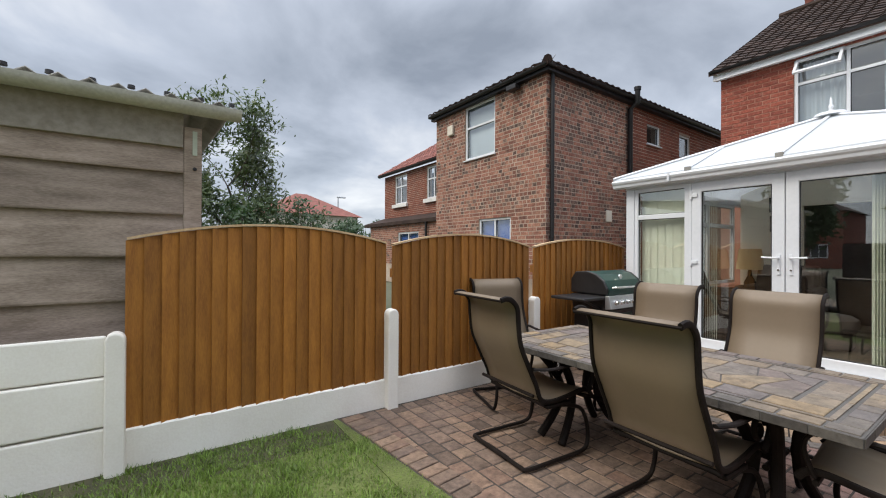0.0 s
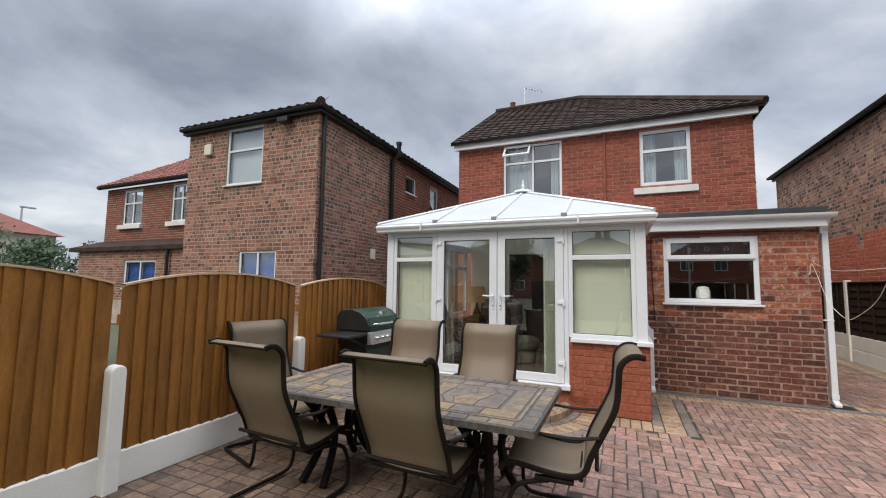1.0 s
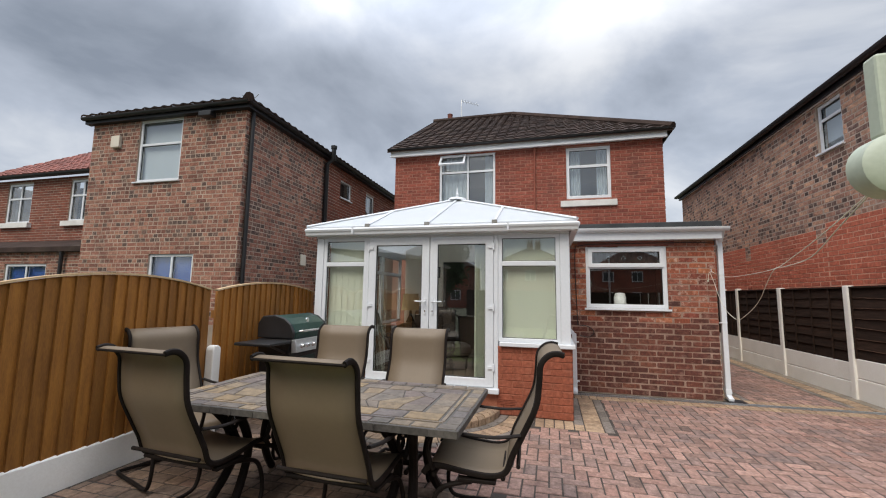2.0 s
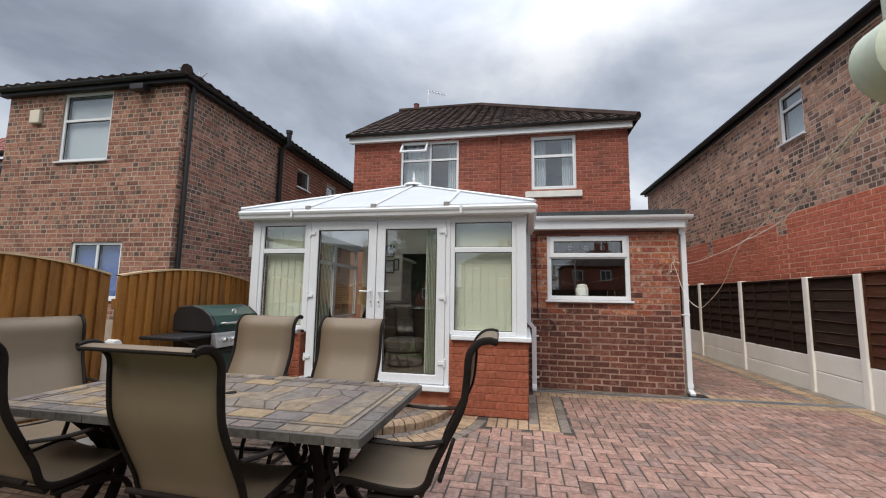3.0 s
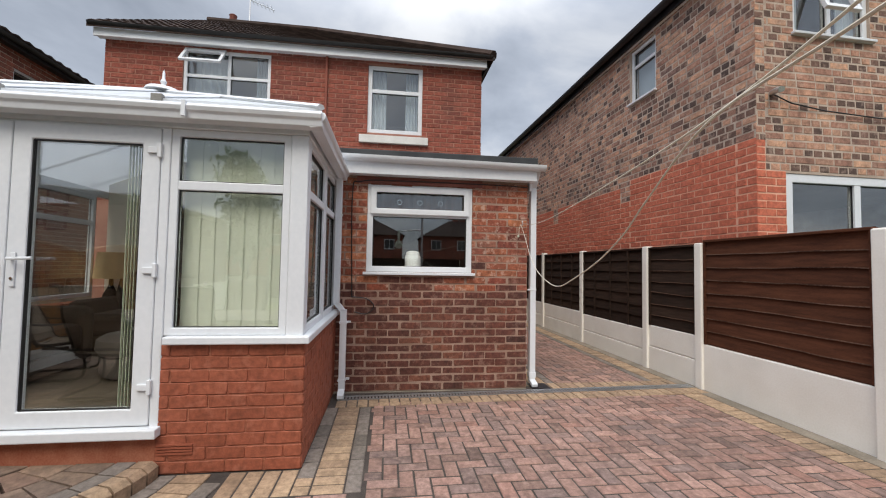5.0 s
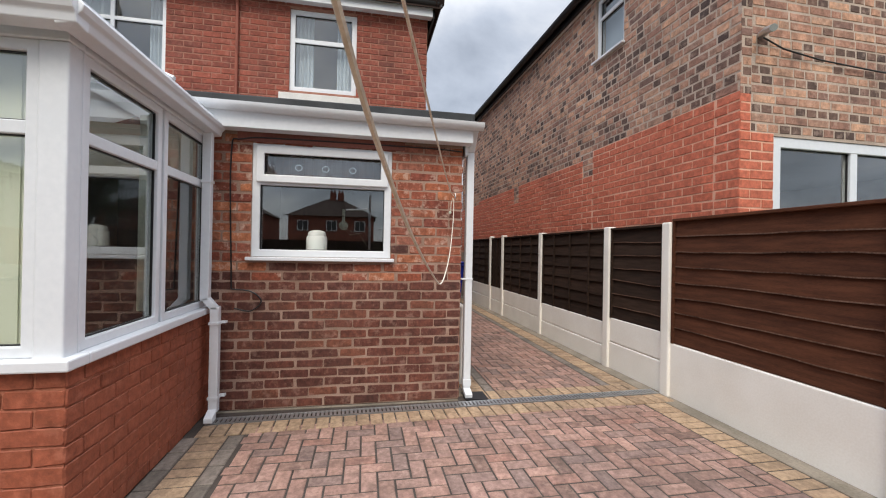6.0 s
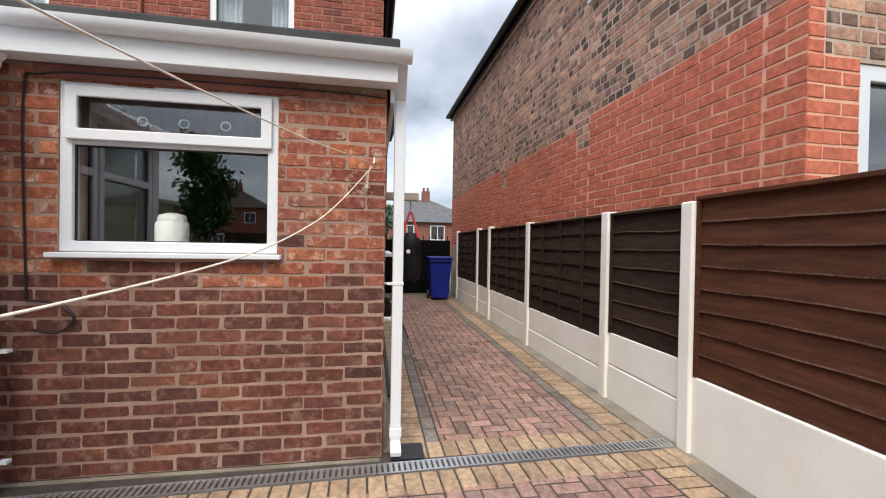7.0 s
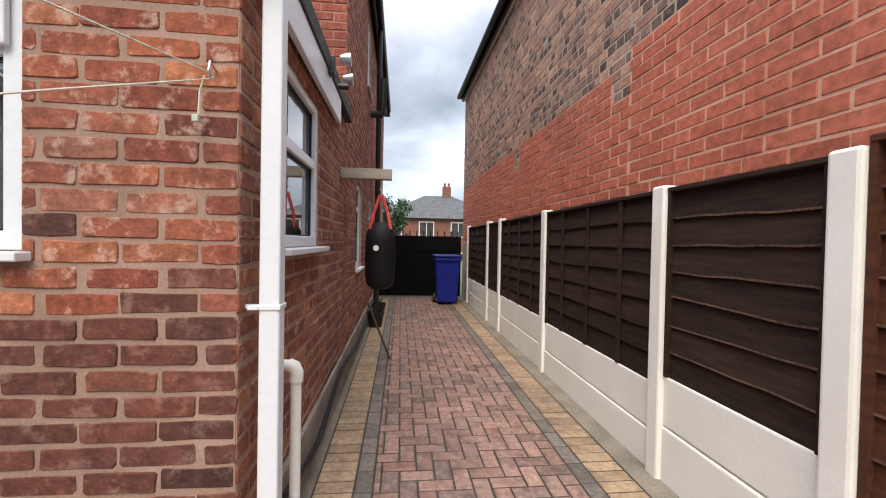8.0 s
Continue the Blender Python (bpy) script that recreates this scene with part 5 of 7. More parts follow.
part("cable", Geo().tube([(QX - 0.02, -4.95, 3.18), (QX - 0.03, -5.15, 3.1), (QX - 0.03, -5.55, 3.05), (QX - 0.03, -6.2, 3.02), (QX - 0.03, -7.2, 3.0)], 0.007, 6), M_BLACK, rh, "loose black cable along the wall")
part("security_camera", Geo().tube([(QX - 0.01, -4.94, 3.20), (QX - 0.12, -4.88, 3.18), (QX - 0.2, -4.84, 3.15)], 0.03, 8), M_STEEL, rh, "small grey wall camera", smooth=True)
g = gutter_run(Geo(), (QX - 0.15, QY + 0.14, QZ + 0.10), (QX1 + 0.1, QY + 0.14, QZ + 0.10), 0.06)
part("gutter", g, M_BLACK, rh, "black rain gutter", smooth=True)
part("fascia", Geo().box(QX - 0.12, QX1 + 0.1, QY + 0.045, QY + 0.075, QZ - 0.02, QZ + 0.12).box(QX - 0.2, QX - 0.12, -10.0, QY + 0.075, QZ - 0.02, QZ + 0.12), M_BLACK, rh)
part("soffit", Geo().box(QX - 0.12, QX1 + 0.1, QY, QY + 0.045, QZ - 0.02, QZ + 0.01), M_UPVC, rh, "white soffit board")
g = Geo()
qe = [(QX - 0.25, QY + 0.18, QZ + 0.13), (QX1 + 0.2, QY + 0.18, QZ + 0.13), (QX1 + 0.2, -10.3, QZ + 0.13), (QX - 0.25, -10.3, QZ + 0.13)]
qa = [(QX + 2.4, -7.5, QZ + 1.5), (QX1 - 2.4, -7.5, QZ + 1.5)]
roof_sheet(g, [qe[0], qe[1], qa[1], qa[0]])
roof_sheet(g, [qe[3], qe[0], qa[0]])
roof_sheet(g, [qe[1], qe[2], qa[1]])
roof_sheet(g, [qe[2], qe[3], qa[0], qa[1]])
part("roof", g, M_TILE, rh)

rh.matrix_world = pose(9.0, QY, 0) @ pose(0, 0, 0, 0, 0, 0.8) @ pose(-9.0, -QY, 0) @ pose(11.0, -8.0, 0)

# ---- boundary fence with arched panels ----
FY = 3.15
fence = thing("fence", "orange-brown closeboard fence with arched panels and white gravel boards", "fence", (2.5, FY, 0))
PANELS = [(-0.31, 1.535, 1.455, 0.12), (1.605, 3.355, 1.44, 0.115), (3.435, 5.28, 1.435, 0.105)]
rng = random.Random(8)
for x0, x1, base, rise in PANELS:
    n = round((x1 - x0) / 0.097)
    step = (x1 - x0) / n

    def arch(x):
        s = (x - x0) / (x1 - x0) * 2 - 1
        return base + rise * (1 - s * s)

    for k in range(n):
        a, b = x0 + k * step - 0.006, x0 + (k + 1) * step + 0.006
        lo = 0.235 + rng.uniform(-0.012, 0.012)
        g = Geo()
        y_thick, y_thin = FY - 0.027 + rng.uniform(-0.003, 0.003), FY - 0.004
        prof = [(a, FY + 0.002), (a, y_thick), (b, y_thin), (b, FY + 0.002)]
        vs = [(px, py, lo) for px, py in prof] + [(px, py, arch(min(max(px, x0), x1)) - 0.004) for px, py in prof]
        g.add(vs, [(0, 1, 2, 3), (7, 6, 5, 4), (0, 4, 5, 1), (1, 5, 6, 2), (2, 6, 7, 3), (3, 7, 4, 0)])
        part("fence_board", g, M_FENCE, fence)
    rows = []
    for k in range(25):
        x = x0 + (x1 - x0) * k / 24
        z = arch(x)
        rows.append([(x, FY - 0.028, z), (x, FY - 0.026, z + 0.016), (x, FY + 0.03, z + 0.016), (x, FY + 0.03, z), (x, FY - 0.028, z)])
    part("capping", Geo().strip(rows), M_FENCE_CAP, fence, "pale curved capping strip")
    part("rail", Geo().box(x0, x1, FY + 0.004, FY + 0.05, 0.5, 0.58).box(x0, x1, FY + 0.004, FY + 0.05, 1.15, 1.23), M_FENCE, fence)
    g = Geo()
    rows = []
    for k in range(40):
        x = x0 - 0.03 + (x1 - x0 + 0.06) * k / 39
        z = 0.245 + 0.006 * noise.noise(Vector((x * 7, 1, 0)))
        rows.append([(x, FY - 0.03, -0.03), (x, FY - 0.032, z - 0.01), (x, FY - 0.022, z), (x, FY + 0.03, z)])
    part("gravel_board", Geo().strip(rows), M_WHITE_PAINT, fence, "white painted concrete gravel board")


def round_post(x, top, wd, parent):
    prof = [(x - wd, 0.0)]
    prof = [(x - wd, -0.03)] + [(x - wd * math.cos(math.pi * k / 10), top - wd + wd * math.sin(math.pi * k / 10)) for k in range(11)] + [(x + wd, -0.03)]
    part("post", Geo().prism([(px, FY - 0.105, pz) for px, pz in prof], (0, 0.10, 0)), M_WHITE_PAINT, parent, "white painted concrete post with a rounded top", bevel=0.012)


for x in (-0.36, 1.57, 3.40):
    round_post(x, 0.875, 0.052, fence)
g = Geo()
low = thing("garden_wall", "low white painted concrete panel wall beside the shed", "wall", (-2.2, FY, 0))
for x0, x1 in ((-2.2, -0.41), (-4.1, -2.3)):
    for z0, z1 in ((-0.03, 0.275), (0.285, 0.592), (0.60, 0.85)):
        part("panel", Geo().box(x0, x1, FY - 0.04 + (0.008 if z0 > 0.5 else 0), FY + 0.01, z0, z1), M_WHITE_PAINT, low, bevel=0.012)
    round_post(x0 - 0.05, 0.875, 0.055, low)

# ---- shed behind the low wall ----
shed = thing("shed", "weathered grey-brown boarded garage with a corrugated roof", "shed", (-2.0, 5.0, 0))
SY = 3.36
levels = [0.0, 0.46, 0.76, 1.065, 1.37, 1.675, 1.985, 2.18]
for k, (lo, hi) in enumerate(zip(levels, levels[1:])):
    rows = []
    for j in range(30):
        x = -4.0 + 4.0 * j / 29
        w = 0.004 * noise.noise(Vector((x * 1.7, k * 3.1, 0)))
        rows.append([(x, SY - 0.004, hi + 0.02), (x, SY - 0.006, hi), (x, SY - 0.036 + w, lo + 0.012 + w), (x, SY - 0.034 + w, lo + w), (x, SY + 0.01, lo + w)])
    part("board", Geo().strip(rows), M_SHED, shed, solid=0.002)
part("wall", Geo().box(-4.0, 0.0, SY + 0.012, SY + 0.06, 0, 2.35).box(0.0, 0.06, SY + 0.06, 6.4, 0, 2.35), M_SHED, shed)
part("corner_post", Geo().box(0.0, 0.115, SY - 0.03, SY + 0.06, 0, 2.33), M_SHED, shed, "grey concrete corner post", bevel=0.008)
part("fascia", Geo().box(-4.0, -0.002, SY - 0.04, SY + 0.01, 2.17, 2.42), M_WOOD_RAW, shed, "stained grey fascia board", bevel=0.005)
part("hanger", Geo().box(0.055, 0.085, SY - 0.038, SY - 0.031, 2.12, 2.30), M_REEL, shed, "pale green metal strap")
part("bolt", Geo().lathe([(0, 0), (0.014, 0), (0.012, -0.012), (0, -0.012)], (0.07, SY - 0.03, 2.02), 10, "y"), M_BLACK, shed)
g = gutter_run(Geo(), (-4.0, SY - 0.13, 2.475), (0.36, SY - 0.13, 2.47), 0.075, 10)
part("gutter", g, M_GUTTER_OLD, shed, "stained beige half-round gutter", smooth=True)
rows = []
for k in range(121):
    x = -4.0 + 4.32 * k / 120
    h = 0.025 * math.sin(k * 2 * math.pi / 4)
    rows.append([(x, SY - 0.16, 2.49 + h), (x, 6.5, 2.80 + h)])
part("roof", Geo().strip(rows), M_CONCRETE, shed, "grey corrugated roof sheets", solid=0.008, smooth=True)
for k in range(14):
    part("roof_bolt", Geo().lathe([(0, 0), (0.022, 0), (0.02, 0.022), (0, 0.028)], (0.30 - 0.2 * k, SY - 0.11, 2.512), 8), M_BLACK, shed)

shed.matrix_world = pose(-2.0, 5.0, 0) @ Matrix.Diagonal((1, 1, 0.983, 1))

# ---- fence along the side path ----
RY = -4.63
pf = thing("side_fence", "dark brown lapped timber fence on white concrete gravel boards", "fence", (9.0, RY, 0))
POSTS = [(-9.0, 1.66), (-7.2, 1.66), (-5.25, 1.66), (-3.3, 1.66), (-1.35, 1.66), (0.6, 1.66), (2.55, 1.66), (4.665, 1.675), (6.43, 1.66), (7.415, 1.665), (9.31, 1.67), (11.2, 1.69), (12.05, 1.69), (14.1, 1.69)]
for x, top in POSTS:
    part("post", Geo().box(x - 0.055, x + 0.055, RY - 0.09, RY + 0.015, -0.03, top), M_WHITE_PAINT, pf, "white painted concrete post", bevel=0.014)
for k, ((xa, _), (xb, _)) in enumerate(zip(POSTS, POSTS[1:])):
    x0, x1 = xa + 0.058, xb - 0.058
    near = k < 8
    if near:
        part("gravel_board", Geo().box(x0 - 0.01, x1 + 0.01, RY - 0.06, RY - 0.012, -0.03, 0.505), M_WHITE_PAINT, pf, "white painted concrete gravel board", bevel=0.01)
        z_lo, z_hi = 0.51, 1.665
    else:
        g_top = {8: 0.588, 9: 0.515, 10: 0.545}.get(k, 0.55)
        for a, b in ((-0.03, g_top - 0.287), (g_top - 0.28, g_top)):
            part("gravel_board", Geo().box(x0 - 0.01, x1 + 0.01, RY - 0.06, RY - 0.012 - (0.006 if a > 0 else 0), a, b), M_WHITE_PAINT, pf, "white painted concrete gravel board", bevel=0.01)
        z_lo, z_hi = g_top, 1.625
    n = 8 if near else 7
    pitch = (z_hi - z_lo) / n
    for r in range(n):
        z0 = z_lo + r * pitch
        rows = []
        for j in range(25):
            x = x0 + (x1 - x0) * j / 24
            wv = 0.016 * noise.noise(Vector((x * 1.3, k * 5.0 + r * 1.7, 2.0))) + 0.007 * noise.noise(Vector((x * 5, k * 5.0 + r, 7.0)))
            if r == 0:
                wv = 0
            rows.append([(x, RY - 0.05, z0 + pitch + 0.03), (x, RY - 0.046, z0 + pitch + 0.01), (x, RY - 0.026, z0 + wv + 0.006), (x, RY - 0.027, z0 + wv), (x, RY - 0.045, z0 + wv)])
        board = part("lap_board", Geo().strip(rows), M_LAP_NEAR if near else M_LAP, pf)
        if r and (near or k == 8):
            part("worn_edge", Geo().strip([[(p[2][0], RY - 0.0255, p[2][2] + 0.001), (p[3][0], RY - 0.0262, p[3][2] - 0.0025)] for p in rows]), M_LAP_EDGE, board, "pale worn lower edge")
    part("backing", Geo().box(x0, x1, RY - 0.058, RY - 0.052, z_lo, z_hi), M_LAP, pf)
    if k in (9, 10, 11, 12):
        for s in (0.22, 0.5, 0.78):
            x = x0 + (x1 - x0) * s
            part("batten", Geo().box(x - 0.02, x + 0.02, RY - 0.03, RY - 0.012, z_lo, z_hi), M_LAP, pf, bevel=0.004)
    for x in (x0 + 0.012, x1 - 0.012):
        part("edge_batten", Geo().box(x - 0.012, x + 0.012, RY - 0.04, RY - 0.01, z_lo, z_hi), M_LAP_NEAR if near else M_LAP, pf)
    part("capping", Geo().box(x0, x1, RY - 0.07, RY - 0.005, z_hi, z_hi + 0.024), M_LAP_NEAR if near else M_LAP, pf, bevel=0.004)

# ---- garden table ----
TX0, TX1, TY0, TY1, TT = 2.04, 3.10, 0.19, 2.27, 0.71
tcx, tcy = (TX0 + TX1) / 2, (TY0 + TY1) / 2
table = thing("garden_table", "long slate-topped garden table on a dark scrolled metal base", "table", (tcx, tcy, 0))
top = part("tabletop", Geo().box(TX0, TX1, TY0, TY1, TT - 0.048, TT - 0.004), M_GROUT, table, "mosaic of grey and tan slate pieces", bevel=0.006)
rng = random.Random(21)


def slab(poly, h=0.0):
    cx, cy = sum(p[0] for p in poly) / len(poly), sum(p[1] for p in poly) / len(poly)
    n = len(poly)
    ins = []
    for x, y in poly:
        d = math.hypot(x - cx, y - cy)
        ins.append((x - (x - cx) / d * 0.006, y - (y - cy) / d * 0.006))
    ins2 = [(x - (x - cx) * 0.03, y - (y - cy) * 0.03) for x, y in ins]
    vs = [(x, y, TT - 0.006) for x, y in ins] + [(x, y, TT - 0.001 + h) for x, y in ins] + [(x, y, TT + 0.0015 + h) for x, y in ins2]
    fs = [tuple(range(2 * n, 3 * n))]
    for i in range(n):
        j = (i + 1) % n
        fs += [(i, j, n + j, n + i), (n + i, n + j, 2 * n + j, 2 * n + i)]
    part("slate", Geo().add(vs, fs), M_SLATE, top)


def border(x0, x1, y0, y1, wd, size):
    """A ring of small slates round a rectangle."""
    for a, b, fixed, along in ((y0, y1, x0, "y"), (y0, y1, x1 - wd, "y"), (x0 + wd, x1 - wd, y0, "x"), (x0 + wd, x1 - wd, y1 - wd, "x")):
        n = max(2, round((b - a) / size))
        cuts = [a + (b - a) * (k + (rng.uniform(-0.18, 0.18) if 0 < k < n else 0)) / n for k in range(n + 1)]
        for p, q in zip(cuts, cuts[1:]):
            slab([(fixed, p), (fixed + wd, p), (fixed + wd, q), (fixed, q)] if along == "y" else [(p, fixed), (q, fixed), (q, fixed + wd), (p, fixed + wd)], rng.uniform(-0.0008, 0.0008))


border(TX0 + 0.006, TX1 - 0.006, TY0 + 0.006, TY1 - 0.006, 0.085, 0.13)
border(TX0 + 0.105, TX1 - 0.105, TY0 + 0.105, TY1 - 0.105, 0.022, 0.30)
border(TX0 + 0.14, TX1 - 0.14, TY0 + 0.14, TY1 - 0.14, 0.13, 0.20)
ix0, ix1, iy0, iy1 = TX0 + 0.285, TX1 - 0.285, TY0 + 0.285, TY1 - 0.285
nx, ny = 3, 11
grid = {}
for i in range(nx + 1):
    for j in range(ny + 1):
        jx = rng.uniform(-0.045, 0.045) if 0 < i < nx else 0
        jy = rng.uniform(-0.05, 0.05) if 0 < j < ny else 0
        grid[i, j] = (ix0 + (ix1 - ix0) * i / nx + jx, iy0 + (iy1 - iy0) * j / ny + jy + (0.04 * (i % 2) if 0 < j < ny else 0))
for i in range(nx):
    for j in range(ny):
        slab([grid[i, j], grid[i + 1, j], grid[i + 1, j + 1], grid[i, j + 1]], rng.uniform(-0.001, 0.001))
rng = random.Random(22)
for along, fixed, a, b in (("y", TX0, TY0, TY1), ("y", TX1, TY0, TY1), ("x", TY0, TX0, TX1), ("x", TY1, TX0, TX1)):
    n = round((b - a) / 0.16)
    for k in range(n):
        p, q = a + (b - a) * k / n + 0.003, a + (b - a) * (k + 1) / n - 0.003
        s = 1 if fixed in (TX1, TY1) else -1
        lo, hi = sorted((fixed, fixed + s * 0.004))
        part("edge_slate", Geo().box(lo, hi, p, q, TT - 0.045, TT - 0.007) if along == "y" else Geo().box(p, q, lo, hi, TT - 0.045, TT - 0.007), M_SLATE_EDGE, top)
part("parasol_hole", Geo().lathe([(0.018, 0), (0.034, 0), (0.032, 0.005), (0.02, 0.006)], (tcx, tcy, TT), 18), M_BRONZE, top, "small dark parasol ring")
part("apron", Geo().box(TX0 + 0.12, TX1 - 0.12, TY0 + 0.16, TY0 + 0.19, TT - 0.09, TT - 0.05).box(TX0 + 0.12, TX1 - 0.12, TY1 - 0.19, TY1 - 0.16, TT - 0.09, TT - 0.05).box(TX0 + 0.12, TX0 + 0.15, TY0 + 0.19, TY1 - 0.19, TT - 0.09, TT - 0.05).box(TX1 - 0.15, TX1 - 0.12, TY0 + 0.19, TY1 - 0.19, TT - 0.09, TT - 0.05), M_BRONZE, table)
for yb in (TY0 + 0.42, TY1 - 0.42):
    for sx in (-1, 1):
        for sy in (-1, 1):
            pts = []
            for k in range(13):
                s = k / 12
                pts.append((tcx + sx * (0.13 + 0.20 * abs(2 * s - 1) ** 1.6 + 0.03 * s), yb + sy * (0.05 + 0.05 * abs(2 * s - 1) ** 1.5), 0.012 + (TT - 0.07) * s))
            part("leg", Geo().tube(pts, 0.03, 8), M_BRONZE, table, smooth=True)
        spiral = [(tcx + sx * (0.24 - 0.085 * math.cos(a * 0.42) * (1 - a / 22)), yb, 0.52 + 0.085 * math.sin(a * 0.42) * (1 - a / 22)) for a in range(18)]
        part("scroll", Geo().tube(spiral, 0.014, 6), M_BRONZE, table, smooth=True)
    part("crossbar", Geo().tube([(tcx - 0.15, yb, 0.3), (tcx + 0.15, yb, 0.3)], 0.016, 8), M_BRONZE, table)
part("stretcher", Geo().tube([(tcx, TY0 + 0.42, 0.3), (tcx, TY1 - 0.42, 0.3)], 0.018, 8), M_BRONZE, table)


# ---- sling chairs ----
def smooth_path(pts, n=5):
    """A rounded line through the given points."""
    p = [Vector(q) for q in pts]
    p = [2 * p[0] - p[1]] + p + [2 * p[-1] - p[-2]]
    out = []
    for i in range(1, len(p) - 2):
        for k in range(n):
            t = k / n
            a, b, c, d = p[i - 1:i + 3]
            out.append(0.5 * ((2 * b) + (c - a) * t + (2 * a - 5 * b + 4 * c - d) * t * t + (3 * b - a - 3 * c + d) * t ** 3))
    return out + [p[-2]]


PROFILE = [(-0.545, 1.094), (-0.505, 1.102), (-0.458, 1.088), (-0.415, 1.035), (-0.405, 0.93), (-0.385, 0.80), (-0.315, 0.65), (-0.255, 0.53), (-0.215, 0.435), (-0.13, 0.405), (0.02, 0.415), (0.16, 0.435), (0.23, 0.425), (0.265, 0.385)]


def sling_chair(at, turn, label):
    """Spring-base patio chair; it faces +x in its own frame of reference."""
    t = thing("garden_chair", label, "chair", at, turn, "chairs round the garden table")
    half = 0.255
    line = smooth_path([(u, 0, z) for u, z in PROFILE], 4)
    cut = [i for i, p in enumerate(line) if p.z > 0.45 and p.x < -0.2][-1]
    part("back_sling", Geo().strip([[(p.x, s * half, p.z) for s in (-1, -0.5, 0, 0.5, 1)] for p in line[:cut + 2]]), M_SLING, t, local=True, smooth=True, solid=0.008)
    part("seat_sling", Geo().strip([[(p.x, s * half, p.z - 0.018 * (1 - s * s)) for s in (-1, -0.5, 0, 0.5, 1)] for p in line[cut + 1:]]), M_SLING, t, local=True, smooth=True, solid=0.008)
    for s in (-1, 1):
        part("side_rail", Geo().tube([(p.x, s * (half + 0.010), p.z) for p in line], 0.0125, 8, 1.4), M_BRONZE, t, local=True, smooth=True)
        arm = smooth_path([(-0.30, s * 0.285, 0.645), (-0.15, s * 0.305, 0.63), (0.05, s * 0.312, 0.637), (0.19, s * 0.308, 0.62), (0.235, s * 0.30, 0.55), (0.215, s * 0.295, 0.46), (0.20, s * 0.285, 0.42)], 4)
        part("arm", Geo().tube(arm, 0.016, 8, 0.6), M_BRONZE, t, local=True, smooth=True)
        base = smooth_path([(-0.36, s * 0.10, 0.022), (-0.36, s * 0.24, 0.022), (-0.33, s * 0.285, 0.022), (-0.05, s * 0.285, 0.022), (0.13, s * 0.285, 0.024), (0.20, s * 0.285, 0.06), (0.215, s * 0.275, 0.18), (0.17, s * 0.262, 0.30), (0.06, s * 0.255, 0.345), (-0.02, s * 0.25, 0.36)], 4)
        part("base_rail", Geo().tube(base, 0.014, 8), M_BRONZE, t, local=True, smooth=True)
        part("spring_plate", Geo().box(-0.16, 0.06, s * 0.25 - 0.022, s * 0.25 + 0.022, 0.358, 0.382), M_BRONZE, t, local=True, bevel=0.006)
    part("base_bar", Geo().tube([(-0.36, -0.11, 0.022), (-0.36, 0.11, 0.022)], 0.017, 8), M_BRONZE, t, local=True)
    for u, z in ((0.20, 0.385), (-0.20, 0.40)):
        part("seat_bar", Geo().tube([(u, -0.27, z), (u, 0.27, z)], 0.014, 8), M_BRONZE, t, local=True)
    part("back_bar", Geo().tube([(-0.285, -0.27, 0.47), (-0.285, 0.27, 0.47)], 0.012, 8), M_BRONZE, t, local=True)
    part("top_bar", Geo().tube([(-0.54, -0.27, 1.090), (-0.54, 0.27, 1.090)], 0.009, 8), M_BRONZE, t, local=True)
    return t


LBL = "bronze garden chair with taupe mesh sling"
chair_1 = sling_chair((2.16, 0.885, 0), -2, LBL)
for x, y, turn, lbl in ((2.14, 1.895, -4, LBL), (2.57, 2.55, -109, LBL + " against the fence"), (3.15, 1.69, 182, LBL + " before the doors"), (3.12, 0.90, 181, LBL + " before the doors"), (2.53, 0.19, 93, LBL + " at the table's end")):
    c = copy_thing(chair_1, pose(x, y, 0, 0, 0, turn))
    tagged(c, lbl)

# ---- barbecue ----
bbq = thing("barbecue", "gas barbecue with a dark green lid and steel control panel", "barbecue", (4.25, 2.72, 0))
bx0, bx1, by0, by1 = 3.88, 4.60, 2.48, 2.96
part("cabinet", Geo().box(bx0 + 0.02, bx1 - 0.02, by0 + 0.06, by1 - 0.03, 0.09, 0.70), M_BLACK, bbq, bevel=0.01)
part("door", Geo().box(bx0 + 0.03, bx1 - 0.03, by0 + 0.045, by0 + 0.06, 0.12, 0.66), M_LID, bbq, "dark green door", bevel=0.006)
part("firebox", Geo().prism([(bx0, by0 + 0.03, 0.86), (bx0, by0 + 0.06, 0.70), (bx0, by1 - 0.03, 0.70), (bx0, by1, 0.86)], (bx1 - bx0, 0, 0)), M_BLACK, bbq, bevel=0.01)
lidp = [(by0 + 0.01, 0.865), (by0 - 0.0, 0.93), (by0 + 0.05, 1.02), (by0 + 0.14, 1.085), (by0 + 0.26, 1.115), (by1 - 0.06, 1.10), (by1, 1.02), (by1, 0.865)]
lid = part("lid", Geo().prism([(bx0 + 0.035, y, z) for y, z in lidp], (bx1 - bx0 - 0.07, 0, 0)), M_LID, bbq, "glossy dark green lid", bevel=0.012)
for x in (bx0, bx1 - 0.035):
    part("lid_end", Geo().prism([(x, y + 0.002, z + 0.004) for y, z in lidp], (0.035, 0, 0)), M_BLACK, lid, "black cast end", bevel=0.012)
part("lid_handle", Geo().tube([(bx0 + 0.10, by0 - 0.0, 0.945), (bx0 + 0.10, by0 - 0.05, 0.95), (bx1 - 0.10, by0 - 0.05, 0.95), (bx1 - 0.10, by0 - 0.0, 0.945)], 0.012, 8), M_CHROME, lid)
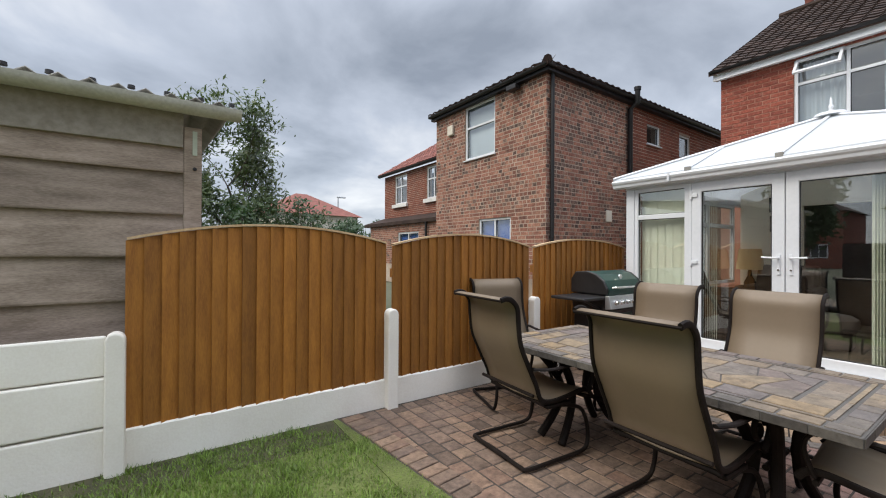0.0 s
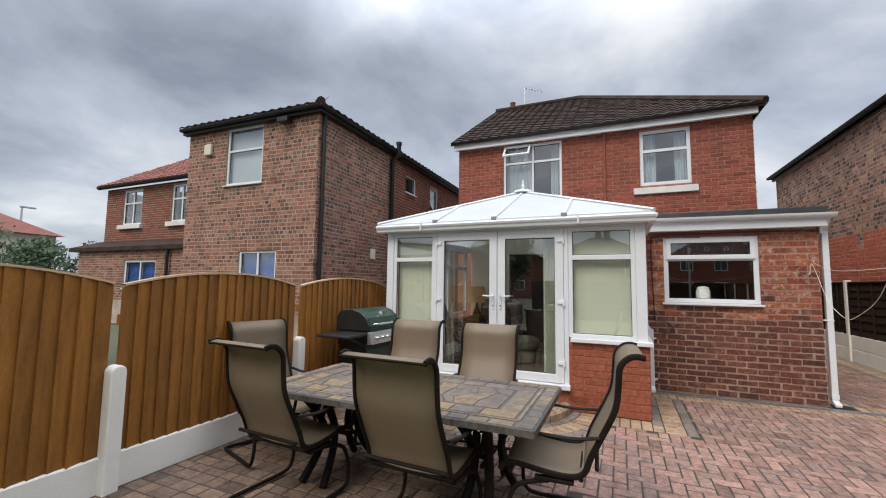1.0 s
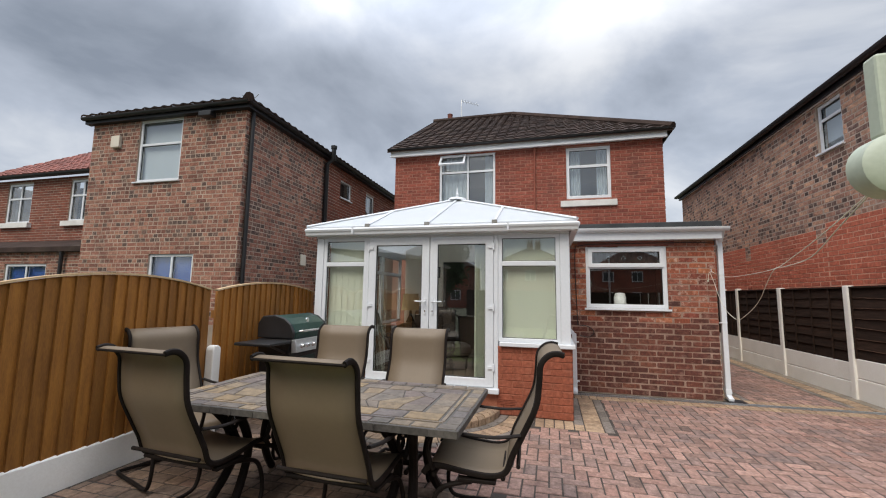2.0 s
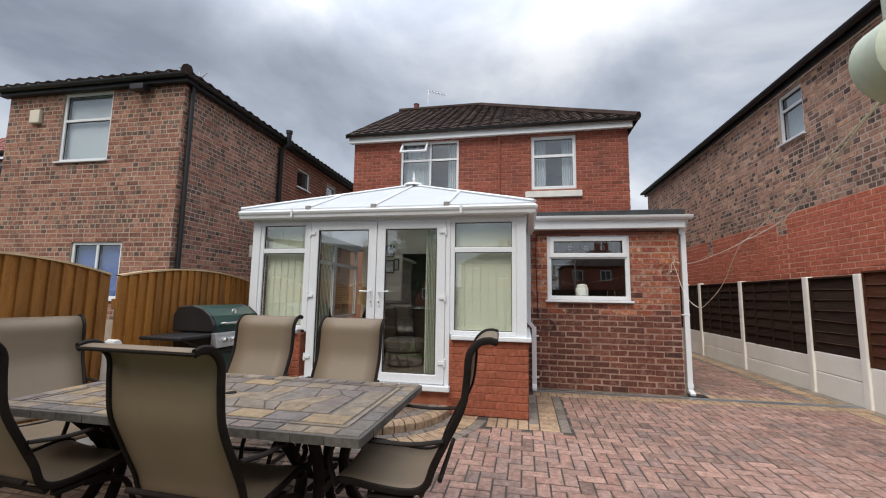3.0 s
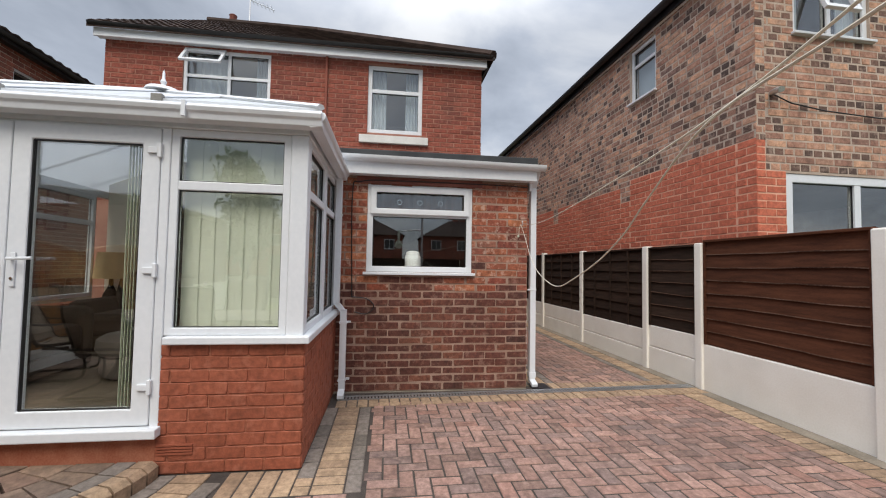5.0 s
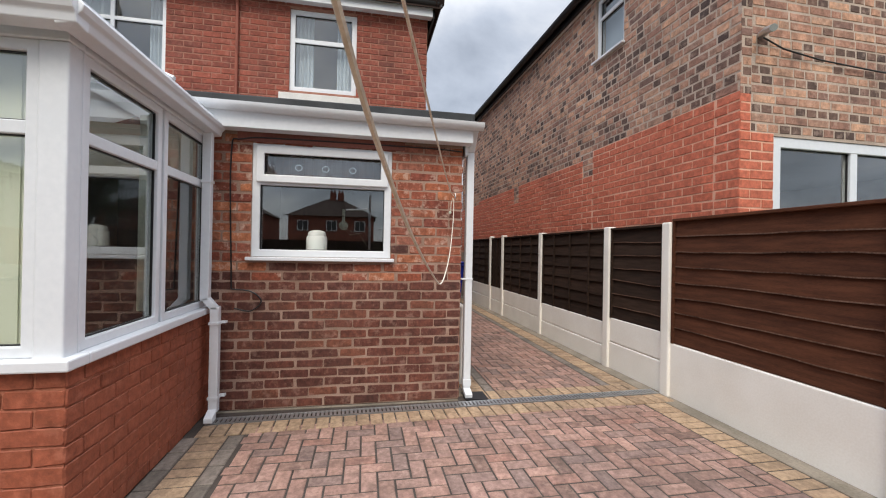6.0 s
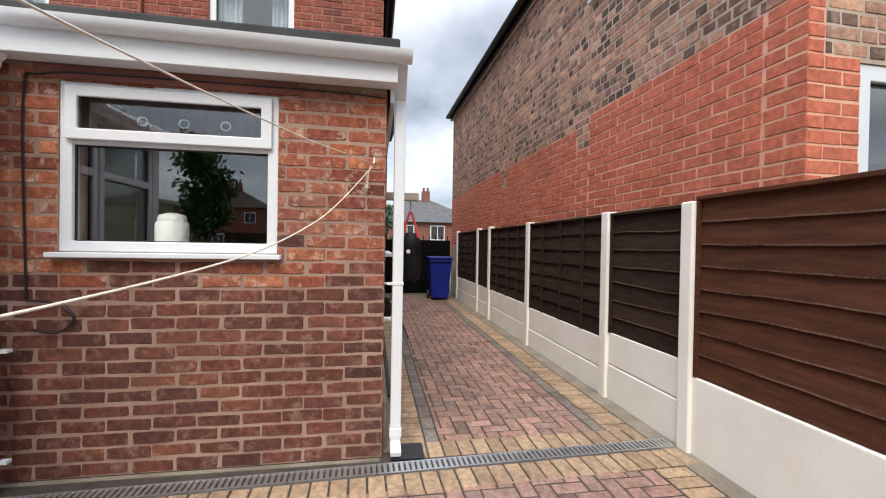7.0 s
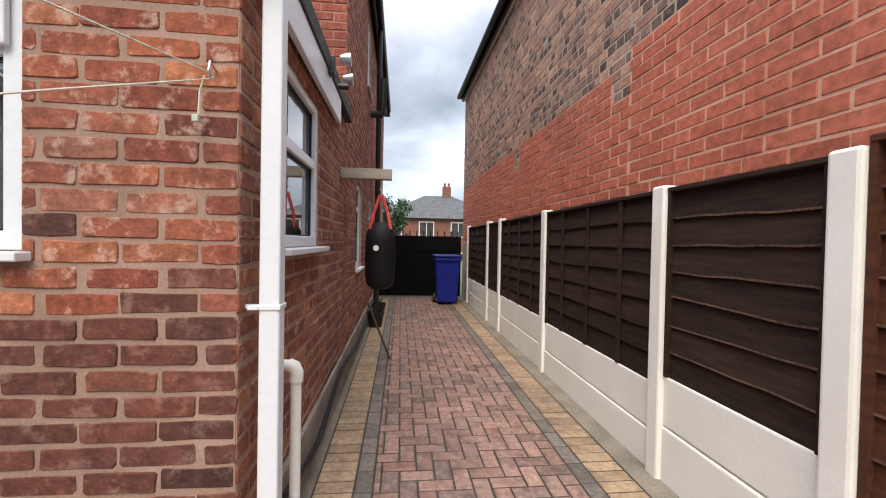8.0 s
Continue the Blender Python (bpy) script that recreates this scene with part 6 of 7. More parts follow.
part("thermometer", Geo().lathe([(0, 0), (0.03, 0), (0.03, -0.012), (0, -0.014)], ((bx0 + bx1) / 2, by0 + 0.08, 1.05), 16, "y"), M_CHROME, lid)
cp = part("control_panel", Geo().prism([(bx0, by0 - 0.05, 0.73), (bx0, by0 + 0.03, 0.72), (bx0, by0 + 0.03, 0.86), (bx0, by0 - 0.02, 0.865)], (bx1 - bx0, 0, 0)), M_STEEL, bbq, "brushed steel control panel", bevel=0.006)
for k in range(5):
    part("knob", Geo().lathe([(0, 0), (0.028, 0), (0.028, -0.008), (0.02, -0.012), (0.018, -0.035), (0, -0.036)], (bx0 + 0.10 + k * 0.112, by0 - 0.036, 0.795), 14, "y"), M_CHROME, cp, smooth=True)
part("shelf", Geo().box(3.50, bx0 - 0.01, by0 + 0.02, by1 - 0.02, 0.825, 0.855), M_BLACK, bbq, "black side shelf", bevel=0.01)
part("shelf", Geo().box(bx1 + 0.01, 4.95, by0 + 0.02, by1 - 0.02, 0.825, 0.855), M_BLACK, bbq, bevel=0.01)
for x in (3.62, 4.85):
    part("shelf_bracket", Geo().tube([(x, by0 + 0.1, 0.82), (bx0 if x < 4 else bx1, by0 + 0.1, 0.72)], 0.012, 6), M_BLACK, bbq)
for x in (bx0 + 0.06, bx1 - 0.06):
    for y in (by0 + 0.1, by1 - 0.08):
        part("wheel", Geo().lathe([(0, -0.018), (0.045, -0.018), (0.05, -0.01), (0.05, 0.01), (0.045, 0.018), (0, 0.018)], (x, y, 0.05), 14, "x"), M_BLACK, bbq)

bbq.matrix_world = pose(4.25, 2.72, 0) @ Matrix.Diagonal((1, 1, 1.05, 1))

# ---- washing line ----
HOOK = Vector((6.572, -2.558, 1.835))
ALONG = Vector((-0.9724, 0.2334, 0.0))


def line_at(s, z, off=0.0):
    return Vector((HOOK.x + ALONG.x * s, HOOK.y + ALONG.y * s + off, z))


g = Geo()
taut = [line_at(0, 1.835), line_at(0.5, 1.78), line_at(1.1, 1.715), line_at(1.95, 1.66), line_at(3.0, 1.63), line_at(3.85, 1.622), line_at(4.3, 1.66), line_at(4.8, 1.72), line_at(5.33, 1.80)]
slack = [line_at(0, 1.82, 0.01), line_at(0.43, 1.63), line_at(0.67, 1.523), line_at(0.95, 1.42), line_at(1.4, 1.31), line_at(1.95, 1.245), line_at(2.3, 1.237), line_at(2.6, 1.275), line_at(3.08, 1.362), line_at(3.37, 1.44), line_at(3.55, 1.515), line_at(3.85, 1.613, 0.004), line_at(4.2, 1.615, 0.008), line_at(4.62, 1.628, 0.01), line_at(5.0, 1.715, 0.01), line_at(5.33, 1.79, 0.01)]
g.tube(smooth_path(taut, 10), 0.0024, 6)
g.tube(smooth_path(slack, 8), 0.0026, 6)
line = lone("washing_line", g, M_ROPE, "pale washing line slung between the extension and its reel", "rope", smooth=True)
g = Geo().tube([HOOK + Vector((0.02, 0, 0.02)), HOOK + Vector((-0.02, 0, 0.03)), HOOK + Vector((-0.028, 0, 0)), HOOK + Vector((-0.012, 0, -0.02)), HOOK + Vector((0.0, 0, -0.005))], 0.004, 6)
part("hook", g, M_STEEL, line, smooth=True)
part("loose_end", Geo().tube([HOOK + Vector((-0.01, 0.02, -0.01)), HOOK + Vector((-0.008, 0.035, -0.06)), HOOK + Vector((-0.008, 0.038, -0.13)), HOOK + Vector((-0.008, 0.045, -0.135))], 0.0035, 6), M_ROPE, line)
part("peg", Geo().box(HOOK.x - 0.018, HOOK.x - 0.002, HOOK.y + 0.035, HOOK.y + 0.055, HOOK.z - 0.155, HOOK.z - 0.132), M_REEL, line, "small pale green plastic peg", bevel=0.003)
post = thing("line_post", "grey metal post carrying a pale green washing line reel", "post", (1.42, -1.86, 0))
part("pole", Geo().tube([(1.42, -1.86, -0.02), (1.42, -1.86, 2.5)], 0.026, 12), M_STEEL, post, smooth=True)
part("arm", Geo().tube([(1.42, -1.86, 2.20), (1.31, -1.36, 2.18)], 0.018, 8), M_STEEL, post, smooth=True)
part("reel", Geo().lathe([(0, -0.05), (0.078, -0.05), (0.095, -0.036), (0.095, 0.036), (0.078, 0.05), (0, 0.05)], (1.34, -1.31, 1.835), 28, "x"), M_REEL, post, "pale green plastic reel", smooth=True)
part("reel_bracket", Geo().box(1.31, 1.37, -1.34, -1.28, 1.925, 2.19), M_REEL, post, bevel=0.01)

# ---- along the side path ----
tagged(thing("gate", "black boarded gate with spiked top closing the path", "gate", (14.92, -3.6, 0)))
gate = bpy.data.objects["gate"]
for k in range(12):
    y = -4.60 + k * 0.164
    part("board", Geo().box(14.9, 14.93, y, y + 0.158, 0.03, 1.46), M_GATE, gate, bevel=0.004)
    part("spike", Geo().lathe([(0, 0), (0.012, 0), (0.012, 0.07), (0.02, 0.08), (0.0, 0.14)], (14.91, y + 0.079, 1.46), 6), M_GATE, gate)
part("backing", Geo().box(14.932, 14.945, -4.60, -2.635, 0.03, 1.45), M_GATE, gate)
for z in (0.3, 1.1):
    part("rail", Geo().box(14.885, 14.9, -4.60, -2.64, z, z + 0.1), M_GATE, gate)
wb = thing("wheelie_bin", "blue plastic wheeled rubbish bin beside the gate", "bin", (13.5, -4.18, 0))
part("body", Geo().add([(13.30 + a, -4.18 + b, 0.05) for a, b in ((0, -0.2), (0.44, -0.2), (0.44, 0.2), (0, 0.2))] + [(13.22 + a, -4.18 + b, 1.0) for a, b in ((0, -0.27), (0.6, -0.27), (0.6, 0.27), (0, 0.27))], [(3, 2, 1, 0), (4, 5, 6, 7), (0, 1, 5, 4), (1, 2, 6, 5), (2, 3, 7, 6), (3, 0, 4, 7)]), M_BIN, wb, bevel=0.02)
part("lid", Geo().box(13.17, 13.84, -4.47, -3.89, 1.0, 1.05), M_BIN, wb, bevel=0.02)
part("rim", Geo().box(13.19, 13.83, -4.46, -3.90, 0.93, 0.985), M_BIN, wb, bevel=0.01)
for y in (-4.42, -3.94):
    part("wheel", Geo().lathe([(0, -0.025), (0.1, -0.025), (0.1, 0.025), (0, 0.025)], (13.72, y, 0.10), 18, "y"), M_BLACK, wb)
wb.matrix_world = pose(13.93, -4.15, 0)
beam = lone("hanging_beam", Geo().box(8.76, 8.84, -3.07, -2.63, 1.85, 1.94), M_WOOD_RAW, "short grey timber beam fixed out from the house wall", "beam", bevel=0.006)
bag = thing("punch_bag", "black leather punch bag with red straps hanging on a chain", "punch bag", (8.97, -2.99, 0.78))
g = Geo()
for k in range(5):
    g.tube([(8.97 + 0.012 * math.cos(a * 0.785), -2.99 + (0.012 * math.sin(a * 0.785) if k % 2 else 0), 1.66 + k * 0.032 + 0.02 * math.sin(a * 0.785)) for a in range(9)], 0.004, 5)
part("chain", g, M_STEEL, bag)
part("body", Geo().lathe([(0, 0.84), (0.07, 0.845), (0.115, 0.88), (0.13, 0.96), (0.13, 1.26), (0.12, 1.34), (0.07, 1.41), (0, 1.43)], (8.97, -2.99, 0.0), 20), M_LEATHER, bag, smooth=True)
for s in (-1, 1):
    part("strap", Geo().tube([(8.97, -2.99 + s * 0.01, 1.66), (8.95, -2.99 + s * 0.06, 1.50), (8.90, -2.99 + s * 0.09, 1.36)], 0.014, 6, 0.5), M_RED, bag, "red webbing strap")
part("badge", Geo().lathe([(0, 0), (0.024, 0), (0.024, -0.006), (0, -0.006)], (8.845, -2.96, 1.20), 16, "x"), M_WHITE_PAINT, bag, "round white badge")
bag.matrix_world = pose(8.80, -2.98, 0.84)
sl = thing("security_light", "twin white security floodlight under the extension eaves", "wall lamp", (7.75, -2.75, 2.15))
part("mount", Geo().box(7.72, 7.78, -2.74, -2.70, 2.12, 2.24), M_BLACK, sl, bevel=0.006)
for x, z in ((7.70, 2.21), (7.82, 2.13)):
    part("lamp_head", Geo().lathe([(0, 0.0), (0.024, 0.0), (0.036, -0.035), (0.04, -0.065), (0, -0.06)], (x, -2.78, z), 16, "y"), M_STEEL, sl, smooth=True)
part("sensor", Geo().lathe([(0, 0), (0.02, 0), (0.02, -0.06), (0, -0.07)], (7.76, -2.76, 2.06), 12, "y"), M_BLACK, sl)
sl.matrix_world = pose(7.9, -2.73, 2.40)
part("waste_pipe", Geo().tube([(6.95, -2.62, 0.80), (6.95, -2.70, 0.80), (6.95, -2.725, 0.785), (6.95, -2.732, 0.75), (6.95, -2.732, 0.02)], 0.022, 10), M_WHITE_PAINT, ext, "white plastic waste pipe with an elbow", smooth=True)
part("elbow", Geo().tube([(6.95, -2.70, 0.80), (6.95, -2.725, 0.79), (6.95, -2.734, 0.77), (6.95, -2.732, 0.73)], 0.028, 10), M_WHITE_PAINT, ext, smooth=True)
part("plinth", Geo().box(XX + 0.1, 16.0, XY0 - 0.035, XY0 - 0.008, -0.02, 0.30), M_HAUNCH, ext, "grey cement plinth", bevel=0.008)
part("gully", Geo().box(6.54, 6.74, -2.90, -2.69, -0.02, 0.006), M_BLACK, ext)
g = Geo()
for k, (r, y) in enumerate(((0.012, -2.685), (0.009, -2.70))):
    pts = smooth_path([(6.95, y, 0.25), (7.6, y - 0.01, 0.16), (8.6, y + 0.005, 0.24), (9.8, y, 0.17), (11.2, y, 0.2)], 6)
    g.tube(pts, r, 6)
lone("wall_cable", g, M_BLACK, "black cables draped along the foot of the wall", "cable")
g = Geo()
g.tube(smooth_path([(XX - 0.012, CY0 - 0.18, 1.0), (XX - 0.014, CY0 - 0.16, 2.1), (XX - 0.014, CY0 - 0.25, 2.24), (XX - 0.014, -1.2, 2.262), (XX - 0.014, -2.3, 2.262), (XX - 0.014, -2.62, 2.25)], 6), 0.006, 6)
g.tube(smooth_path([(XX - 0.012, CY0 - 0.18, 1.0), (XX - 0.02, -0.85, 0.98), (XX - 0.02, -0.93, 0.90), (XX - 0.02, -0.85, 0.82), (XX - 0.012, -0.72, 0.84)], 6), 0.006, 6)
lone("wall_cable", g, M_BLACK, "thin dark cable clipped over the kitchen window", "cable")
part("flue", Geo().tube([(11.7, -2.66, 3.3), (11.7, -2.82, 3.3), (11.7, -2.84, 3.4), (11.7, -2.84, 3.85)], 0.06, 10), M_BLACK, house, "black boiler flue", smooth=True)
part("side_pipe", Geo().tube([(12.3, -2.75, 0), (12.3, -2.75, 4.9)], 0.045, 10), M_BLACK, house, smooth=True)
for x, y, r, h in ((11.55, -2.79, 0.13, 0.24), (12.5, -2.79, 0.12, 0.22)):
    p = thing("flower_pot", "black plastic plant pot at the foot of the wall", "pot", (x, y, 0), 0, "pots by the wall")
    part("pot", Geo().lathe([(0, 0), (r * 0.75, 0), (r, h - 0.04), (r * 1.08, h - 0.04), (r * 1.08, h), (r * 0.95, h), (r * 0.9, h - 0.05), (0, h - 0.05)], (x, y, 0), 18), M_BLACK, p, smooth=True)
    g = Geo()
    for k in range(8):
        a = k * 0.785
        g.tube([(x, y, h - 0.06), (x + 0.05 * math.cos(a), y + 0.05 * math.sin(a), h + 0.05), (x + 0.10 * math.cos(a), y + 0.10 * math.sin(a), h + 0.09)], [0.006, 0.005, 0.001], 5)
    part("stems", g, M_LEAF_DARK, p)
lone("stick", Geo().tube([(9.75, -3.06, 0.01), (9.85, -2.80, 0.62)], 0.012, 6), M_BARK, "thin dark stick leaning on the wall", "stick")

# ---- trees and distance ----
def tree(name, at, height, spread, leaves, mat, label, seed, leaf=0.05, trunk=0.09, low=0.25):
    rng = random.Random(seed)
    t = thing(name, label, "tree", at)
    base = Vector(at)
    g, tips = Geo(), []

    def limb(p, d, length, r, depth):
        pts, rad = [p], [r]
        for k in range(4):
            d = (d + Vector((rng.uniform(-0.25, 0.25), rng.uniform(-0.25, 0.25), rng.uniform(-0.05, 0.2)))).normalized()
            p = p + d * length / 4
            pts.append(p)
            rad.append(r * (1 - 0.18 * (k + 1)))
            if depth < 3 and k >= (1 if depth else 0):
                for _ in range(2):
                    side = Vector((rng.uniform(-1, 1), rng.uniform(-1, 1), rng.uniform(0.0, 0.8))).normalized()
                    limb(p, (d * 0.5 + side * 0.8).normalized(), length * rng.uniform(0.36, 0.52), rad[-1] * 0.6, depth + 1)
            if depth >= 1:
                tips.append(p)
        g.tube(pts, rad, 6 if depth < 2 else 4)

    limb(base, Vector((0, 0, 1)), height * 0.62, trunk, 0)
    part("trunk", g, M_BARK, t, smooth=True)
    vs, fs = [], []
    for k in range(leaves):
        p = rng.choice(tips) + Vector((rng.gauss(0, 1), rng.gauss(0, 1), rng.gauss(0, 0.8))) * spread * 0.07
        if p.z < base.z + height * low:
            continue
        a = Vector((rng.gauss(0, 1), rng.gauss(0, 1), rng.gauss(0, 1))).normalized()
        b = a.orthogonal().normalized()
        s = leaf * rng.uniform(0.6, 1.3)
        i = len(vs)
        vs += [p - a * s, p + b * s * 0.45, p + a * s, p - b * s * 0.45]
        fs.append((i, i + 1, i + 2, i + 3))
    part("crown", Geo().add(vs, fs), mat, t, kind="stuff")
    return t


tree("tree", (1.75, 9.2, 0), 4.6, 1.9, 7000, M_LEAF, "slender small-leaved tree with an airy crown", 4, 0.055, 0.07, 0.3)
tree("tree", (0.85, 8.4, 0), 4.5, 1.5, 3600, M_LEAF, "slender small-leaved tree with an airy crown", 14, 0.05, 0.05, 0.3)


def bush(at, rx, ry, rz, count, mat, label, seed, leaf=0.06):
    rng = random.Random(seed)
    t = thing("bush", label, "bush", at)
    g = Geo()
    for k in range(7):
        a = rng.uniform(0, 6.28)
        g.tube([at, (at[0] + rx * 0.4 * math.cos(a), at[1] + ry * 0.4 * math.sin(a), at[2] + rz * 0.6), (at[0] + rx * 0.7 * math.cos(a), at[1] + ry * 0.7 * math.sin(a), at[2] + rz * 1.1)], [0.03, 0.02, 0.008], 5)
    part("stems", g, M_BARK, t)
    vs, fs = [], []
    clumps = [(rng.uniform(-0.75, 0.75) * rx, rng.uniform(-0.75, 0.75) * ry, rng.uniform(0.15, 1.0) * rz, rng.uniform(0.25, 0.45)) for _ in range(40)]
    for k in range(count):
        cx, cy, cz, cr = rng.choice(clumps)
        d = Vector((rng.gauss(0, 1), rng.gauss(0, 1), rng.gauss(0, 1))).normalized()
        p = Vector((at[0] + cx + d.x * cr * rx * 0.6, at[1] + cy + d.y * cr * ry * 0.6, at[2] + cz + d.z * cr * rz * 0.7 + 0.1 * rz))
        if p.z < at[2]:
            continue
        a = Vector((rng.gauss(0, 1), rng.gauss(0, 1), rng.gauss(0, 1))).normalized()
        b = a.orthogonal().normalized()
        s = leaf * rng.uniform(0.6, 1.3)
        i = len(vs)
        vs += [p - a * s, p + b * s * 0.5, p + a * s, p - b * s * 0.5]
        fs.append((i, i + 1, i + 2, i + 3))
    part("leaves", Geo().add(vs, fs), mat, t, kind="stuff")


bush((1.5, 7.6, 0), 1.0, 0.8, 1.75, 5000, M_LEAF_DARK, "dense dark green shrub behind the fence", 3, 0.05)
for k, (x, y, w, h) in enumerate(((8.5, 24.0, 1.9, 2.5), (5.5, 22.0, 1.8, 2.1), (11.0, 26.0, 2.0, 2.6), (14.5, 27.0, 2.0, 2.4), (2.5, 23.0, 2.0, 2.0))):
    bush((x, y, 0), w, w, h, 2600, M_LEAF_DARK, "rounded green garden hedge in the distance", 30 + k, 0.13)
tree("tree", (27.0, -2.95, 0), 3.7, 1.8, 2500, M_LEAF_DARK, "bushy green tree beyond the gate", 44, 0.10, 0.12, 0.2)


def far_house(at, turn, w, d, wall_h, roof_h, wall_mat, label, roof_mat, chimneys=1, windows=True):
    t = thing("distant_house", label, "house", at, turn, "houses in the distance")
    part("wall", Geo().box(-w / 2, w / 2, -d / 2, d / 2, 0, wall_h), wall_mat, t, local=True)
    e = 0.3
    g = Geo()
    c = [(-w / 2 - e, -d / 2 - e, wall_h), (w / 2 + e, -d / 2 - e, wall_h), (w / 2 + e, d / 2 + e, wall_h), (-w / 2 - e, d / 2 + e, wall_h)]
    k = min(w, d) / 2 * 0.95
    r = [(-w / 2 + k, 0, wall_h + roof_h), (w / 2 - k, 0, wall_h + roof_h)]
    g.add(c + r, [(0, 1, 5, 4), (1, 2, 5), (2, 3, 4, 5), (3, 0, 4), (3, 2, 1, 0)])
    rf = part("roof", g, roof_mat, t, local=True)
    for i in range(chimneys):
        x = r[0][0] + (r[1][0] - r[0][0]) * (i + 0.2) / max(1, chimneys)
        part("chimney", Geo().box(x - 0.35, x + 0.35, -0.3, 0.3, wall_h + roof_h - 0.7, wall_h + roof_h + 0.8), wall_mat, rf, local=True)
        for s in (-0.18, 0.18):
            part("chimney_pot", Geo().lathe([(0, 0), (0.11, 0), (0.09, 0.35), (0, 0.35)], (x + s, 0, wall_h + roof_h + 0.8), 8), M_TILE_RED, rf, local=True)
    if windows:
        n = max(2, int(w / 2.4))
        for side in (-1, 1):
            for i in range(n):
                for z in (0.9, 3.3):
                    if z + 1.2 > wall_h:
                        continue
                    x = -w / 2 + w * (i + 0.5) / n
                    y = side * d / 2
                    wdw = part("window", Geo().box(x - 0.6, x + 0.6, y - 0.04, y + 0.04, z, z + 1.2), M_UPVC, t, local=True)
                    part("pane", Geo().box(x - 0.52, x - 0.03, y - 0.05, y + 0.05, z + 0.08, z + 1.12).box(x + 0.03, x + 0.52, y - 0.05, y + 0.05, z + 0.08, z + 1.12), M_DARK, wdw, local=True)
    return t


far_house((8.9, 33.0, 0), 10, 6.6, 6, 4.0, 1.85, M_CREAM, "cream rendered bungalow with a red roof", M_TILE_RED, 0)
far_house((41.0, -6.4, -1.6), 90, 10, 8, 4.75, 2.2, M_BRICK_LEFT, "red brick house with a grey hipped roof", material("grey_slate_roof", (0.055, 0.055, 0.058), (0.1, 0.098, 0.1), 2, 30, 0.85, 0.3), 1)
# the row of houses and trees at the end of the garden, seen mirrored in the panes
for k in range(4):
    far_house((-42.0, -22.0 + 12.0 * k, 0), 90, 9.5, 8, 5.0, 2.4, M_BRICK_WING, "red brick house with a brown hipped roof and chimneys", M_TILE, 2)
tree("tree", (-10.0, -11.5, 0), 8.5, 4.2, 6000, M_LEAF_DARK, "tall leafy garden tree at the far boundary", 61, 0.14, 0.18, 0.2)
tree("tree", (-12.0, 5.5, 0), 6.0, 3.2, 4000, M_LEAF_DARK, "leafy garden tree at the far boundary", 62, 0.14, 0.14, 0.2)
lp = thing("street_lamp", "thin grey street lamp standing in the distance", "street lamp", (13.0, 36.0, 0))
part("column", Geo().tube([(13.0, 36.0, 0), (13.0, 36.0, 5.6), (13.0, 36.0, 6.2)], [0.09, 0.06, 0.05], 8), M_STEEL, lp)
part("lantern", Geo().box(12.9, 13.7, 35.9, 36.1, 6.15, 6.27), M_STEEL, lp, bevel=0.02)
rear = thing("rear_fence", "dark timber fence closing the far end of the garden", "fence", (-9.0, -1.0, 0))
for k in range(40):
    part("fence_board", Geo().box(-9.02, -9.0, -6.0 + k * 0.24, -6.0 + k * 0.24 + 0.235, 0.0, 1.7), M_LAP, rear)

# ---- paving ----
def block_geo(x0, x1, y0, y1, top=0.0, dz=0.0, e=0.005):
    g = Geo()
    t = top + dz
    lo = [(x0, y0), (x1, y0), (x1, y1), (x0, y1)]
    hi = [(x0 + e, y0 + e), (x1 - e, y0 + e), (x1 - e, y1 - e), (x0 + e, y1 - e)]
    g.add([(x, y, -0.03) for x, y in lo] + [(x, y, t - 0.004) for x, y in lo] + [(x, y, t) for x, y in hi],
          [(8, 9, 10, 11)] + [(4 + i, 4 + (i + 1) % 4, 8 + (i + 1) % 4, 8 + i) for i in range(4)] + [(i, (i + 1) % 4, 4 + (i + 1) % 4, 4 + i) for i in range(4)])
    return g


def herringbone(x0, x1, y0, y1):
    """Rectangles of a right-angled herringbone, cut to the field."""
    s, out = 0.1, []
    for i in range(int((x1 - x0) / s) + 4):
        for j in range(int((y1 - y0) / s) + 4):
            k = (i - j) % 4
            x, y = x0 + (i - 2) * s, y0 + (j - 2) * s
            if k == 0:
                r = (x, x + 2 * s, y, y + s)
            elif k == 3:
                r = (x + 0, x + s, y, y + 2 * s)
            else:
                continue
            r = (max(r[0], x0), min(r[1], x1), max(r[2], y0), min(r[3], y1))
            if r[1] - r[0] > 0.025 and r[3] - r[2] > 0.025:
                out.append(r)
    return out


yard = thing("yard_paving", "red block paving laid in herringbone with buff and charcoal edges", "paving", (4.0, -2.0, 0), kind="structure")
J = 0.0058
SC = (CX, MID)
YARD, PATH_WAY = (1.28, 6.24, -4.265, 0.95), (6.75, 14.85, -4.17, -3.03)


def yard_cut(r):
    """Trims a block to the stepped outline of the yard."""
    cx = (r[0] + r[1]) / 2
    far = -0.05 if cx < 2.9 else 0.95 if cx < 4.65 else -0.945
    r = (r[0], r[1], r[2], min(r[3], far))
    cy = (r[2] + r[3]) / 2
    if cy > -0.05:
        r = (max(r[0], 2.9), r[1], r[2], r[3])
    if cy > -0.945:
        r = (r[0], min(r[1], 4.65), r[2], r[3])
    return r


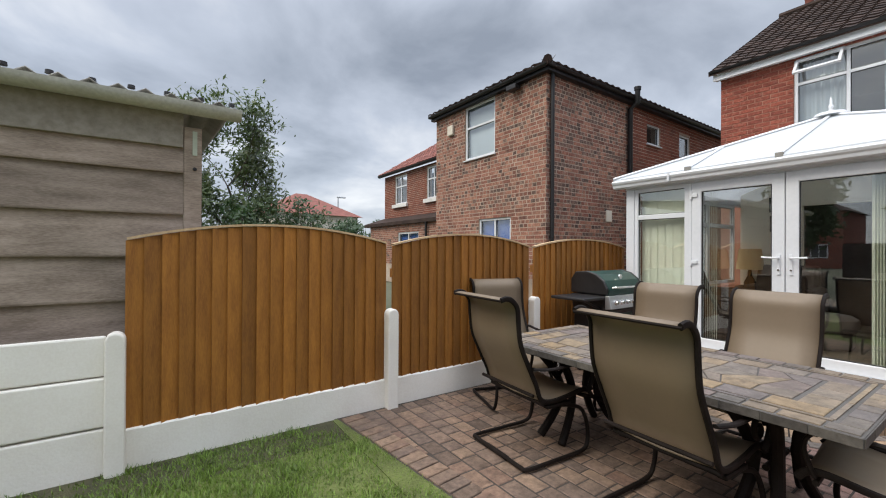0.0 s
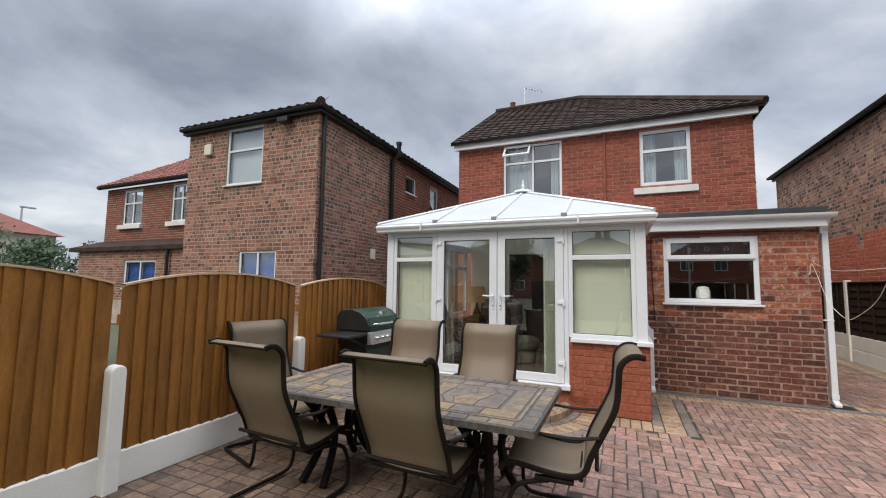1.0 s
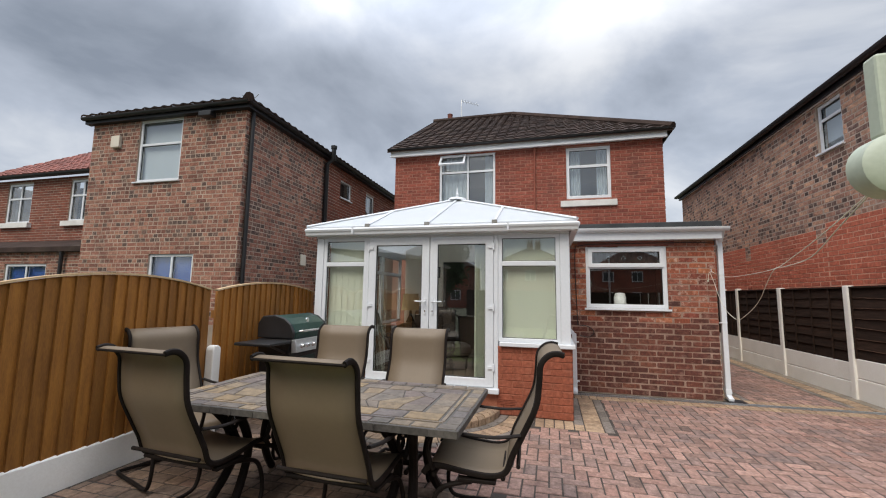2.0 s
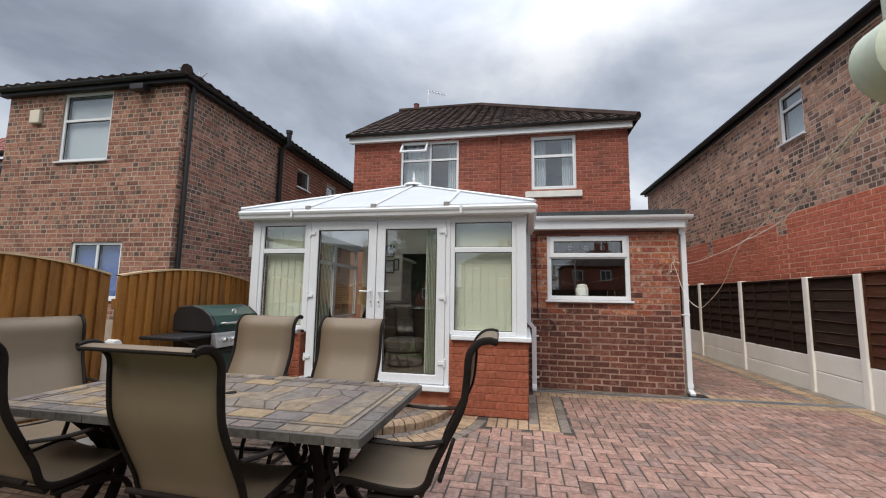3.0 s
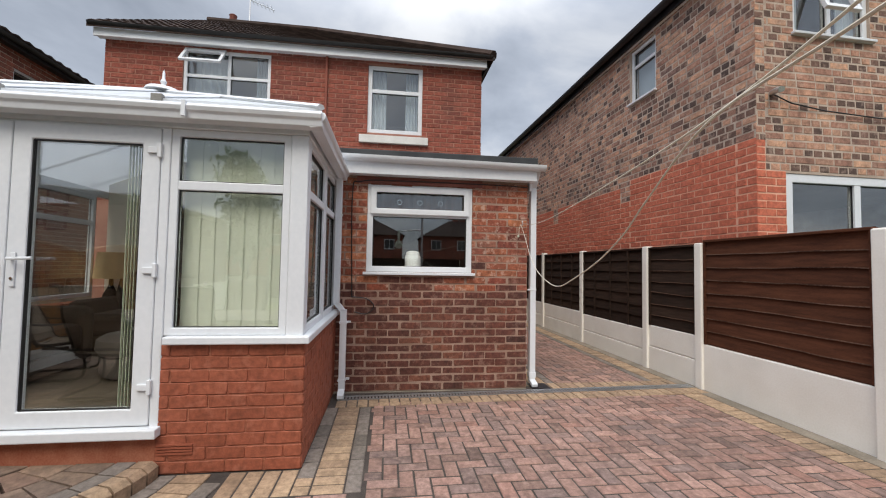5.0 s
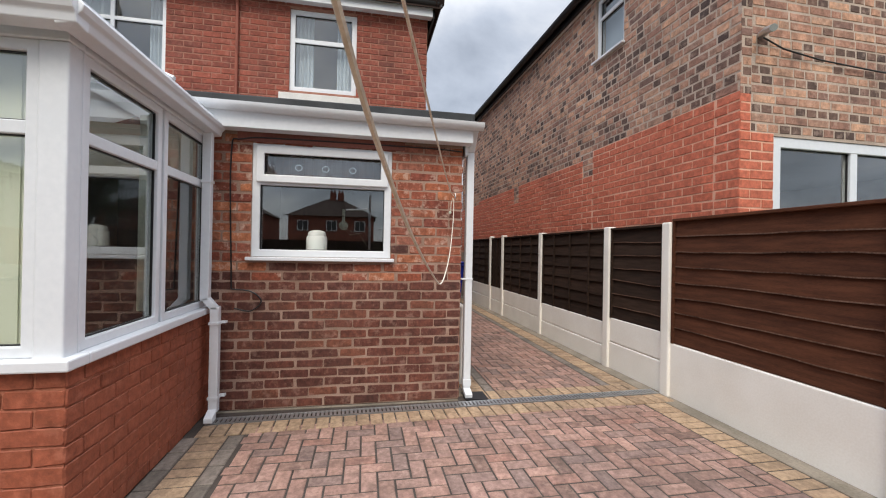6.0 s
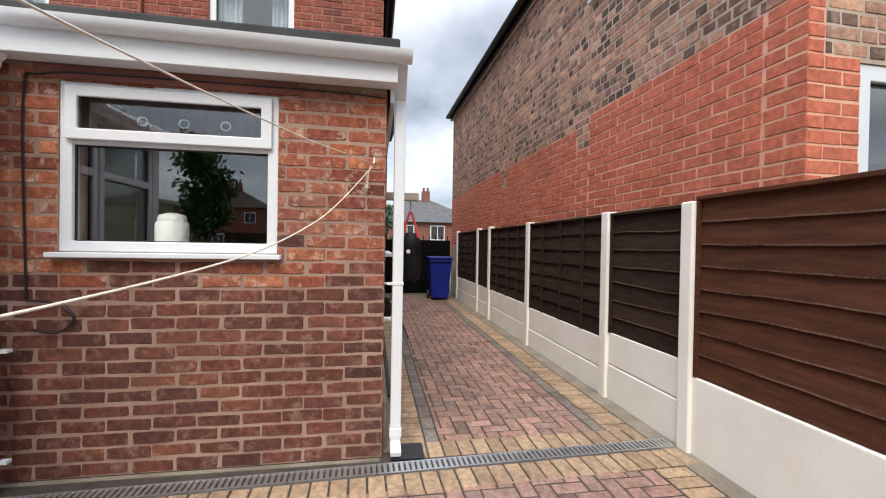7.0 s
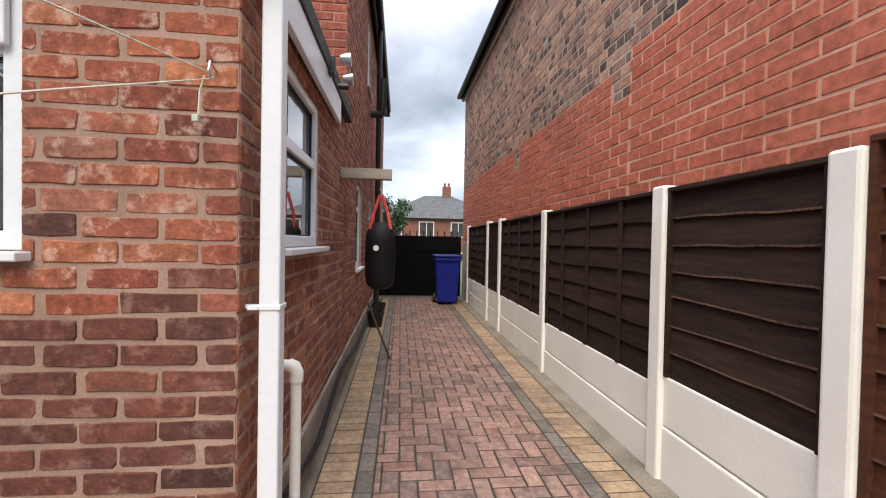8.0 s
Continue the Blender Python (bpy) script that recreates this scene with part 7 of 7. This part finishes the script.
rest, placed = Geo(), 0
rng = random.Random(77)
full_x, full_y = block_geo(-0.1 + J, 0.1 - J, -0.05 + J, 0.05 - J).mesh("block", M_BLOCK), block_geo(-0.05 + J, 0.05 - J, -0.1 + J, 0.1 - J).mesh("block", M_BLOCK)
for f in (YARD, PATH_WAY):
    for r in herringbone(*f):
        if f is YARD:
            r = yard_cut(r)
            if r[1] - r[0] < 0.02 or r[3] - r[2] < 0.02:
                continue
        cx, cy = (r[0] + r[1]) / 2, (r[2] + r[3]) / 2
        if math.hypot(cx - SC[0], cy - SC[1]) < 1.28:
            continue
        dz = rng.uniform(-0.003, 0.0015)
        wx, wy = r[1] - r[0], r[3] - r[2]
        if placed < 300 and 4.2 < cx < 6.0 and -4.2 < cy < -0.98 and abs(wx * wy - 0.02) < 1e-5:
            ob = new("block", full_x if wx > wy else full_y)
            ob.parent = yard
            ob.location = (cx - 4.0, cy + 2.0, dz)
            placed += 1
        else:
            g = block_geo(r[0] + J, r[1] - J, r[2] + J, r[3] - J, 0, dz)
            rest.add(g.v, g.f)
part("blocks", rest, M_BLOCK_S, yard, kind="stuff")


def course(name, mat, x0, x1, y0, y1, along, size=0.103, label="", turn=0.0, lift=0.0):
    """One row of blocks across a strip."""
    g = Geo()
    a, b = (x0, x1) if along == "x" else (y0, y1)
    n = max(1, round((b - a) / size))
    for k in range(n):
        p, q = a + (b - a) * k / n + J, a + (b - a) * (k + 1) / n - J
        dz = rng.uniform(-0.002, 0.002) + lift
        h = block_geo(p, q, y0 + J, y1 - J, 0, dz) if along == "x" else block_geo(x0 + J, x1 - J, p, q, 0, dz)
        g.add(h.v, h.f)
    if turn:
        c = Matrix.Translation(((x0 + x1) / 2, (y0 + y1) / 2, 0))
        g.moved(c @ Matrix.Rotation(radians(turn), 4, "Z") @ c.inverted())
    part(name, g, mat, yard, label, kind="stuff")


BUFF, CHAR = "buff soldier course", "charcoal edging course"
course("buff_edging", M_BUFF, 6.18, 6.385, -4.60, -0.60, "y", label=BUFF, turn=2.0, lift=0.005)
course("buff_edging", M_BUFF, 6.555, 6.76, -4.49, -2.72, "y", label=BUFF)
course("buff_edging", M_BUFF, 6.75, 14.85, -4.49, -4.27, "x", label=BUFF)
course("charcoal_edging", M_CHARCOAL, 6.75, 14.85, -4.27, -4.17, "x", 0.2, CHAR)
course("buff_edging", M_BUFF, 6.75, 14.85, -2.93, -2.72, "x", label=BUFF)
course("charcoal_edging", M_CHARCOAL, 6.75, 14.85, -3.03, -2.93, "x", 0.2, CHAR)
course("buff_edging", M_BUFF, 1.28, 6.24, -4.49, -4.27, "x", label=BUFF)
course("buff_edging", M_BUFF, 4.65, 6.12, -0.84, -0.64, "x", label=BUFF)
course("charcoal_edging", M_CHARCOAL, 4.65, 6.12, -0.945, -0.84, "x", 0.2, CHAR)
course("charcoal_edging", M_CHARCOAL, 4.85, 6.12, -0.64, -0.53, "x", 0.2, CHAR)
course("buff_edging", M_BUFF, 4.65, 4.965, -0.53, -0.10, "y", label=BUFF)
course("buff_edging", M_BUFF, 4.65, 4.85, -0.64, -0.53, "x", label=BUFF)
part("cement_edge", Geo().box(1.28, 14.85, -4.64, -4.495, -0.03, -0.0015).box(6.66, 14.85, -2.715, -2.645, -0.03, -0.0015).box(6.555, 6.592, -2.62, -0.52, -0.03, -0.0015), M_HAUNCH, yard, "grimy grey cement edging")
course("lawn_edging", M_PATIO, 1.08, 1.27, -4.4, 0.25, "y", 0.103, "brown block edge beside the lawn")
course("lawn_edging", M_PATIO, 1.255, 1.445, 0.28, 3.10, "y", 0.103, "brown block edge beside the lawn", turn=6.67, lift=0.004)


def ring(name, mat, r0, r1, a0, a1, size, top=0.005, label="", bull=False):
    """Blocks laid round the door step."""
    g = Geo()
    n = max(1, round(math.radians(a1 - a0) * (r0 + r1) / 2 / size))
    gap = J / ((r0 + r1) / 2)
    for k in range(n):
        p, q = math.radians(a0 + (a1 - a0) * k / n) + gap, math.radians(a0 + (a1 - a0) * (k + 1) / n) - gap
        z = top + rng.uniform(-0.002, 0.002)

        def at(r, a, h):
            return (SC[0] - r * math.cos(a), SC[1] - r * math.sin(a), h)

        i, o = r0 + J, r1 - J
        e = 0.035 if bull else 0.005
        d = 0.03 if bull else 0.004
        vs = [at(i, p, -0.03), at(i, q, -0.03), at(o, q, -0.03), at(o, p, -0.03), at(i, p, z), at(i, q, z), at(o, q, z - d), at(o, p, z - d), at(o - e, p, z), at(o - e, q, z)]
        g.add(vs, [(0, 1, 5, 4), (1, 2, 6, 9, 5), (2, 3, 7, 6), (3, 0, 4, 8, 7), (4, 5, 9, 8), (8, 9, 6, 7)])
    part(name, g, mat, yard, label, kind="stuff")


STEP = 0.10
ring("step_kerb", M_BUFF, 0.80, 0.93, -89, 89, 0.105, STEP, "buff rounded kerb of the door step", True)
ring("step_ring", M_CHARCOAL, 0.68, 0.80, -89, 89, 0.16, STEP - 0.004, "charcoal ring of the door step")
ring("step_paving", M_PATIO, 0.45, 0.68, -89, 89, 0.12, STEP - 0.004, "mixed block ring of the door step")
ring("step_paving", M_PATIO, 0.20, 0.45, -89, 89, 0.12, STEP - 0.004)
ring("step_paving", M_PATIO, 0.03, 0.20, -89, 89, 0.12, STEP - 0.004)
ring("charcoal_ring", M_CHARCOAL, 0.93, 1.03, -89, 89, 0.16, 0.005, CHAR)
ring("buff_ring", M_BUFF, 1.03, 1.24, -89, 89, 0.11, 0.005, BUFF)
ring("charcoal_ring", M_CHARCOAL, 1.24, 1.35, -89, 84, 0.18, 0.005, CHAR)

# mixed blocks under the table
g = Geo()
row = 0
x = 1.28
while x < 5.05:
    wd = rng.choice((0.10, 0.13, 0.13))
    y = -0.05 - rng.random() * 0.1 if x < 2.9 else 0.95 - rng.random() * 0.1
    lim = -0.05 if x < 2.9 else 0.95
    while y < 3.1:
        ln = rng.choice((0.13, 0.17, 0.2))
        p, q = max(y, lim), min(y + ln, 3.1)
        if q - p > 0.03 and (q < 0.3 or x + wd / 2 > lawn_edge((p + q) / 2) + 0.16) and math.hypot(x + wd / 2 - SC[0], (p + q) / 2 - SC[1]) > 1.34:
            h = block_geo(x + J, x + wd - J, p + J, q - J, 0, rng.uniform(-0.003, 0.001))
            g.add(h.v, h.f)
        y += ln
    x += wd
patio = part("patio_blocks", g, M_PATIO, yard, "mixed brown and grey paving blocks under the table", kind="stuff")

# channel drain in front of the extension
drain = thing("channel_drain", "galvanised slotted channel drain across the paving", "drain", (6.452, -2.6, 0), 2.0)
part("channel", Geo().box(-0.064, 0.064, -2.02, 2.02, -0.03, -0.016), M_BLACK, drain, local=True)
for k in range(8):
    y0 = -2.0 + k * 0.5
    g = Geo().box(-0.058, -0.044, y0, y0 + 0.495, -0.012, 0.006).box(0.044, 0.058, y0, y0 + 0.495, -0.012, 0.006)
    for j in range(15):
        y = y0 + 0.004 + j * 0.0335
        g.box(-0.044, 0.044, y, y + 0.019, -0.012, 0.005)
    part("grating", g, M_STEEL, drain, local=True)

# bricks of the extension's front, darker red-brown below about 1.15 m
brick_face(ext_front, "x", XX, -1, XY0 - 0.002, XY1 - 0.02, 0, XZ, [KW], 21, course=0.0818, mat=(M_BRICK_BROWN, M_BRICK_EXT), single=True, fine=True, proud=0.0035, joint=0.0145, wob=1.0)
